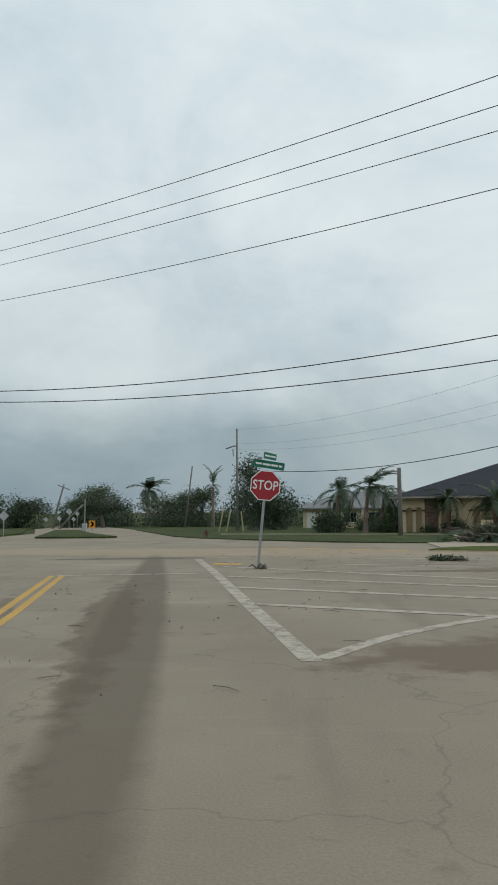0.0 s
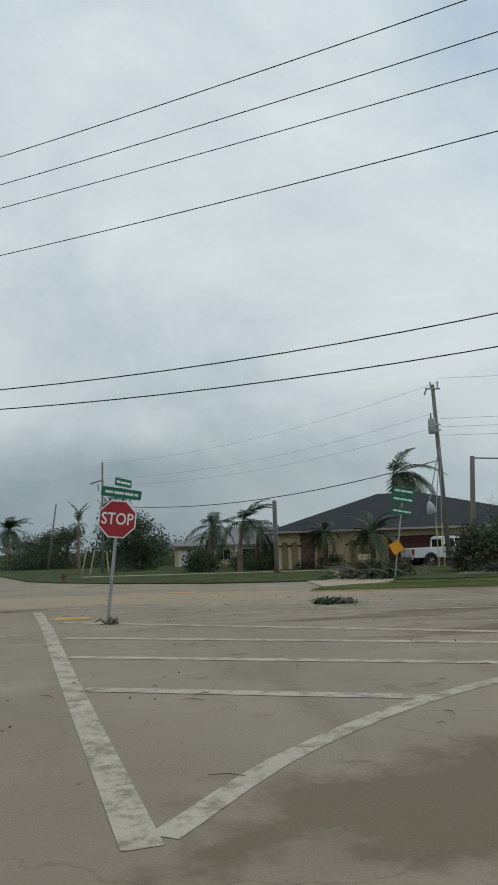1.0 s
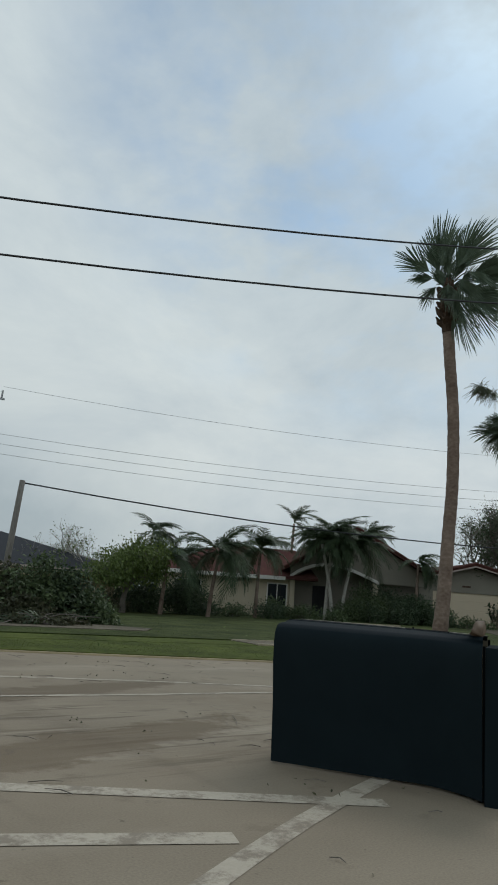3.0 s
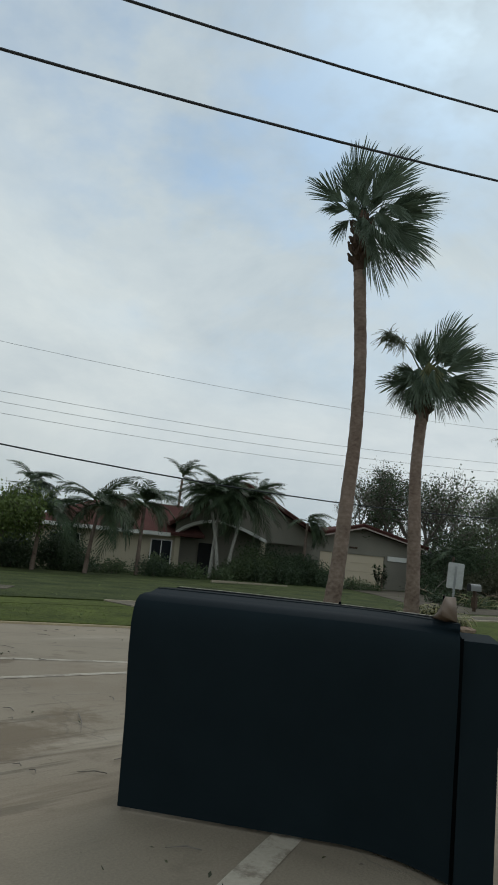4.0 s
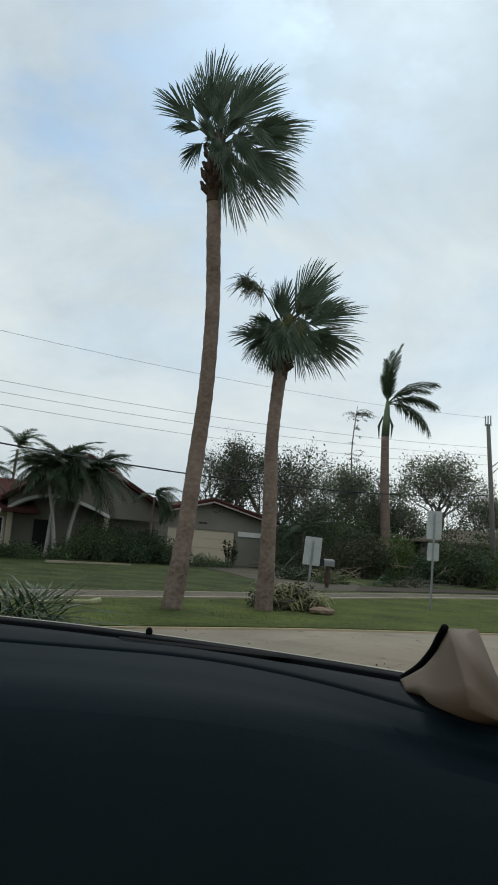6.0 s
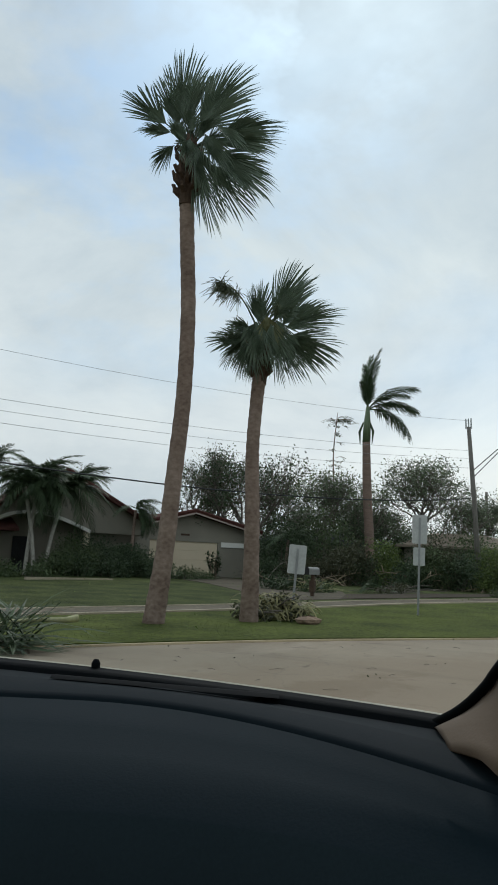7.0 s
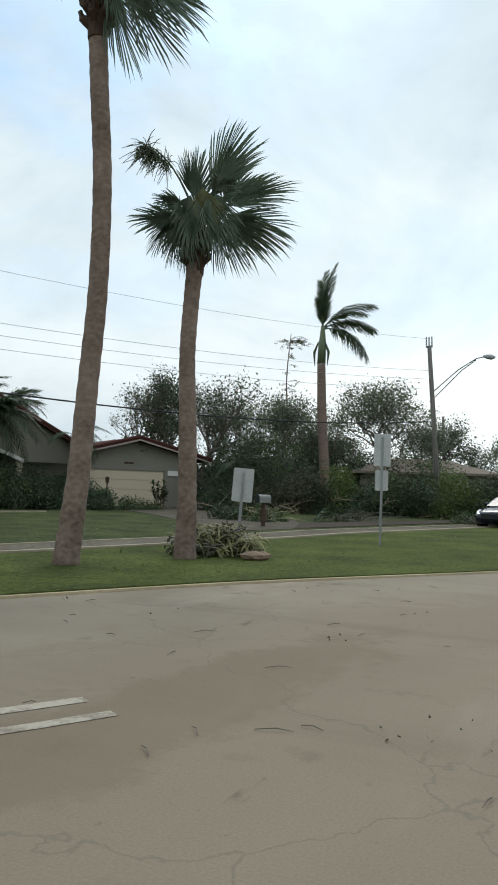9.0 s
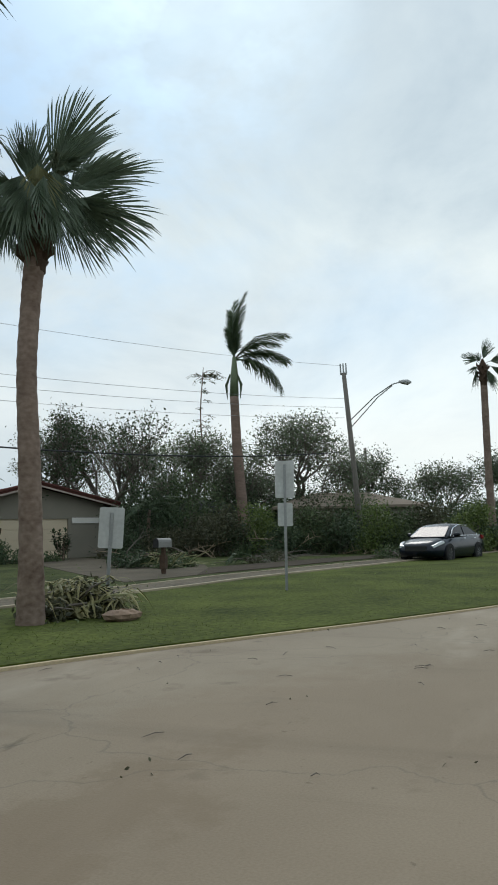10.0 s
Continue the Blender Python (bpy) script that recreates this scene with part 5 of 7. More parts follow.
def course_ridges(parent, p0, p1, r, material, n, name="ridge_tile"):
    """A row of half-round ridge tiles along an edge."""
    a, b = Vector(p0), Vector(p1)
    step = (b - a) / n
    d = step.normalized()
    proto = Shape().tube([(0, 0, 0), (step.length * 1.08, 0, 0.015)], [r, r * 0.86], 7).mesh(name, material)
    for k in range(n):
        part(name, proto, material, parent, m=Matrix.Translation(a + step * k) @ aim(d))


# cream house with a charcoal hip roof and arched niches
H1 = (8.55, 51.6)
h1 = thing("house", (*H1, ground_z(*H1) - 0.05), -14.5, "cream stucco house with charcoal hip roof and arches", "house")
WH = 2.3
wall = part("front_wall", Shape().box((0, 0.55, -0.2), (13.0, 11.5, WH)), STUCCO, h1, "cream stucco walls", smooth=False)
bays = [(0.0, 0.85, 0.5, 0.42), (0.85, 1.5, 1.12, 0.42), (2.35, 3.35, 2.75, 0.46), (3.9, 5.3, 4.75, 0.46), (5.3, 6.4, 5.85, 0.46)]
for a, b, cx, w in bays:
    bay = part("arch_bay", arched_bay(a, b, -0.2, WH, cx, w, 1.55), STUCCO, h1, "cream arched bay")
    part("niche", Shape().box((cx - w / 2, 0.24, 0.0), (cx + w / 2, 0.32, 1.95)), NICHE, bay, "shaded recess behind the arch")
    for k in (-1, 1):
        part("impost", Shape().box((cx + k * (w / 2 + 0.13) - 0.13, -0.06, 1.48), (cx + k * (w / 2 + 0.13) + 0.13, 0.0, 1.58)), BOOT, bay, "brown impost band")
rng_st = random.Random(8)
pier = part("stone_pier", Shape().box((1.5, -0.02, -0.2), (2.35, 0.5, WH)), STONE, h1, "brown stone-clad pier")
for r in range(9):
    x = 1.5
    while x < 2.32:
        w = min(rng_st.uniform(0.22, 0.42), 2.35 - x)
        rounded("stone", Shape().box((x + 0.01, -0.05 - rng_st.uniform(0, 0.03), -0.1 + r * 0.25), (x + w - 0.01, -0.021, 0.13 + r * 0.25)), STONE, pier, 0.02, segments=1)
        x += w
part("wall_bay", Shape().box((3.35, 0.1, -0.2), (3.9, 0.5, WH)), STUCCO, h1)
part("wall_bay", Shape().box((6.4, 0.1, -0.2), (6.75, 0.5, WH)), STUCCO, h1)
garage_door(h1, 6.95, 11.2, 0.0, 1.95, 0.5, MAROON, 4, "maroon panelled garage door")
part("garage_lintel", Shape().box((6.75, 0.2, 1.95), (13.0, 0.545, WH)), STUCCO, h1)
part("wing_wall", Shape().box((13.0, 1.2, -0.2), (18.0, 11.5, WH)), STUCCO, h1)
part("roof", hip_roof((0, 0.0), (18.0, 11.5), WH, 4.95, (6.6, 5.6), (9.4, 5.6), 0.65), SHINGLE, h1, "charcoal shingle hip roof")
fa = Shape().box((-0.68, -0.68, WH + 0.03), (18.68, -0.64, WH + 0.15)).box((-0.68, -0.64, WH + 0.03), (-0.64, 12.1, WH + 0.15)).box((18.64, -0.64, WH + 0.03), (18.68, 12.1, WH + 0.15))
part("fascia", fa, BARGE, h1, "grey eave fascia")
part("low_wall", Shape().box((5.0, -3.4, -0.2), (6.4, -3.2, 0.95)), STUCCO, h1, "low cream garden wall")

# grey-roofed house further back
H0 = (2.6, 82.0)
h0 = thing("house", (*H0, ground_z(*H0) - 0.1), -4, "tan house with a low weathered grey roof", "house")
part("wall", Shape().box((0, 0, -0.2), (15, 9, 2.15)), STUCCO, h0)
part("roof", hip_roof((0, 0), (15, 9), 2.1, 4.1, (4.5, 4.5), (10.5, 4.5), 0.7), SHINGLEGREY, h0, "weathered grey shingle roof")
garage_door(h0, 0.4, 1.95, -0.1, 1.75, -0.06, WHITEPAINT, 4, "white garage door")
for x in (5.0, 7.6, 11.0):
    sill_window(h0, x, 0.75, 1.3, 1.0, -0.02)
part("post", Shape().box((6.2, -0.9, -0.2), (6.36, -0.74, 2.1)), WHITEPAINT, h0)

# long house with red tile roofs, an arched porch and a garage wing
H2 = (30.2, 49.7)
h2 = thing("house", (*H2, ground_z(40, 43.5) - 0.02), math.degrees(math.atan2(-0.515, 0.857)), "long cream house with red tile roofs and arched porch", "house")
part("main_wall", Shape().box((0, 0.3, -0.3), (8.4, 9.0, 2.35)), STUCCO2, h2, "pale cream wall")
part("roof", hip_roof((0, 0.3), (9.6, 9.0), 2.35, 4.5, (4.2, 4.6), (9.6, 4.6), 0.55), REDTILE, h2, "red barrel tile roof")
part("fascia", Shape().box((-0.58, -0.28, 2.27), (8.0, -0.24, 2.5)), WHITEPAINT, h2)
sill_window(h2, 1.9, 0.8, 1.5, 1.1, 0.28)
sill_window(h2, 7.6, 0.3, 1.2, 1.7, 0.28)
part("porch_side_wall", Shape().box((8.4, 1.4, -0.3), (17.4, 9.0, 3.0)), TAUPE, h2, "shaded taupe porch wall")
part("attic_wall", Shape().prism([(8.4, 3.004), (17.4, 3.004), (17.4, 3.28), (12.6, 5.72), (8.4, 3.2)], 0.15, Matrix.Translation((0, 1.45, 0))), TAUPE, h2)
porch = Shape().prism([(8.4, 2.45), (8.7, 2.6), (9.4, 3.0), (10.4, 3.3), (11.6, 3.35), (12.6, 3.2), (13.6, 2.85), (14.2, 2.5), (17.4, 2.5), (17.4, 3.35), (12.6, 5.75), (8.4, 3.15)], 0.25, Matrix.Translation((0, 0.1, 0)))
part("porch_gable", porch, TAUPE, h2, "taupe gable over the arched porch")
arc = [(8.35 + 5.9 * k / 12, 2.45 + 0.92 * math.sin(math.pi * (k / 12) ** 0.82)) for k in range(13)]
part("arch_trim", Shape().prism(arc + [(x, z + 0.2) for x, z in arc[::-1]], 0.1, Matrix.Translation((0, -0.03, 0))), WHITEPAINT, h2, "white arched porch fascia")
for x in (8.55, 14.1):
    part("porch_column", Shape().box((x - 0.16, 0.1, -0.3), (x + 0.16, 0.42, 2.5)), STUCCO2, h2)
part("front_door", Shape().box((10.2, 1.32, -0.05), (11.2, 1.38, 2.1)), DARKGAP, h2, "dark front door")
part("porch_roof", gable_roof(7.9, 17.9, 12.6, -0.35, 8.0, 2.95, 5.82, 3.05), REDTILE, h2, "red tile gable roof")
course_ridges(h2, (7.9, -0.3, 3.13), (12.6, -0.3, 5.99), 0.11, REDTILE, 16, "rake_tile")
course_ridges(h2, (17.9, -0.3, 3.23), (12.6, -0.3, 5.99), 0.11, REDTILE, 18, "rake_tile")
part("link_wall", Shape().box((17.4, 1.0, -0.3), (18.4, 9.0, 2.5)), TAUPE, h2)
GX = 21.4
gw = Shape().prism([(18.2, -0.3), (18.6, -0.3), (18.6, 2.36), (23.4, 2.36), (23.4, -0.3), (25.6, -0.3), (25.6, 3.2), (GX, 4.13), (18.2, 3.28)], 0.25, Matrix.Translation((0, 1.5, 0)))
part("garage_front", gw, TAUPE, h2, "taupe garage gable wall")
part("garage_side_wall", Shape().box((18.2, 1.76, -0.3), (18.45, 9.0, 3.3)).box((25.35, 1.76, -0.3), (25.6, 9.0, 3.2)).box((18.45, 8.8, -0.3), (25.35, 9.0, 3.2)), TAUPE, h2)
garage_door(h2, 18.6, 23.4, 0.0, 2.36, 1.62, GARAGE, 4, "beige sectional garage door")
part("garage_roof", gable_roof(17.6, 26.4, GX, 0.9, 9.2, 3.17, 4.18, 3.04), REDTILE, h2, "red tile garage roof")
part("barge_board", Shape().prism([(17.6, 3.10), (GX, 4.11), (26.4, 2.97), (26.4, 3.05), (GX, 4.20), (17.6, 3.19)], 0.05, Matrix.Translation((0, 0.84, 0))), BARGE, h2)
course_ridges(h2, (17.6, 0.93, 3.35), (GX, 0.93, 4.36), 0.1, REDTILE, 14, "rake_tile")
course_ridges(h2, (26.4, 0.93, 3.22), (GX, 0.93, 4.36), 0.1, REDTILE, 15, "rake_tile")
part("screen_band", Shape().box((23.6, 1.40, 2.1), (25.6, 1.48, 2.42)), WHITEPAINT, h2, "white block screen band")
part("house_number", Shape().box((20.7, 1.46, 2.72), (21.3, 1.498, 2.84)), BOOT, h2, "dark number bar")

# low houses half hidden behind the fallen shrubs
for at, turn, w, z, m, lab in (((61.0, 29.5), -66, 9.0, 2.7, SHINGLEBROWN, "low house with a brown roof behind shrubs"), ((57.0, 38.0), -50, 8.0, 2.6, SHINGLE, "low dark-roofed house behind fallen trees")):
    h = thing("house", (*at, ground_z(*at)), turn, lab, "house")
    part("wall", Shape().box((0, 0, -0.2), (w, 8, z)), TAUPE, h)
    part("roof", hip_roof((0, 0), (w, 8), z, z + 1.25, (2.6, 4), (w - 2.6, 4), 0.6), m, h)
h5 = thing("house", (24.5, 57.5, ground_z(24.5, 57.5)), -14, "low grey-roofed house behind the shrubs", "house")
part("wall", Shape().box((0, 0, -0.2), (7, 8, 2.5)), STUCCO2, h5)
part("roof", hip_roof((0, 0), (7, 8), 2.5, 3.9, (3, 3.5), (4, 4.5), 0.6), SHINGLEGREY, h5)

# ---- royal palm and other palms ----
feather_palm((58.4, 31.05), [(0, 0, -0.2), (-0.1, 0.12, 3.2), (-0.22, 0.3, 6.4), (-0.3, 0.4, 9.85)], [0.36, 0.33, 0.31, 0.27],
             [(86, 0.08, 3, 0.90), (82, -0.08, 3, 0.98), (91, 0.12, 3, 0.75), (96, -0.08, 3, 0.62), (84, 0.0, 3, 0.8), (90, -0.15, 3, 0.5), (78, 0.1, 3, 0.86), (99, 0.15, 3, 0.5), (88, 0.2, 0, 0.6), (100, -0.2, 0, 0.45), (40, -0.2, 1, 0.84), (37, 0.1, 1, 0.76), (18, 0.2, 1, 0.88), (15, -0.1, 1, 0.8), (-6, 0.0, 2, 0.85), (-3, 0.2, 2, 0.75)],
             ROYALS, "tall royal palm stripped by wind to few fronds", 21, "royal_palm", ROYALBARK, shaft=2.55, size=1.5, heart_up=0.0)
hang = Shape()
for y in (-0.22, 0.24):
    hang.tube([(-0.3, 0.4 + y, 11.3), (-0.28, 0.4 + y * 2.2, 10.6), (-0.3, 0.4 + y * 1.9, 9.7)], [0.05, 0.09, 0.02], 6)
part("hanging_sheath", hang, FEATHER, bpy.data.objects["royal_palm"], "limp hanging leaf sheath")
cabbage_palm((58.8, 16.4, 0.0), [(0, 0, -0.2), (0.05, 0.05, 4.5), (0.0, 0.0, 9.6)], [0.24, 0.2, 0.19],
             [(-0.5, 1.3, -1.3, 1.6, 0.1), (0.2, 1.5, 0.5, 2.6, 0.2), (0.7, 1.3, 1.6, 1.7, 0.0), (0.6, 0.9, 1.3, 0.2, -0.2), (-0.4, 0.7, -0.7, -0.3, 0.2), (0.2, 0.5, 0.3, -0.6, -0.3)],
             "tattered cabbage palm with only few fronds", 7, lift=0.9, boots=20, fill=3)

PALE_PALMS = "slender palms by the house"
for i, (x, y, h, path_lean, n, size, lab) in enumerate((
        (37.9, 42.0, 4.6, (-0.75, 0.45), 26, 0.95, "slender pale-trunked palm leaning by the porch"),
        (38.3, 41.8, 4.5, (0.55, -0.55), 36, 1.15, "slender pale-trunked palm with a drooping crown"),
        (37.7, 42.5, 4.9, (0.2, -0.2), 44, 1.15, "slender pale-trunked palm with a drooping crown"),
        (32.4, 42.8, 3.9, (0.35, 0.3), 30, 0.95, "small feather palm on the front lawn"),
        (28.9, 42.6, 3.4, (0.3, -0.2), 40, 1.1, "small feather palm on the front lawn"),
        (26.9, 44.2, 3.0, (0.1, -0.2), 26, 1.1, "small feather palm on the front lawn"),
        (41.9, 50.5, 6.6, (0.2, -0.1), 11, 0.8, "palm crown rising behind the red roof"),
        (44.0, 48.5, 6.3, (0.1, -0.2), 11, 0.8, "palm crown rising behind the red roof"),
        (46.2, 46.8, 5.9, (0.1, -0.1), 10, 0.8, "palm crown rising behind the red roof"),
        (43.5, 40.2, 3.9, (0.1, -0.1), 22, 0.8, "small feather palm beside the garage"),
        (52.3, 34.6, 2.7, (0.1, -0.1), 13, 0.8, "short feather palm beside the garage"),
        (33.6, 57.0, 5.4, (0.3, -0.3), 26, 1.0, "dark palm bent over by the wind"),
        (36.2, 56.0, 4.0, (0.1, -0.3), 12, 0.9, "dark palm bent over by the wind"))):
    feather_palm((x, y), [(0, 0, -0.1), (path_lean[0] * 0.35, path_lean[1] * 0.35, h * 0.45), (path_lean[0], path_lean[1], h)], [0.13, 0.10, 0.085],
                 random_fronds(n, 300 + i, 0.35 if i < 6 else 0.7, -35, 75), FEATHERS, lab, 300 + i, "feather_palm", PALEBARK if i < 3 else BARK, PALE_PALMS if i < 3 else "", size=size)

for i, (x, y, h, n, size, lab) in enumerate(((13.3, 46.6, 1.9, 30, 1.25, "short date palm in front of the house"), (11.1, 49.2, 2.1, 26, 0.85, "short palm between the arches"), (5.8, 72.0, 2.5, 26, 1.3, "short date palm on the corner lawn"))):
    feather_palm((x, y), [(0, 0, -0.1), (0.03, 0.0, h * 0.5), (0.0, 0.05, h)], [0.16, 0.15, 0.17], random_fronds(n, 400 + i, 0.0, -30, 75), DATES, lab, 400 + i, "date_palm", BOOT, size=size)

for i, (x, y, h, n, size, blown, lab) in enumerate(((6.0, 49.8, 2.9, 12, 1.05, 0.8, "wind-bent coconut palm on the corner lawn"), (4.5, 55.5, 2.9, 12, 1.05, 0.8, "wind-bent coconut palm on the corner lawn"), (7.6, 54.5, 2.8, 11, 1.0, 0.7, "wind-bent coconut palm by the cream house"),
                                                      (18.6, 59.6, 6.4, 18, 1.6, 0.9, "battered coconut palm bent behind the roof"), (-19.2, 108.0, 5.2, 22, 1.45, 0.5, "storm-beaten palm by the far road"), (-14.6, 112.0, 3.6, 18, 1.3, 0.9, "storm-beaten palm by the far road"), (-18.0, 120.0, 3.0, 9, 1.1, 0.8, "storm-beaten palm by the far road"))):
    feather_palm((x, y), [(0, 0, -0.1), (0.05, 0.02, h * 0.5), (0.22, -0.2, h)], [0.17, 0.13, 0.12], random_fronds(n, 500 + i, blown, -45, 58), FEATHERS, lab, 500 + i, "coconut_palm", BARK, size=size)

feather_palm((-8.1, 92.0), [(0, 0, -0.1), (0.0, 0, 2.5), (0.02, 0, 5.0)], [0.2, 0.17, 0.15], [(88, 0.1, 0, 1.0), (93, -0.1, 0, 1.05), (80, 0.2, 0, 0.9), (100, 0.1, 1, 0.85), (20, 0.3, 1, 0.5), (160, -0.3, 1, 0.5), (0, 0.2, 2, 0.45), (185, -0.2, 2, 0.45)], FEATHERS, "stripped palm with a few upright fronds", 531, "coconut_palm", BARK, size=1.25)

# ---- broadleaf trees, half stripped ----
for at, h, sp, n, m, lab, seed, tr, low, up in (
        ((57.6, 46.5), 10.2, 8.0, 1300, LEAFPALE, "storm-thinned tree with many bare twigs", 601, 0.20, 0.14, 0.46),
        ((60.5, 41.5), 9.6, 7.5, 1500, LEAFPALE, "storm-thinned tree with many bare twigs", 602, 0.18, 0.14, 0.46),
        ((54.6, 36.8), 9.0, 5.0, 4600, LEAFDARK, "dark bushy tree beside the royal palm", 603, 0.17, 0.12, 0.5),
        ((57.8, 34.4), 8.4, 4.8, 3800, LEAFPALE, "dark bushy tree beside the royal palm", 604, 0.16, 0.12, 0.5),
        ((61.0, 37.5), 8.6, 5.5, 2200, LEAFPALE, "twiggy half-stripped tree behind the royal palm", 615, 0.16, 0.12, 0.5),
        ((67.0, 31.0), 10.0, 13.0, 7800, LEAFPALE, "round-crowned tree with gaps of sky", 606, 0.12, 0.10, 0.38),
        ((65.2, 34.0), 8.4, 7.0, 4200, LEAFPALE, "twiggy half-stripped tree behind the royal palm", 616, 0.17, 0.12, 0.42),
        ((62.0, 33.2), 6.8, 6.0, 3600, LEAFPALE, "twiggy half-stripped tree behind the royal palm", 617, 0.15, 0.12, 0.42),
        ((73.0, 26.8), 7.9, 5.0, 5000, LEAFDARK, "small dark tree behind the lamp pole", 607, 0.17, 0.15, 0.42),
        ((74.0, 21.5), 6.6, 5.5, 3600, LEAFPALE, "ragged low tree behind the shrubs", 608, 0.15, 0.15, 0.42),
        ((70.0, 14.2), 7.0, 5.5, 6200, LEAFDARK, "dark tree beside the tattered palm", 609, 0.17, 0.15, 0.42),
        ((53.5, 52.0), 8.2, 6.5, 1200, LEAFPALE, "storm-thinned tree with many bare twigs", 610, 0.16, 0.14, 0.46)):
    broad_tree(at, h, sp, int(n * 1.25), 0.18, m, lab, seed, 5, 4, tr * 0.75, low, clump=0.30, up=up)
sapling = thing("sapling", (63.2, 36.0, ground_z(63.2, 36.0)), 0, "tall thin sapling with a flat broom of leafy twigs", "tree")
rng_s = random.Random(77)
bole = [(0, 0, -0.2), (0.12, -0.1, 5.0), (-0.05, 0.05, 9.5), (0.1, -0.1, 12.5), (0.15, -0.15, 13.2)]
part("trunk", Shape().tube(smooth_line(bole, 5), [0.085 - 0.0034 * k for k in range(len(smooth_line(bole, 5)))], 7), BARK, sapling, smooth=True)
twigs, leaves = Shape(), Shape()
for k in range(34):
    z = 12.6 - 0.3 * abs(rng_s.gauss(0, 0.7)) + 0.2 * rng_s.random() if k < 20 else rng_s.uniform(8.0, 12.0)
    a, ln = rng_s.uniform(0, 2 * math.pi), rng_s.uniform(0.9, 1.7) if k < 20 else rng_s.uniform(0.4, 1.0)
    out = Vector((math.cos(a), math.sin(a), 0)) + RIGHT * 0.1
    pts = [Vector((0.1, -0.1, z)) + out * ln * u + Vector((0, 0, 0.45 * ln * u - 0.55 * ln * u * u)) for u in (0, 0.33, 0.66, 1.0)]
    twigs.tube(pts, [0.02, 0.016, 0.012, 0.006], 4)
    for _ in range(16):
        q = pts[1].lerp(pts[3], rng_s.random()) + Vector((0, 0, -0.02))
        d = Vector((rng_s.gauss(0, 1) + 0.6, rng_s.gauss(0, 1) - 0.8, rng_s.uniform(-0.6, 0.5))).normalized() * rng_s.uniform(0.16, 0.34)
        w = d.cross(Vector((0, 0, 1))).normalized() * 0.05
        leaves.add([q, q + d * 0.5 + w, q + d, q + d * 0.5 - w], [(0, 1, 2, 3)])
part("twig", twigs, BARK, sapling)
part("foliage", leaves, LEAF, sapling)
broad_tree((65.5, 41.0), 9.3, 4.5, 1500, 0.16, LEAFLIME, "thin young tree with pale leaves", 611, 5, 3, 0.12, 0.16, clump=0.16, up=0.7, bark=PALEBARK)
broad_tree((23.6, 47.5), 5.0, 4.5, 700, 0.12, LEAFLIME, "small bare tree with a few leaves", 612, 4, 4, 0.09, 0.18, bark=PALEBARK, clump=0.14)
broad_tree((25.0, 45.0), 4.1, 6.0, 12000, 0.16, LEAFLIME, "weeping green tree on the lawn", 613, 3, 5, 0.16, 0.36, clump=0.40, droop=1.8)
bush((-1.9, 67.5), (2.2, 2.0, 6.9), 9500, 0.20, LEAFDARK, "big dark tree behind the stop sign", 614, "tree", "tree", "", 20, 40)
bush((0.2, 69.0), (1.8, 1.8, 4.2), 2600, 0.26, LEAFDARK, "dark overgrown shrub beside the big tree", 616, "shrub", "shrub", "", 14, 24)
for i, (x, y, h, sp, n, lab) in enumerate(((-29.5, 112, 6.3, 16, 5200, "wide storm-torn tree by the far road"), (-25.5, 108, 5.6, 12, 4200, "wide storm-torn tree by the far road"), (-43, 98, 5.4, 12, 4200, "wide storm-torn tree by the far road"), (-37.5, 104, 4.8, 12, 3600, "wide storm-torn tree by the far road"),
                                            (-21.5, 122, 6.0, 9, 1500, "wide storm-torn tree by the far road"), (-17.5, 128, 5.2, 9, 2600, "wide storm-torn tree by the far road"), (-48, 88, 5.0, 10, 3600, "wide storm-torn tree by the far road"), (-10.2, 104, 5.4, 3.5, 2600, "round-headed tree beyond the far lawn"))):
    broad_tree((x, y), h, sp, n, 0.28, LEAFDARK if i % 2 else LEAF, lab, 620 + i, 4, 4, 0.10, 0.14, clump=0.5, lean=(0.2, 0), group="trees by the far road", up=0.32, wind=(1.2, 0, 0.2))

# ---- beds before the garage ----
plant = thing("broadleaf_plant", (48.1, 37.35, ground_z(48.1, 37.35)), 0, "upright dark broad-leaved plant before the garage door", "plant", "plants before the garage")
rng_s = random.Random(78)
stems, leaves = Shape(), Shape()
for k in range(9):
    a, h = k * 2.4, rng_s.uniform(0.9, 1.65)
    pts = [Vector((0.1 * math.cos(a), 0.1 * math.sin(a), -0.05)), Vector((0.22 * math.cos(a), 0.22 * math.sin(a), h * 0.55)), Vector((0.42 * math.cos(a), 0.42 * math.sin(a), h))]
    stems.tube(pts, [0.025, 0.02, 0.012], 5)
    for _ in range(30):
        q = pts[0].lerp(pts[2], 0.15 + 0.85 * math.sqrt(rng_s.random()))
        d = Vector((rng_s.gauss(0, 1), rng_s.gauss(0, 1), rng_s.uniform(0.0, 1.3))).normalized() * rng_s.uniform(0.2, 0.36)
        w = d.cross(Vector((0, 0, 1))).normalized() * 0.07
        leaves.add([q, q + d * 0.45 + w, q + d + Vector((0, 0, -0.05)), q + d * 0.45 - w], [(0, 1, 2), (0, 2, 3)])
part("stem", stems, BARK, plant)
part("foliage", leaves, LEAFDARK, plant)
lamp = thing("garden_lamp", (44.0, 38.05, ground_z(44.0, 38.05)), 0, "thin dark garden lamp post among the shrubs", "garden lamp")
part("post", Shape().tube([(0, 0, -0.1), (0, 0, 0.9), (0.02, 0, 1.5)], [0.045, 0.04, 0.035], 8), BOOT, lamp, smooth=True)
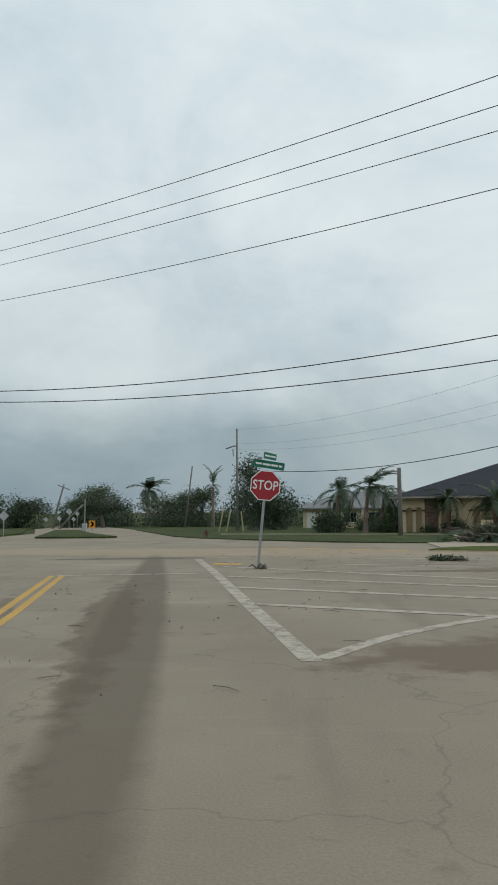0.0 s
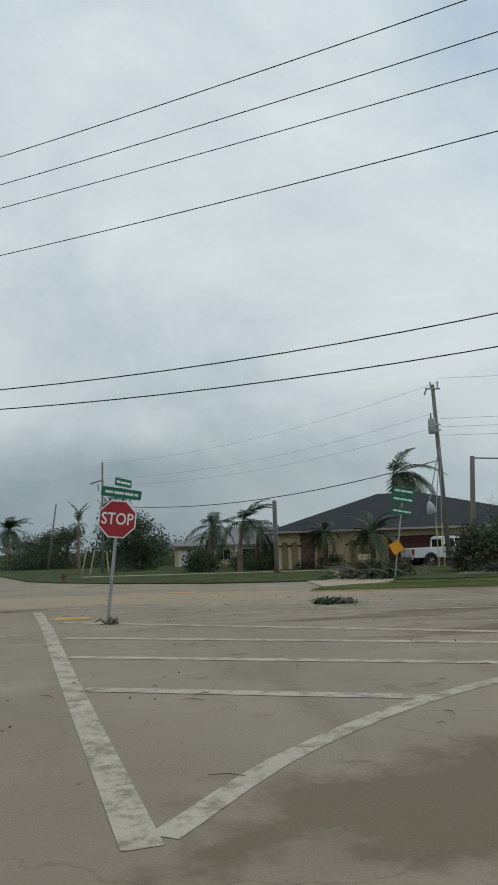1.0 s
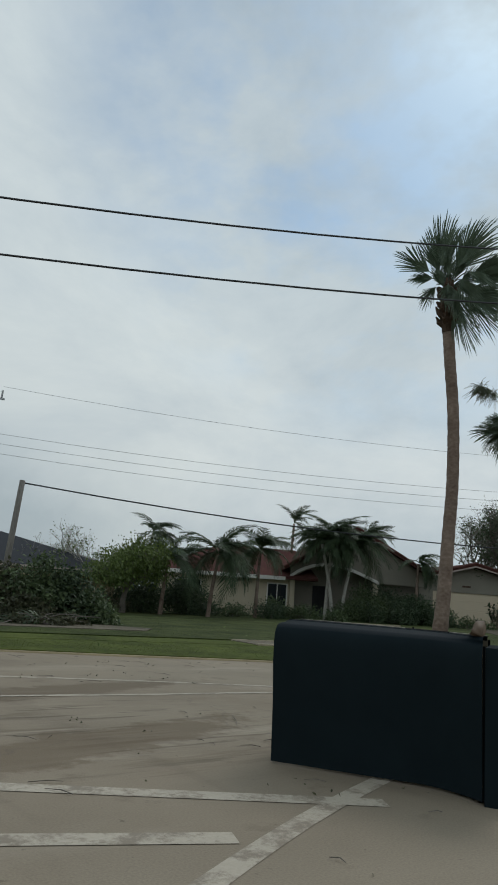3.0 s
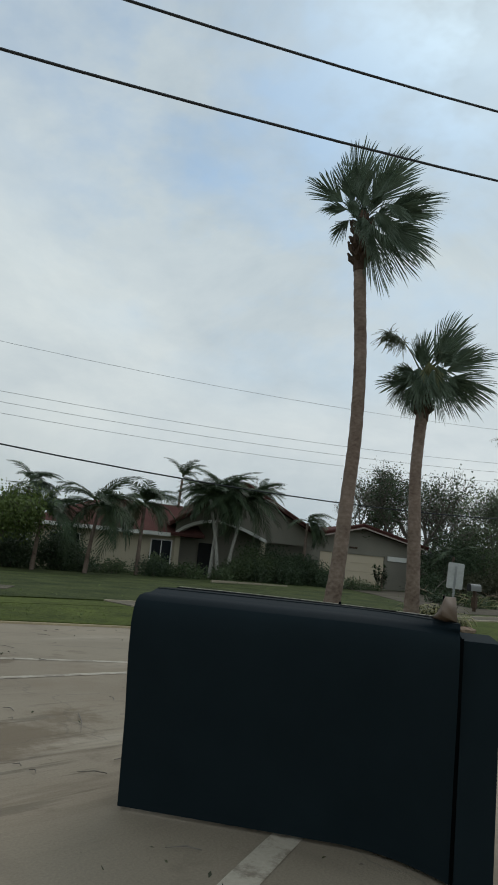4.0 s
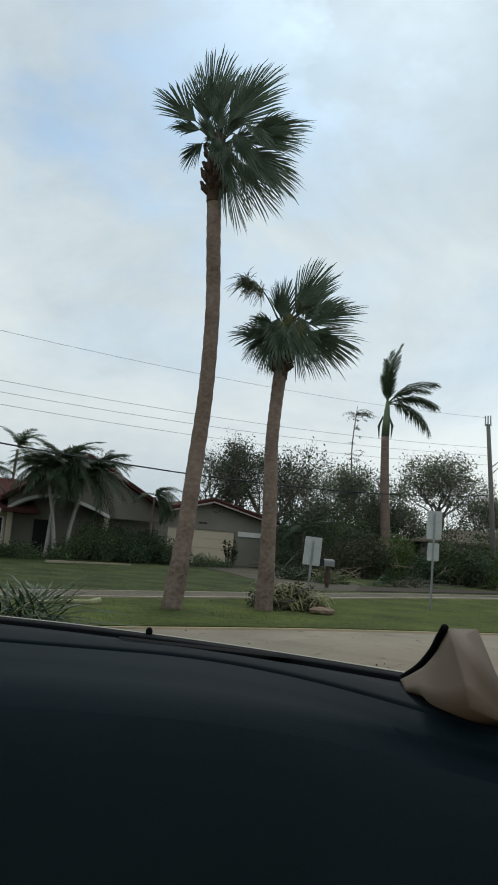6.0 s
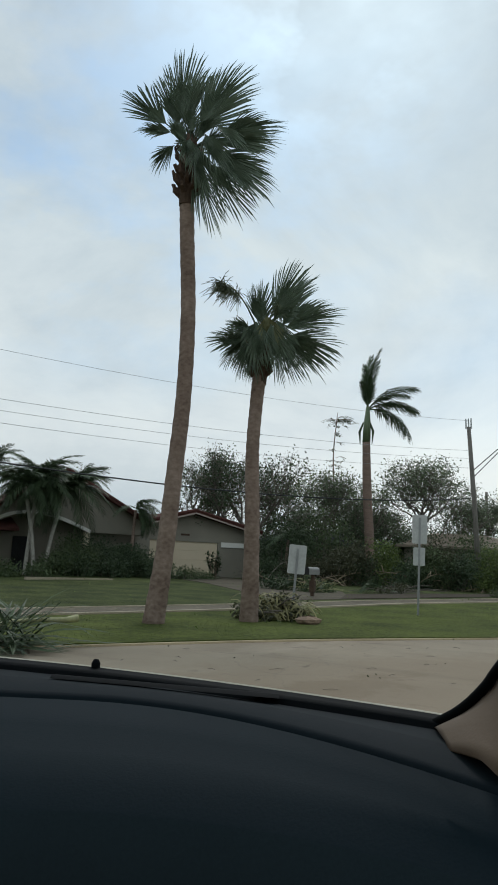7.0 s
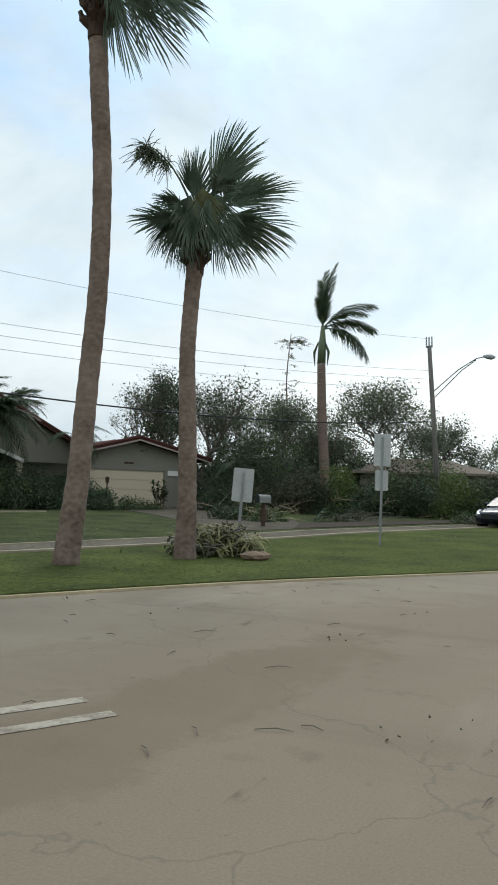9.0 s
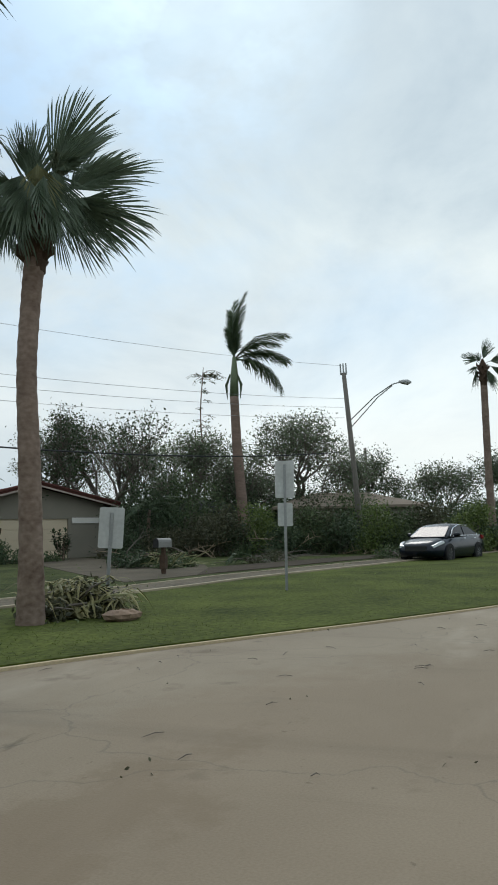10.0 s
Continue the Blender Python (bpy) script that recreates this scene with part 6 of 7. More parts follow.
part("lantern", Shape().tube([(0.02, 0, 1.46), (0.02, 0, 1.52), (0.02, 0, 1.74), (0.02, 0, 1.76), (0.02, 0, 1.84)], [0.05, 0.09, 0.12, 0.15, 0.02], 6), BOOT, lamp)
edge = [(33.9, 38.6), (35.4, 38.2), (36.9, 37.75), (38.5, 37.3)]
edging = thing("bed_edging", (0, 0, ground_z(36, 38)), 0, "low pale concrete edging of the front bed", "edging")
for a, b in zip(edge, edge[1:]):
    turn = math.atan2(b[1] - a[1], b[0] - a[0])
    part("edging_block", Shape().box((0.02, -0.08, -0.1), (math.hypot(b[0] - a[0], b[1] - a[1]) - 0.02, 0.08, 0.17), Matrix.Translation((a[0], a[1], 0)) @ Matrix.Rotation(turn, 4, "Z")), KERB, edging)

# ---- shrubs ----
SH = "shrubs in the front beds"
for i, (x, y, a, h, m, lab) in enumerate((
        (24.6, 46.2, 1.3, 1.0, LEAFBROWN, "brown wilted shrub under the tree"), (29.6, 44.6, 1.1, 1.1, LEAFDARK, "dark clipped shrub along the house front"), (31.4, 43.4, 0.8, 0.9, LEAF, "dark clipped shrub along the house front"),
        (33.2, 42.4, 1.0, 1.2, LEAFDARK, "dark clipped shrub along the house front"), (35.0, 41.4, 0.8, 1.0, LEAF, "dark clipped shrub along the house front"), (36.6, 40.6, 0.7, 0.8, LEAF, "dark clipped shrub along the house front"),
        (39.4, 40.4, 1.1, 1.2, LEAFDARK, "dark clipped shrub along the house front"), (41.2, 39.6, 1.1, 1.5, LEAFDARK, "dark clipped shrub along the house front"), (41.6, 41.2, 1.4, 2.3, LEAFDARK, "tall dark shrub shading the porch"), (43.6, 40.0, 1.3, 2.0, LEAFDARK, "tall dark shrub shading the porch"),
        (43.4, 37.8, 1.0, 1.15, LEAFDARK, "dark round shrub beside the drive"), (45.0, 37.2, 0.7, 0.8, LEAF, "leafy shrub beside the drive"), (46.6, 37.0, 0.55, 0.6, LEAF, "low leafy shrub before the garage"),
        (50.0, 34.6, 0.9, 1.5, LEAFDARK, "dark spreading shrub before the garage"), (51.6, 33.0, 1.2, 1.6, LEAFBROWN, "wilted shrub and fallen limbs by the garage"), (41.0, 29.4, 0.75, 0.75, LEAFDARK, "small round clipped shrub by the mailbox"),
        (39.9, 41.3, 1.3, 2.2, LEAF, "tall dark shrub shading the porch"), (38.6, 41.2, 1.0, 1.5, LEAF, "tall dark shrub shading the porch"), (42.6, 40.6, 1.5, 2.8, LEAFDARK, "tall dark shrub shading the porch"), (45.0, 39.3, 0.9, 1.4, LEAF, "tall dark shrub shading the porch"), (34.2, 42.8, 0.9, 1.4, LEAF, "tall dark shrub shading the porch"),
        (30.2, 45.2, 1.3, 2.0, LEAFDARK, "tall dark shrub along the house front"), (28.6, 45.6, 1.6, 2.6, LEAFDARK, "tall dark shrub along the house front"), (27.0, 46.6, 1.5, 2.3, LEAFDARK, "tall dark shrub along the house front"),
        (11.6, 50.2, 0.7, 1.0, LEAFDARK, "small dark shrub under the arches"), (10.2, 50.8, 0.5, 0.6, LEAFDARK, "small dark shrub under the arches"), (14.0, 49.0, 1.0, 0.8, LEAFDARK, "small dark shrub under the arches"))):
    bush((x, y), (a, a, h), int(1700 * a * h), 0.13, m, lab, 700 + i, "shrub", "shrub", SH)
for i, (x, y, a, b, h, n, m) in enumerate(((14.2, 34.8, 0.9, 0.9, 2.3, 1900, LEAFBROWN), (15.2, 34.4, 1.4, 1.1, 2.8, 3000, LEAF), (16.4, 34.2, 1.0, 0.9, 2.1, 2200, LEAFDARK), (17.2, 33.8, 0.8, 0.7, 1.4, 1400, LEAF), (14.6, 33.6, 1.2, 0.7, 1.0, 1300, LEAFBROWN), (4.1, 53.0, 1.2, 1.1, 1.7, 1500, LEAFDARK), (7.6, 53.2, 0.9, 0.8, 1.0, 900, LEAF), (9.0, 57.0, 1.6, 1.2, 1.9, 1500, LEAFDARK), (7.2, 60.0, 1.2, 1.2, 1.2, 1200, LEAF))):
    bush((x, y), (a, b, h), int(n * 1.8), 0.17, m, ("overgrown storm-battered shrub by the snapped pole" if i < 5 else "dark overgrown shrub on the corner lawn"), 740 + i, "shrub", "shrub", "overgrown shrubs", 14, 26, wind=(0.4, -0.4, 0))
for i in range(17):
    u = i / 16
    x, y = 51.8 + 5.2 * u + 0.5 * math.sin(i * 2.1), 32.6 - 17.5 * u + 0.6 * math.cos(i * 1.7)
    m = (LEAFDARK, LEAF, LEAFBROWN, LEAFDARK, LEAFLIME)[i % 5] if i not in (0, 1, 2) else LEAFBROWN
    bush((x, y), (1.5, 1.3, (1.7, 2.6, 3.4, 2.3, 2.9)[i % 5]), 4600, 0.15, m, ("brown heap of fallen limbs under the royal palm" if i < 3 else "wind-flattened hedge with broken limbs"), 760 + i, "hedge", "hedge", "hedge of fallen growth", 14, 24, wind=(0.5, -0.5, -0.2))
for i in range(7):
    x, y = 62 + i * 2.0, 30 - i * 4.2
    bush((x, y), (2.4, 2.0, 3.6 + 0.6 * math.sin(i * 2)), 4200, 0.2, (LEAFDARK, LEAF)[i % 2], "tall ragged growth behind the hedge", 790 + i, "hedge", "hedge", "growth behind the hedge", 12, 24)


for i, (x, y, a, h, n) in enumerate(((54.5, 39.5, 2.2, 4.6, 3600), (57.0, 43.5, 2.6, 5.2, 3600), (53.0, 35.0, 2.0, 4.8, 3800), (55.2, 33.0, 2.0, 5.4, 3800), (57.5, 36.5, 2.4, 6.4, 4200), (60.5, 32.5, 2.2, 4.6, 3400), (63.5, 34.5, 2.6, 5.0, 3400), (64.5, 28.5, 2.6, 6.2, 4000), (50.5, 45.5, 2.2, 4.4, 3000), (68.0, 24.0, 2.6, 4.6, 3200), (66.0, 18.0, 2.6, 4.4, 3200), (61.0, 24.5, 2.2, 3.8, 2800), (62.5, 29.0, 2.4, 4.6, 3200), (66.5, 32.0, 2.8, 6.4, 4000), (70.5, 28.0, 2.8, 6.2, 4000), (70.0, 20.5, 2.6, 4.6, 3200), (66.5, 13.0, 2.6, 4.6, 3000), (75.0, 24.0, 2.8, 4.8, 3000), (72.0, 16.5, 2.6, 4.6, 3000))):
    bush((x, y), (a, a, h), int(n * 1.5), 0.15, (LEAFDARK, LEAF, LEAFDARK, LEAF, LEAFDARK)[i % 5], "ragged tall growth behind the hedge", 840 + i, "overgrown_shrub", "shrub", "tall growth behind the hedge", 22, 34, wind=(0.4, -0.5, 0.1))


def woods(name, pts, depth, height, count, size, label, seed, material):
    """Far growth, too dense to count."""
    rng = np.random.default_rng(seed)
    s = Shape()
    cs = []
    for (x0, y0), (x1, y1) in zip(pts, pts[1:]):
        n = int(math.hypot(x1 - x0, y1 - y0) / 1.6)
        for k in range(n):
            u = (k + rng.uniform(0, 1)) / n
            x, y = x0 + (x1 - x0) * u + rng.normal(0, depth), y0 + (y1 - y0) * u + rng.normal(0, depth)
            h = height * rng.uniform(0.35, 1.0)
            gz = ground_z(x, y)
            s.tube([(x, y, gz - 0.2), (x + 0.2, y, gz + h)], [0.12, 0.03], 4, cap=False)
            cs += [(x + rng.normal(0, 0.6), y + rng.normal(0, 0.6), gz + h * v) for v in (0.0, 0.08, 0.2, 0.42, 0.66, 0.9)]
    leaf_cloud(s, cs, count, 0.8, size, rng, 0.2)
    solid(name, s, material, label, "woods", kind="stuff")


woods("far_woods", [(-95, 70), (-52, 84), (-40, 104), (-24, 130), (-10, 128), (6, 112), (22, 108)], 3.0, 3.9, 46000, 0.36, "dark storm-torn growth along the far road", 81, LEAFDARK)
woods("roadside_growth", [(-17, 99), (-13, 108), (-8, 102), (-1, 99), (8, 98)], 1.0, 2.6, 9000, 0.28, "dark low growth beyond the far lawn", 86, LEAFDARK)
woods("left_growth", [(-64, 72), (-46, 82), (-38, 92), (-38, 104)], 1.2, 2.8, 9000, 0.28, "dark low growth beside the far road", 87, LEAFDARK)
woods("back_growth", [(22, 100), (38, 74), (50, 62), (62, 54), (74, 42), (84, 28), (88, 8)], 2.0, 4.6, 34000, 0.30, "dark growth behind the houses", 82, LEAFDARK)
woods("east_growth", [(84, 10), (92, -15), (95, -50)], 3.0, 5.0, 4000, 0.5, "dark growth beyond the road", 83, LEAF)
woods("lawn_growth", [(6.6, 57), (7.4, 56), (8.4, 58)], 0.5, 1.7, 2600, 0.16, "tangled growth between the palms", 84, LEAFDARK)
woods("house_growth", [(25, 52), (29, 50), (31, 53)], 0.7, 3.2, 6000, 0.16, "tangled growth beside the cream house", 85, LEAFDARK)



def broken_limbs(at, size, count, label, seed):
    """Bare pale limbs, bent and snapped, sticking out of the fallen growth."""
    rng = random.Random(seed)
    t = thing("fallen_limb", (at[0], at[1], ground_z(*at)), 0, label, "fallen limb", "fallen limbs in the hedge")
    for _ in range(count):
        a = rng.uniform(0, 2 * math.pi)
        p = Vector((rng.gauss(0, size[0] * 0.5), rng.gauss(0, size[1] * 0.5), rng.uniform(0, size[2] * 0.4)))
        d = Vector((math.cos(a), math.sin(a), rng.uniform(-0.1, 0.9))).normalized()
        pts = [p]
        for k in range(5):
            d = (d + Vector((rng.gauss(0, 0.22), rng.gauss(0, 0.22), -0.12))).normalized()
            q = pts[-1] + d * rng.uniform(0.3, 0.6)
            q.z = max(q.z, 0.05)
            pts.append(q)
        r = rng.uniform(0.025, 0.06)
        s = Shape().tube(pts, [r * (1 - 0.15 * k) for k in range(6)], 6)
        for k in (2, 3, 4):
            e = pts[k] + Vector((rng.gauss(0, 0.35), rng.gauss(0, 0.35), rng.uniform(0, 0.5)))
            s.tube([pts[k], (pts[k] + e) / 2 + Vector((0, 0, 0.05)), e], [r * 0.5, r * 0.35, r * 0.15], 5)
        part("limb", s, BROKEN if rng.random() < 0.6 else DARKBARK, t, smooth=True)
    return t


for i, (x, y) in enumerate(((51.0, 31.6), (52.6, 29.0), (53.6, 26.0), (54.2, 22.5), (55.4, 19.0), (56.4, 16.0), (49.2, 34.0))):
    broken_limbs((x, y), (1.4, 1.2, 1.5), 9, "pale snapped limbs sticking out of the fallen growth", 880 + i)
# ---- vehicles ----
def wheel(parent, x, y, r, w):
    t = Shape()
    prof = [(r * 0.66, -w / 2), (r * 0.93, -w / 2), (r, -w / 2 + 0.03), (r, w / 2 - 0.03), (r * 0.93, w / 2), (r * 0.66, w / 2)]
    n = 24
    for k in range(n):
        a = 2 * math.pi * k / n
        t.v += [(x + p * math.cos(a), y + q, r + p * math.sin(a)) for p, q in prof]
    m = len(prof)
    t.f += [(k * m + j, ((k + 1) % n) * m + j, ((k + 1) % n) * m + (j + 1) % m, k * m + (j + 1) % m) for k in range(n) for j in range(m)]
    wh = part("wheel", t, RUBBER, parent, "black tyre on a spoked rim", smooth=True)
    s = Shape().tube([(x, y - w * 0.36, r), (x, y + w * 0.36, r)], r * 0.2, 12)
    for k in range(7):
        a = 2 * math.pi * k / 7
        for e in (-w * 0.34, w * 0.34):
            s.tube([(x + 0.1 * r * math.cos(a), y + e, r + 0.1 * r * math.sin(a)), (x + 0.67 * r * math.cos(a), y + e, r + 0.67 * r * math.sin(a))], 0.028, 5)
    part("rim", s, RIM, wh)
    part("brake_disc", Shape().tube([(x, y - 0.02, r), (x, y + 0.02, r)], r * 0.62, 16), DARKGAP, wh)


def lofted(sections, close=True):
    """A skin over cross-sections of equal length, capped at both ends."""
    s = Shape()
    n = len(sections[0])
    for sec in sections:
        s.v += [tuple(p) for p in sec]
    for i in range(len(sections) - 1):
        s.f += [(i * n + k, i * n + (k + 1) % n, (i + 1) * n + (k + 1) % n, (i + 1) * n + k) for k in range(n)]
    s.f += [tuple(range(n))[::-1], tuple((len(sections) - 1) * n + k for k in range(n))]
    return s


def car_section(x, zb, zt, hw, crown=0.05, tuck=0.06):
    """One ring of the lower body: sill, flank and a slightly crowned top."""
    h = zt - zb
    half = [(hw - tuck, zb), (hw - 0.01, zb + 0.16 * h), (hw, zb + 0.45 * h), (hw - 0.02, zb + 0.72 * h), (hw - 0.09, zt - 0.03), (hw * 0.55, zt + crown * 0.8), (0, zt + crown)]
    return [(x, y, z) for y, z in half] + [(x, -y, z) for y, z in half[-2::-1]]


def sedan(at, turn, paint, label, z=0.0, size=1.0):
    """Four-door saloon, nose along +x."""
    c = thing("car", (*at, z), turn, label, "car")
    c.scale = (size, size, size)
    secs = [car_section(*q) for q in ((-2.38, 0.42, 0.86, 0.66), (-2.30, 0.30, 0.98, 0.80), (-1.95, 0.24, 1.04, 0.88), (-1.30, 0.20, 1.02, 0.91), (-0.4, 0.20, 0.97, 0.915), (0.6, 0.20, 0.94, 0.915), (1.15, 0.20, 0.92, 0.905), (1.7, 0.22, 0.84, 0.88), (2.15, 0.26, 0.74, 0.80), (2.36, 0.34, 0.64, 0.66), (2.42, 0.40, 0.56, 0.56))]
    part("body", lofted(secs), paint, c, smooth=True)
    top = [(-1.92, 1.06, 0.70), (-1.55, 1.18, 0.66), (-1.0, 1.36, 0.60), (-0.4, 1.44, 0.575), (0.2, 1.42, 0.58), (0.65, 1.28, 0.62), (1.05, 1.08, 0.69), (1.35, 0.95, 0.74)]
    ring = [[(x, -0.78, 0.93 if x < 1.2 else 0.9), (x, -w, z - 0.05), (x, -w * 0.8, z), (x, 0, z + 0.03), (x, w * 0.8, z), (x, w, z - 0.05), (x, 0.78, 0.93 if x < 1.2 else 0.9)] for x, z, w in top]
    part("roof", lofted(ring), paint, c, smooth=True)
    for k in (-1, 1):
        for nm, pts in (("front_window", [(0.98, 1.0), (0.55, 1.24), (-0.02, 1.36), (-0.26, 1.37), (-0.26, 1.0)]), ("rear_window", [(-0.36, 1.0), (-0.36, 1.37), (-0.92, 1.32), (-1.36, 1.18), (-1.58, 1.07), (-1.45, 1.0)])):
            side = [(x, z) for x, z in pts]
            p = [Vector((x, k * (0.80 - (z - 0.93) * 0.36), z)) for x, z in side]
            q = [Vector((v.x, v.y - k * 0.03, v.z)) for v in p]
            n = len(p)
            part(nm, Shape().add(p + q, [tuple(range(n)), tuple(range(2 * n - 1, n - 1, -1))] + [(i, i + n, (i + 1) % n + n, (i + 1) % n) for i in range(n)]), WINDOW, c, "dark tinted side glass")
        trim = [(1.12, 0.97), (0.58, 1.27), (-0.02, 1.395), (-0.9, 1.36), (-1.4, 1.2), (-1.68, 1.06), (-1.5, 0.985), (0.0, 0.985), (1.12, 0.97)]
        part("window_trim", Shape().tube([(x, k * (0.815 - (z - 0.93) * 0.36), z) for x, z in trim], 0.016, 5), CHROME, c, "bright chrome window surround")
        part("mirror", Shape().tube([(0.86, k * 0.84, 1.0), (0.82, k * 0.98, 1.04), (0.78, k * 1.06, 1.04)], [0.05, 0.09, 0.05], 8), paint, c, smooth=True)
        for x in (0.0, -1.05):
            part("door_handle", Shape().tube([(x - 0.1, k * 0.905, 0.88), (x + 0.1, k * 0.91, 0.885)], 0.018, 6), CHROME, c)
        part("headlamp", lofted([[(x, k * (w - 0.03), z - 0.07), (x, k * (w + 0.02), z - 0.02), (x, k * (w - 0.02), z + 0.05), (x, k * (w - 0.14), z + 0.05)] for x, z, w in ((1.78, 0.76, 0.84), (2.1, 0.69, 0.78), (2.32, 0.60, 0.66))]), LENSCLEAR, c, "clear swept-back headlamp")
        part("tail_lamp", lofted([[(x, k * (w - 0.04), z - 0.09), (x, k * (w + 0.025), z - 0.04), (x, k * (w), z + 0.08), (x, k * (w - 0.12), z + 0.09)] for x, z, w in ((-1.98, 0.90, 0.87), (-2.2, 0.88, 0.84), (-2.36, 0.84, 0.72))]), LENSRED, c, "red wrap-round tail lamp")
        # solid dark discs stand for the shaded wheel wells
        part("wheel_arch", Shape().tube([(1.42, k * 0.86, 0.34), (1.42, k * 0.925, 0.34)], 0.37, 20), DARKGAP, c)
        part("wheel_arch", Shape().tube([(-1.38, k * 0.86, 0.34), (-1.38, k * 0.925, 0.34)], 0.37, 20), DARKGAP, c)
        wheel(c, 1.42, k * 0.83, 0.33, 0.21)
        wheel(c, -1.38, k * 0.83, 0.33, 0.21)
    part("windscreen", lofted([[(1.38, -0.68, 0.965), (1.38, 0.68, 0.965), (1.36, 0.68, 0.94), (1.36, -0.68, 0.94)], [(0.62, -0.56, 1.335), (0.62, 0.56, 1.335), (0.60, 0.56, 1.30), (0.60, -0.56, 1.30)]]), WINDOW, c, "sloping tinted windscreen")
    part("grille", Shape().box((2.37, -0.42, 0.46), (2.44, 0.42, 0.64)), RUBBER, c, "dark front grille")
    part("boot_spoiler", Shape().box((-2.30, -0.62, 1.05), (-2.12, 0.62, 1.08)), paint, c)
    return c


def pickup(at, turn, paint, label, z=0.0):
    c = thing("pickup_truck", (*at, z), turn, label, "pickup truck")
    secs = [car_section(*q, 0.02, 0.04) for q in ((0.55, 0.50, 1.10, 0.96), (1.5, 0.48, 1.10, 0.97), (2.4, 0.50, 1.08, 0.95), (2.75, 0.52, 1.0, 0.86))]
    part("bonnet", lofted(secs), paint, c, smooth=True)
    bed = Shape()
    bed.box((-2.85, -0.98, 0.55), (-0.75, -0.86, 1.16)).box((-2.85, 0.86, 0.55), (-0.75, 0.98, 1.16)).box((-2.85, -0.86, 0.55), (-0.75, 0.86, 0.72)).box((-0.9, -0.86, 0.72), (-0.75, 0.86, 1.16))
    rounded("bed", bed, paint, c, 0.02)
    rounded("tailgate", Shape().box((-2.92, -0.85, 0.62), (-2.851, 0.85, 1.15)), paint, c, 0.02)
    part("cab", lofted([[(x, -0.97, 0.52), (x, -0.97, 1.1), (x, -w, z), (x, 0, z + 0.03), (x, w, z), (x, 0.97, 1.1), (x, 0.97, 0.52)] for x, z, w in ((-0.76, 1.78, 0.74), (-0.6, 1.86, 0.75), (0.35, 1.86, 0.75), (0.7, 1.68, 0.78), (1.2, 1.2, 0.9))]), paint, c, smooth=False)
    for k in (-1, 1):
        for a, b in ((-0.62, 0.0), (0.08, 0.62)):
            p = [Vector((x, k * (0.985 - (z - 1.1) * 0.29), z)) for x, z in ((a, 1.16), (b + (0.2 if b > 0.3 else 0), 1.16), (b, 1.7), (a, 1.74))]
            q = [Vector((v.x, v.y - k * 0.04, v.z)) for v in p]
            part("side_window", Shape().add(p + q, [(0, 1, 2, 3), (7, 6, 5, 4), (0, 4, 5, 1), (1, 5, 6, 2), (2, 6, 7, 3), (3, 7, 4, 0)]), WINDOW, c, "dark side glass")
        part("tail_lamp", Shape().box((-2.95, k * 0.90 - 0.07, 0.75), (-2.86, k * 0.90 + 0.07, 1.1)), LENSRED, c, "red tail lamp")
        # dark discs again in place of shaded hollows round the wheels
        part("wheel_arch", Shape().tube([(1.75, k * 0.9, 0.42), (1.75, k * 0.985, 0.42)], 0.46, 18), DARKGAP, c)
        part("wheel_arch", Shape().tube([(-1.75, k * 0.9, 0.42), (-1.75, k * 0.99, 0.42)], 0.46, 18), DARKGAP, c)
        wheel(c, 1.75, k * 0.9, 0.40, 0.26)
        wheel(c, -1.75, k * 0.9, 0.40, 0.26)
    part("rear_window", Shape().box((-0.79, -0.6, 1.2), (-0.762, 0.6, 1.68)), WINDOW, c, "dark rear glass")
    part("bumper", Shape().box((-3.05, -0.9, 0.45), (-2.9, 0.9, 0.62)), GALV, c, "steel rear bumper")
    c.scale = (0.9, 0.9, 0.9)
    return c


sedan((48.9, 18.15), 163, CARBLUE, "dark blue four-door car on the frontage lane", 0.10, 1.13)
pickup((17.9, 47.0), 8, CARWHITE, "white pickup truck parked before the garage", ground_z(17.9, 47.0) + 0.03)
sedan((-30.6, 124.0), 106, CARGREY, "silver car far down the road", ground_z(-30.6, 124))

# ---- dashboard of the vehicle that carries the camera, as it stands in the junction ----
dash = thing("car_dashboard", (8.843, 13.22, 0), -60.64, "charcoal car dashboard below the windscreen with tan trim", "dashboard")
EYE_Z = 1.473


def y_cowl(x):
    return 1.385 - 0.55 * x - 0.25 * x * x


def y_seam(x):
    return 1.25 if x < -0.268 else 1.15 - 0.75 * x - 1.4 * x * x


def y_brow(x):
    return 0.895 if x < -0.167 else 0.87 - 0.3 * x - 0.9 * x * x


def dash_strip(rows, x0, x1, n=40):
    """A skin across the dash; rows: functions of x that give y and height from the eye."""
    s = Shape()
    for r in rows:
        for k in range(n + 1):
            x = x0 + (x1 - x0) * k / n
            y, z = r(x)
            s.v.append((x, y, EYE_Z + z))
    w = n + 1
    s.f += [(i * w + k, i * w + k + 1, (i + 1) * w + k + 1, (i + 1) * w + k) for i in range(len(rows) - 1) for k in range(n)]
    return s


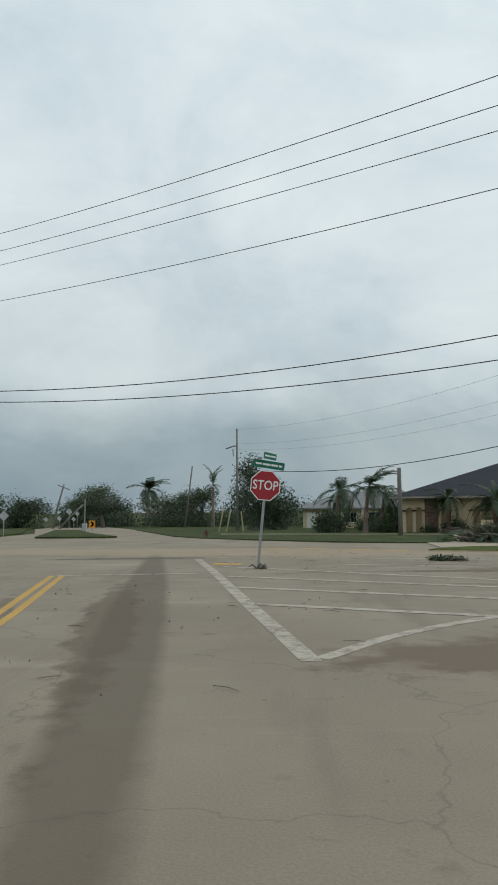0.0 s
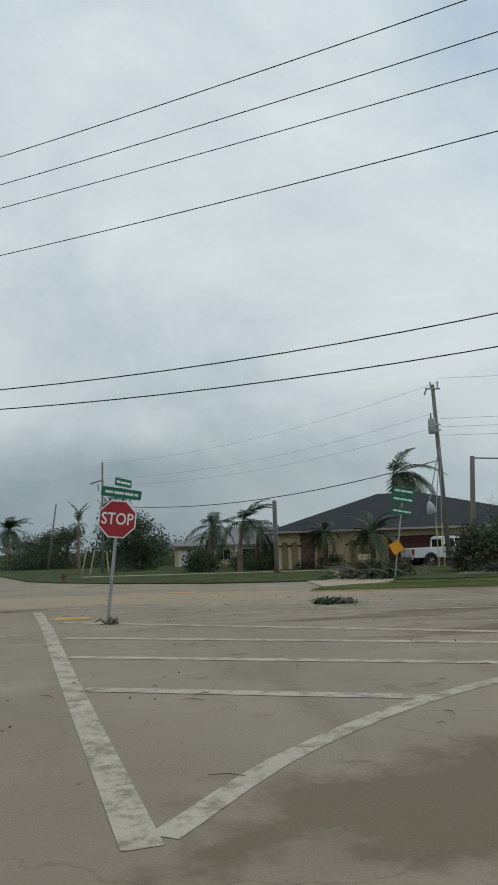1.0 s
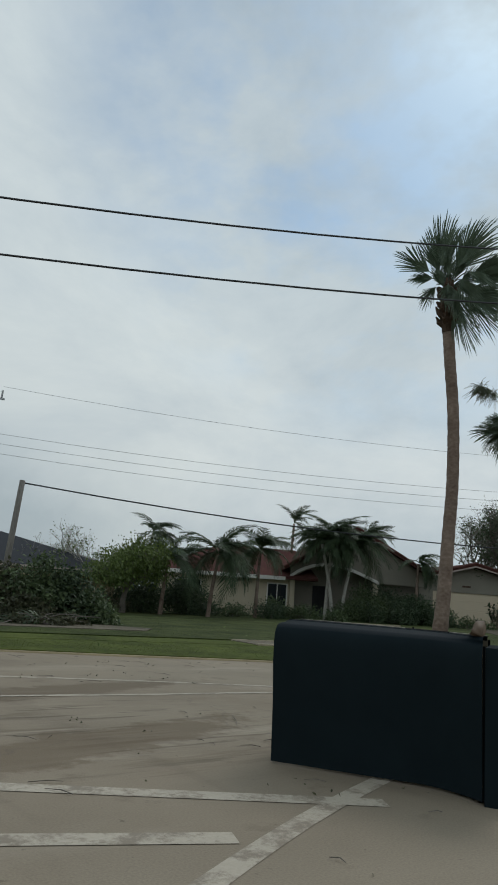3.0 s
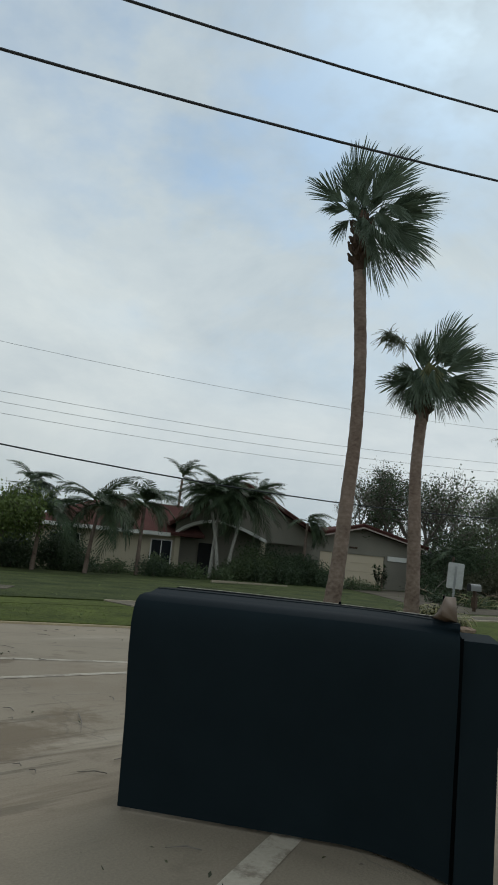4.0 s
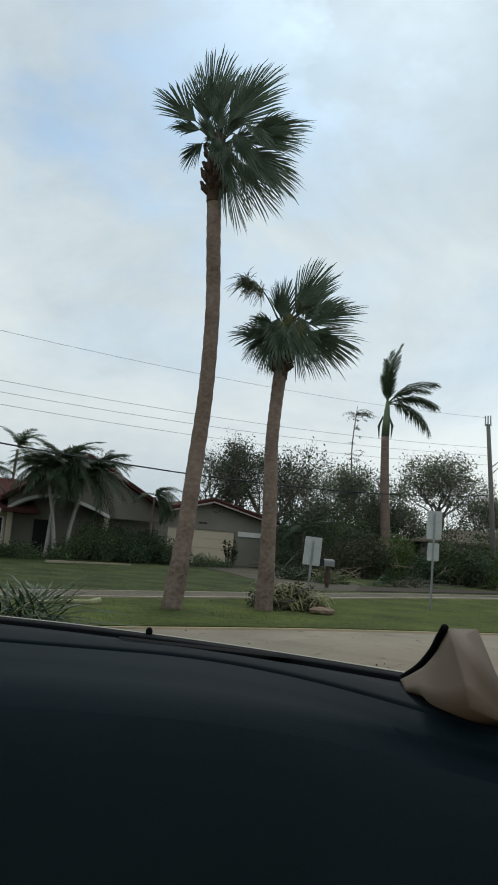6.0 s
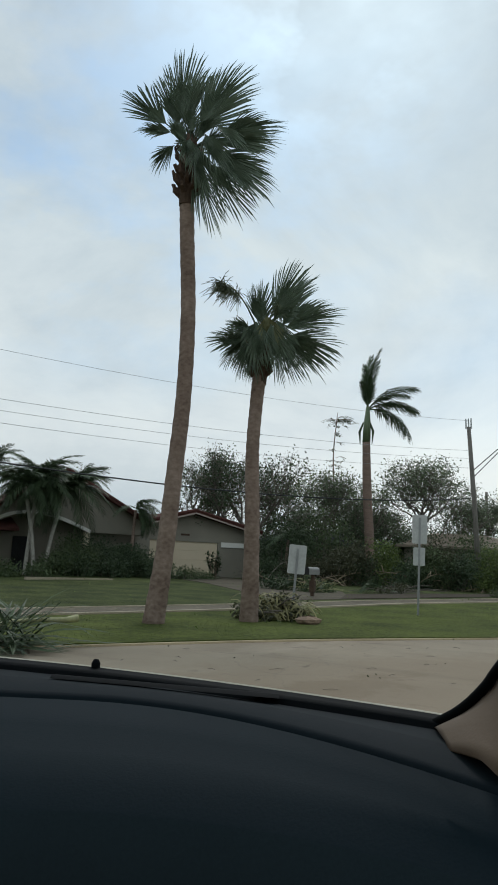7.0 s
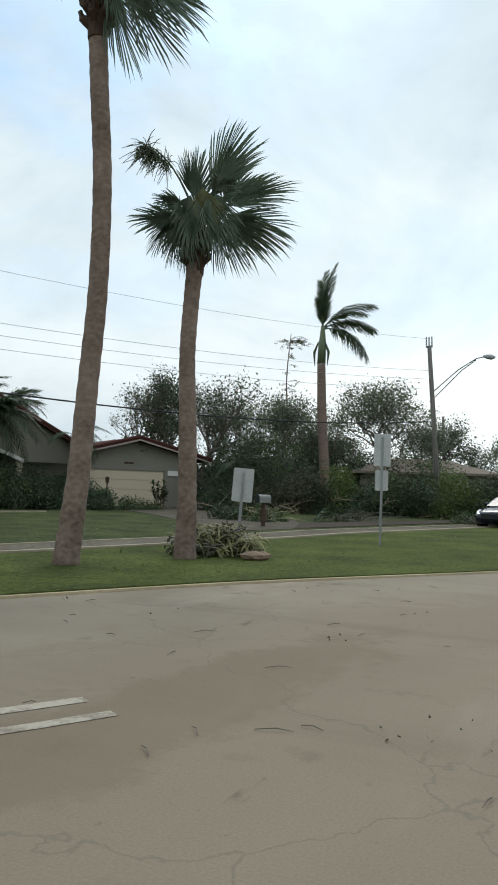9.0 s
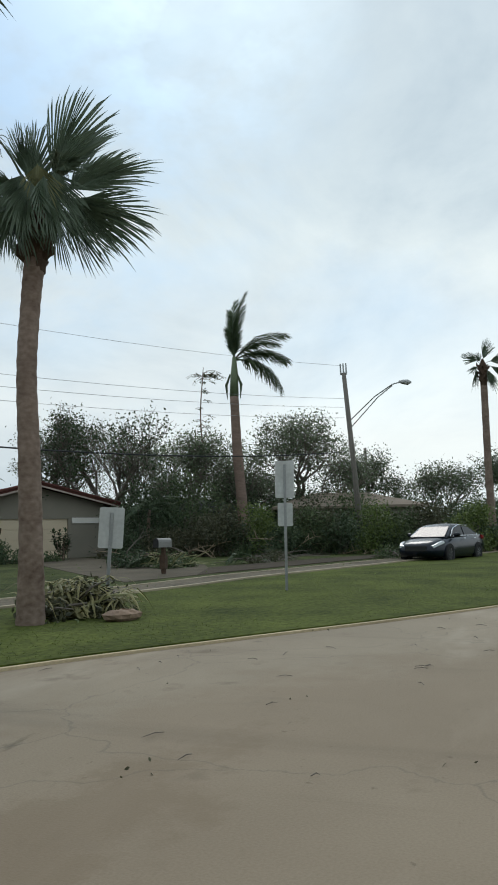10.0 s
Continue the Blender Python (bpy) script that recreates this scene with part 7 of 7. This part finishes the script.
X0, X1 = -1.42, 0.40
part("top_pad", dash_strip([lambda x: (y_cowl(x) - 0.015, -0.262), lambda x: (y_cowl(x) - 0.02, -0.236), lambda x: (0.5 * (y_cowl(x) + y_seam(x)), -0.224), lambda x: (y_seam(x) + 0.02, -0.222), lambda x: (y_seam(x) + 0.004, -0.225), lambda x: (y_seam(x), -0.234)], X0, X1), DASHSOFT, dash, "smooth charcoal top pad", smooth=True)
part("brow", dash_strip([lambda x: (y_seam(x) - 0.001, -0.234), lambda x: (y_seam(x) - 0.012, -0.228), lambda x: (y_seam(x) * 0.7 + y_brow(x) * 0.3, -0.246), lambda x: (y_seam(x) * 0.35 + y_brow(x) * 0.65, -0.250), lambda x: (y_brow(x) + 0.04, -0.262), lambda x: (y_brow(x), -0.285)], X0, X1), DASH, dash, "grained charcoal brow of the dash", smooth=True)
part("lower_face", dash_strip([lambda x: (y_brow(x), -0.285), lambda x: (y_brow(x) - 0.018, -0.305), lambda x: (y_brow(x) - 0.035, -0.34), lambda x: (y_brow(x) - 0.05, -0.42), lambda x: (y_brow(x) - 0.04, -0.60), lambda x: (y_brow(x) + 0.02, -0.95), lambda x: (y_brow(x) + 0.06, -1.45)], X0, X1), DASHLOW, dash, "dark lower dash face", smooth=True)
part("screen_gasket", dash_strip([lambda x: (y_cowl(x) + 0.05, -0.232), lambda x: (y_cowl(x) + 0.048, -0.224), lambda x: (y_cowl(x) - 0.01, -0.228), lambda x: (y_cowl(x) - 0.016, -0.25)], X0, X1), BLACKPL, dash, "black windscreen base gasket", smooth=True)
part("cowl", dash_strip([lambda x: (y_cowl(x) + 0.13, -1.45), lambda x: (y_cowl(x) + 0.13, -0.26), lambda x: (y_cowl(x) + 0.12, -0.2365), lambda x: (y_cowl(x) + 0.052, -0.222), lambda x: (y_cowl(x) + 0.049, -0.226)], X0, X1), CHAMPAGNE, dash, "champagne painted scuttle edge", smooth=True)
part("side_panel", dash_strip([lambda x: (y_cowl(X0) + 0.13, -0.26), lambda x: (y_cowl(X0) + 0.13, -1.45), lambda x: (y_brow(X0) + 0.06, -1.45), lambda x: (y_brow(X0), -0.29)], X0, X0 + 0.02, 1), BLACKPL, dash)
part("side_panel", dash_strip([lambda x: (y_cowl(X1) + 0.13, -0.26), lambda x: (y_cowl(X1) + 0.13, -1.45), lambda x: (y_brow(X1) + 0.06, -1.45), lambda x: (y_brow(X1), -0.29)], X1, X1 + 0.02, 1), BLACKPL, dash)
part("defroster_slot", dash_strip([lambda x: (1.335 - 0.25 * x - 0.02, -0.222), lambda x: (1.335 - 0.25 * x - 0.004, -0.2175), lambda x: (1.335 - 0.25 * x + 0.012, -0.2195), lambda x: (1.335 - 0.25 * x + 0.03, -0.228)], -0.34, 0.07, 16), BLACKPL, dash, "black defroster vent slot", smooth=True)
nub = Shape()
nub.tube([(-0.29, 1.57, EYE_Z - 0.24), (-0.29, 1.57, EYE_Z - 0.215), (-0.29, 1.57, EYE_Z - 0.208)], [0.009, 0.009, 0.005], 12)
part("washer_jet", nub, BLACKPL, dash, "small black washer jet", smooth=True)
E_PIL = [(0.285, 1.21, -0.240), (0.308, 1.118, -0.197), (0.315, 1.033, -0.154), (0.313, 0.975, -0.124), (0.312, 0.925, -0.098)]
L_PIL = [(0.252, 1.00, -0.225), (0.253, 0.884, -0.206), (0.258, 0.810, -0.210), (0.27, 0.734, -0.205), (0.29, 0.69, -0.19)]
E_PIL = [(x + 0.02, y, z) for x, y, z in smooth_line(E_PIL, 6)]
L_PIL = [(x + 0.02, y, z) for x, y, z in smooth_line(L_PIL, 6)]
rings_p = []
for e, l in zip(E_PIL, L_PIL):
    e, l = Vector(e), Vector(l)
    mid = (e + l) / 2 + Vector((-0.004, -0.012, 0.012))
    rings_p.append([q + Vector((0, 0, EYE_Z)) for q in (e, (e + mid) / 2 + Vector((-0.002, -0.004, 0.004)), mid, (mid + l) / 2 + Vector((0, -0.008, 0)), l, l + Vector((0.08, 0.03, -0.03)), e + Vector((0.06, 0.03, 0.0)))])
part("pillar_trim", lofted(rings_p), TAN, dash, "tan windscreen pillar trim", smooth=True)
part("pillar_gasket", Shape().tube([(x - 0.004, y + 0.012, EYE_Z + z) for x, y, z in E_PIL], 0.007, 8), BLACKPL, dash, "black windscreen edge", smooth=True)
part("lower_side", Shape().box((0.42, 0.62, 0.0), (0.60, 1.25, EYE_Z - 0.30)), DASHLOW, dash, "dark lower side panel")
part("vent_lever", Shape().tube([(0.25, 0.79, EYE_Z - 0.30), (0.29, 0.74, EYE_Z - 0.335), (0.31, 0.72, EYE_Z - 0.37)], [0.012, 0.018, 0.014], 8), GALV, dash, "grey side vent lever", smooth=True)

# ---- storm debris ----


def debris_pile(at, size, label, seed, fronds=8, mat_leaf=None, leaves=900, leaf=0.2, sticks=12, meshes=None, dead=True, straps=0, strap=None):
    rng = random.Random(seed)
    t = thing("debris_pile", (at[0], at[1], ground_z(at[0], at[1]) + at[2]), 0, label, "debris")
    s = Shape()
    for _ in range(sticks):
        a = rng.uniform(0, 2 * math.pi)
        x, y = rng.gauss(0, size[0] * 0.45), rng.gauss(0, size[1] * 0.45)
        l = rng.uniform(0.5, 1.2) * size[0]
        z0, z1 = rng.uniform(0.0, size[2] * 0.5), rng.uniform(0.03, size[2])
        s.tube([(x, y, z0), (x + l * math.cos(a) * 0.5, y + l * math.sin(a) * 0.5, (z0 + z1) / 2 + 0.08), (x + l * math.cos(a), y + l * math.sin(a), z1)], [0.028, 0.02, 0.008], 5)
    tagged(part("branch_tangle", s, DARKBARK if dead else STALK, t), "tangle of broken branches", kind="stuff")
    if straps:
        q = Shape()
        strap_leaves(q, straps, rng, (size[0] * 0.38, size[1] * 0.38, size[2] * 0.9), 0.52, 0.032, (0.0, 0.7), 0.8)
        part("long_leaf_tangle", q, strap or STRAP, t, "long drooping cut leaves")
    c = Shape()
    nrng = np.random.default_rng(seed)
    cs = []
    for _ in range(16):
        a, r = rng.uniform(0, 2 * math.pi), math.sqrt(rng.random())
        cs.append((size[0] * r * math.cos(a), size[1] * r * math.sin(a), size[2] * (1 - r * r * 0.8) * rng.uniform(0.1, 0.9)))
    leaf_cloud(c, cs, leaves, min(size[0], size[1]) * 0.22, leaf, nrng, 0.3)
    part("leaves", c, mat_leaf or LEAFBROWN, t)
    for _ in range(fronds):
        a = rng.uniform(0, 2 * math.pi)
        d = (math.cos(a), math.sin(a), rng.uniform(-0.1, 0.45))
        me = rng.choice(meshes or FEATHERS)
        part("frond", me, None, t, m=Matrix.Translation((rng.gauss(0, size[0] * 0.3), rng.gauss(0, size[1] * 0.3), size[2] * rng.uniform(0.2, 0.6))) @ aim(d, rng.uniform(-1, 1), rng.uniform(0.45, 0.7) * size[0]))
    return t


debris_pile((9.3, 32.2, 0.02), (1.5, 0.8, 0.75), "heap of brown fallen fronds and branches", 901, 9, LEAFBROWN, 2600, 0.13, 20)
debris_pile((26.5, 22.25, 0.06), (1.05, 0.7, 0.7), "heap of cut branches with long leaves", 902, 0, LEAFBROWN, 900, 0.14, 12, dead=True, straps=330)
debris_pile((26.75, 21.75, 0.06), (0.75, 0.5, 0.5), "heap of cut branches with pale leaves", 903, 0, LEAFBROWN, 400, 0.12, 8, dead=False, straps=150)
debris_pile((46.0, 25.2, 0.05), (2.2, 0.7, 0.5), "broken limbs lying on the lawn", 904, 2, LEAFBROWN, 1200, 0.12, 14)
debris_pile((41.2, 27.6, 0.05), (1.4, 0.8, 0.7), "broken limbs and pale leaves on the lawn", 905, 3, LEAF, 1400, 0.13, 14, dead=False, straps=50)
debris_pile((48.6, 20.2, 0.07), (1.4, 0.7, 0.55), "small branch pile at the lane's edge", 906, 1, LEAF, 1000, 0.12, 12)
debris_pile((50.8, 35.4, 0.05), (1.6, 0.9, 0.8), "broken limbs before the garage", 907, 1, LEAFBROWN, 700, 0.22, 16)
debris_pile((5.25, 21.6, 0.0), (0.55, 0.22, 0.09), "clump of torn foliage lying on the road", 908, 0, LEAFDARK, 700, 0.09, 8)
debris_pile((53.4, 29.6, 0.05), (2.0, 1.3, 1.6), "tangled fallen limbs under the royal palm", 909, 2, LEAFBROWN, 1500, 0.24, 26)
debris_pile((14.9, 32.4, 0.05), (1.4, 0.6, 0.45), "fallen leafy limbs along the lane", 910, 2, LEAFBROWN, 1800, 0.13, 18)
debris_pile((0.45, 18.95, 0.0), (0.20, 0.14, 0.04), "tuft of dry weeds at the sign's foot", 911, 0, LEAFBROWN, 90, 0.07, 8)

# one big fallen frond across the kerb
ff = thing("fallen_frond", (16.9, 22.05, 0.03), 0, "fallen green palm frond lying across the kerb", "palm frond")
ff.matrix_basis = Matrix.Translation((17.15, 22.0, 0.03)) @ Matrix.Scale(1.3, 4)
stem = Shape()
SP = [(-0.75, -0.28, 0.04), (-0.35, -0.10, 0.20), (0.1, 0.05, 0.30), (0.6, 0.02, 0.30), (0.95, -0.08, 0.29), (1.12, -0.13, 0.31)]
stem.tube(SP, [0.012, 0.018, 0.022, 0.026, 0.036, 0.055], 7)
part("stalk", stem, STALK, ff, "pale arched frond stalk", smooth=True)
rngf = random.Random(5)
bl = Shape()
for k in range(64):
    u = k / 63
    i = min(int(u * 3.2), 3)
    p = Vector(SP[i]).lerp(Vector(SP[i + 1]), u * 3.2 - i)
    a = rngf.uniform(60, 150) + (0 if k % 2 else 180)
    d = Vector((math.cos(radians(a)), math.sin(radians(a)), rngf.uniform(-0.35, 0.75))).normalized()
    l = rngf.uniform(0.45, 0.85)
    w = Vector((0.018, 0.006, 0))
    q = p + d * l * 0.6
    e = p + d * l + Vector((0, 0, -0.18 * l))
    e.z = max(e.z, 0.01)
    q.z = max(q.z, 0.02)
    bl.add([p - w * 0.6, p + w * 0.6, q + w, q - w, e], [(0, 1, 2, 3), (3, 2, 4)])
part("frond_blade", bl, LEAFDARK, ff, "long narrow green leaflets")
up_leaf = Shape()
strap_leaves(up_leaf, 74, rngf, (0.28, 0.20, 0.15), 1.0, 0.026, (0.1, 1.3), 0.25)
part("upright_leaflet_fan", up_leaf, LEAFDARK, ff, "stiff long leaflets standing up")
low_leaf = Shape()
strap_leaves(low_leaf, 60, rngf, (0.35, 0.22, 0.08), 0.8, 0.024, (-0.05, 0.5), 0.4)
part("fallen_leaflet_fan", low_leaf, LEAFDARK, ff, "dark long leaflets lying on the kerb")

rk = Shape()
rngr = random.Random(3)
rings = []
for j in range(6):
    ph = math.pi * j / 5
    for k in range(12):
        a = 2 * math.pi * k / 12
        r = 1 + rngr.uniform(-0.12, 0.12)
        rk.v.append((0.36 * r * math.sin(ph) * math.cos(a), 0.24 * r * math.sin(ph) * math.sin(a), 0.05 + 0.11 * r * math.cos(ph)))
rk.f += [(j * 12 + k, j * 12 + (k + 1) % 12, (j + 1) * 12 + (k + 1) % 12, (j + 1) * 12 + k) for j in range(5) for k in range(12)]
solid("flat_rock", rk, ROCK, "flat tan rock lying on the verge", "rock", at=pose(25.95, 20.95, 0.08, 0, 0, -25))

# scattered sticks, leaves and torn bark, past counting
rng_l = np.random.default_rng(77)
tw = Shape()
kerb_pts = np.array(KERBLINE)
for _ in range(330):
    x, y = rng_l.uniform(-3, 30), rng_l.uniform(7, 26)
    edge = float(np.interp(x, kerb_pts[:, 0], kerb_pts[:, 1], left=27))
    if y > edge - 0.15:
        continue
    a, l = rng_l.uniform(0, 6.28), rng_l.uniform(0.05, 0.26) * (1 + (rng_l.random() < 0.08) * 2)
    c, s_ = math.cos(a) * l, math.sin(a) * l
    tw.tube([(x, y, 0.012), (x + c * 0.5 + 0.02, y + s_ * 0.5, 0.02), (x + c, y + s_, 0.012)], [0.0035, 0.0045, 0.002], 4)
solid("twig_litter", tw, DARKBARK, "twigs and bark strewn over the road", "litter", kind="stuff")
lf = Shape()
cs = []
for _ in range(260):
    x, y = rng_l.uniform(-3, 30), rng_l.uniform(7, 26)
    edge = float(np.interp(x, kerb_pts[:, 0], kerb_pts[:, 1], left=27))
    if y < edge - 0.1:
        cs.append((x, y, 0.02))
leaf_cloud(lf, cs, 480, 0.12, 0.034, rng_l, 0.0, flat=0.04)
solid("leaf_litter", lf, LEAFBROWN, "dead leaves strewn over the road", "litter", kind="stuff")
vl = Shape()
cs = []
lane = np.array(LANE_N)
for _ in range(260):
    x = rng_l.uniform(12, 50)
    lo, hi = float(np.interp(x, kerb_pts[:, 0], kerb_pts[:, 1])), float(np.interp(x, lane[:, 0], lane[:, 1]))
    y = rng_l.uniform(lo + 0.3, hi + 14)
    cs.append((x, y, ground_z(x, y) + 0.14))
leaf_cloud(vl, cs, 200, 0.14, 0.075, rng_l, 0.0, flat=0.2)
solid("torn_leaf_litter", vl, LEAFLIME, "torn leaves strewn over the grass", "litter", kind="stuff")

# grass blades on the near verge and along the lawns
def grass(name, count, spots, height, label, seed, material):
    rng = np.random.default_rng(seed)
    p = np.array(spots(rng, count))
    n = len(p)
    a = rng.uniform(0, 2 * math.pi, n)
    h = height * rng.uniform(0.5, 1.4, n)
    w = 0.008 + 0.007 * rng.random(n)
    lean = rng.normal(0, 0.4, (n, 2)) * h[:, None]
    s = np.stack([np.cos(a) * w, np.sin(a) * w, np.zeros(n)], 1)
    tip = p + np.stack([lean[:, 0], lean[:, 1], h], 1)
    v = np.stack([p - s, p + s, tip], 1).reshape(-1, 3)
    sh = Shape()
    sh.v = list(map(tuple, v.tolist()))
    sh.f = [(3 * i, 3 * i + 1, 3 * i + 2) for i in range(n)]
    solid(name, sh, material, label, "grass", kind="stuff")


def verge_spots(rng, count):
    out = []
    while len(out) < count:
        x = rng.uniform(9, 46)
        lo, hi = float(np.interp(x, kerb_pts[:, 0], kerb_pts[:, 1])), float(np.interp(x, lane[:, 0], lane[:, 1]))
        y = lo + 0.22 + (hi - lo - 0.3) * rng.random()
        out.append((x, y, ground_z(x, y) + 0.05))
    return out


def lawn_spots(rng, count):
    out = []
    far = np.array(LANE_F)
    while len(out) < count:
        x = rng.uniform(12, 52)
        y = float(np.interp(x, far[:, 0], far[:, 1])) + 0.1 + rng.random() ** 1.5 * 12
        if x > 33 and y < 42 - (52 - x) * 0.9 + 3 and y < 26 + (x - 33) * 0.9 and y > 24:
            continue
        out.append((x, y, ground_z(x, y) + 0.085))
    return out


grass("verge_grass", 30000, verge_spots, 0.016, "short green grass of the verge", 55, BLADE)
grass("lawn_grass", 26000, lawn_spots, 0.022, "short green grass of the lawns", 56, LAWNBLADE)

# ---- the plan in true metres ----
for ob in list(scene.objects):
    if ob.parent is None and ob.type in ("MESH", "EMPTY"):
        ob.matrix_basis = Matrix.Scale(K, 4) @ ob.matrix_basis
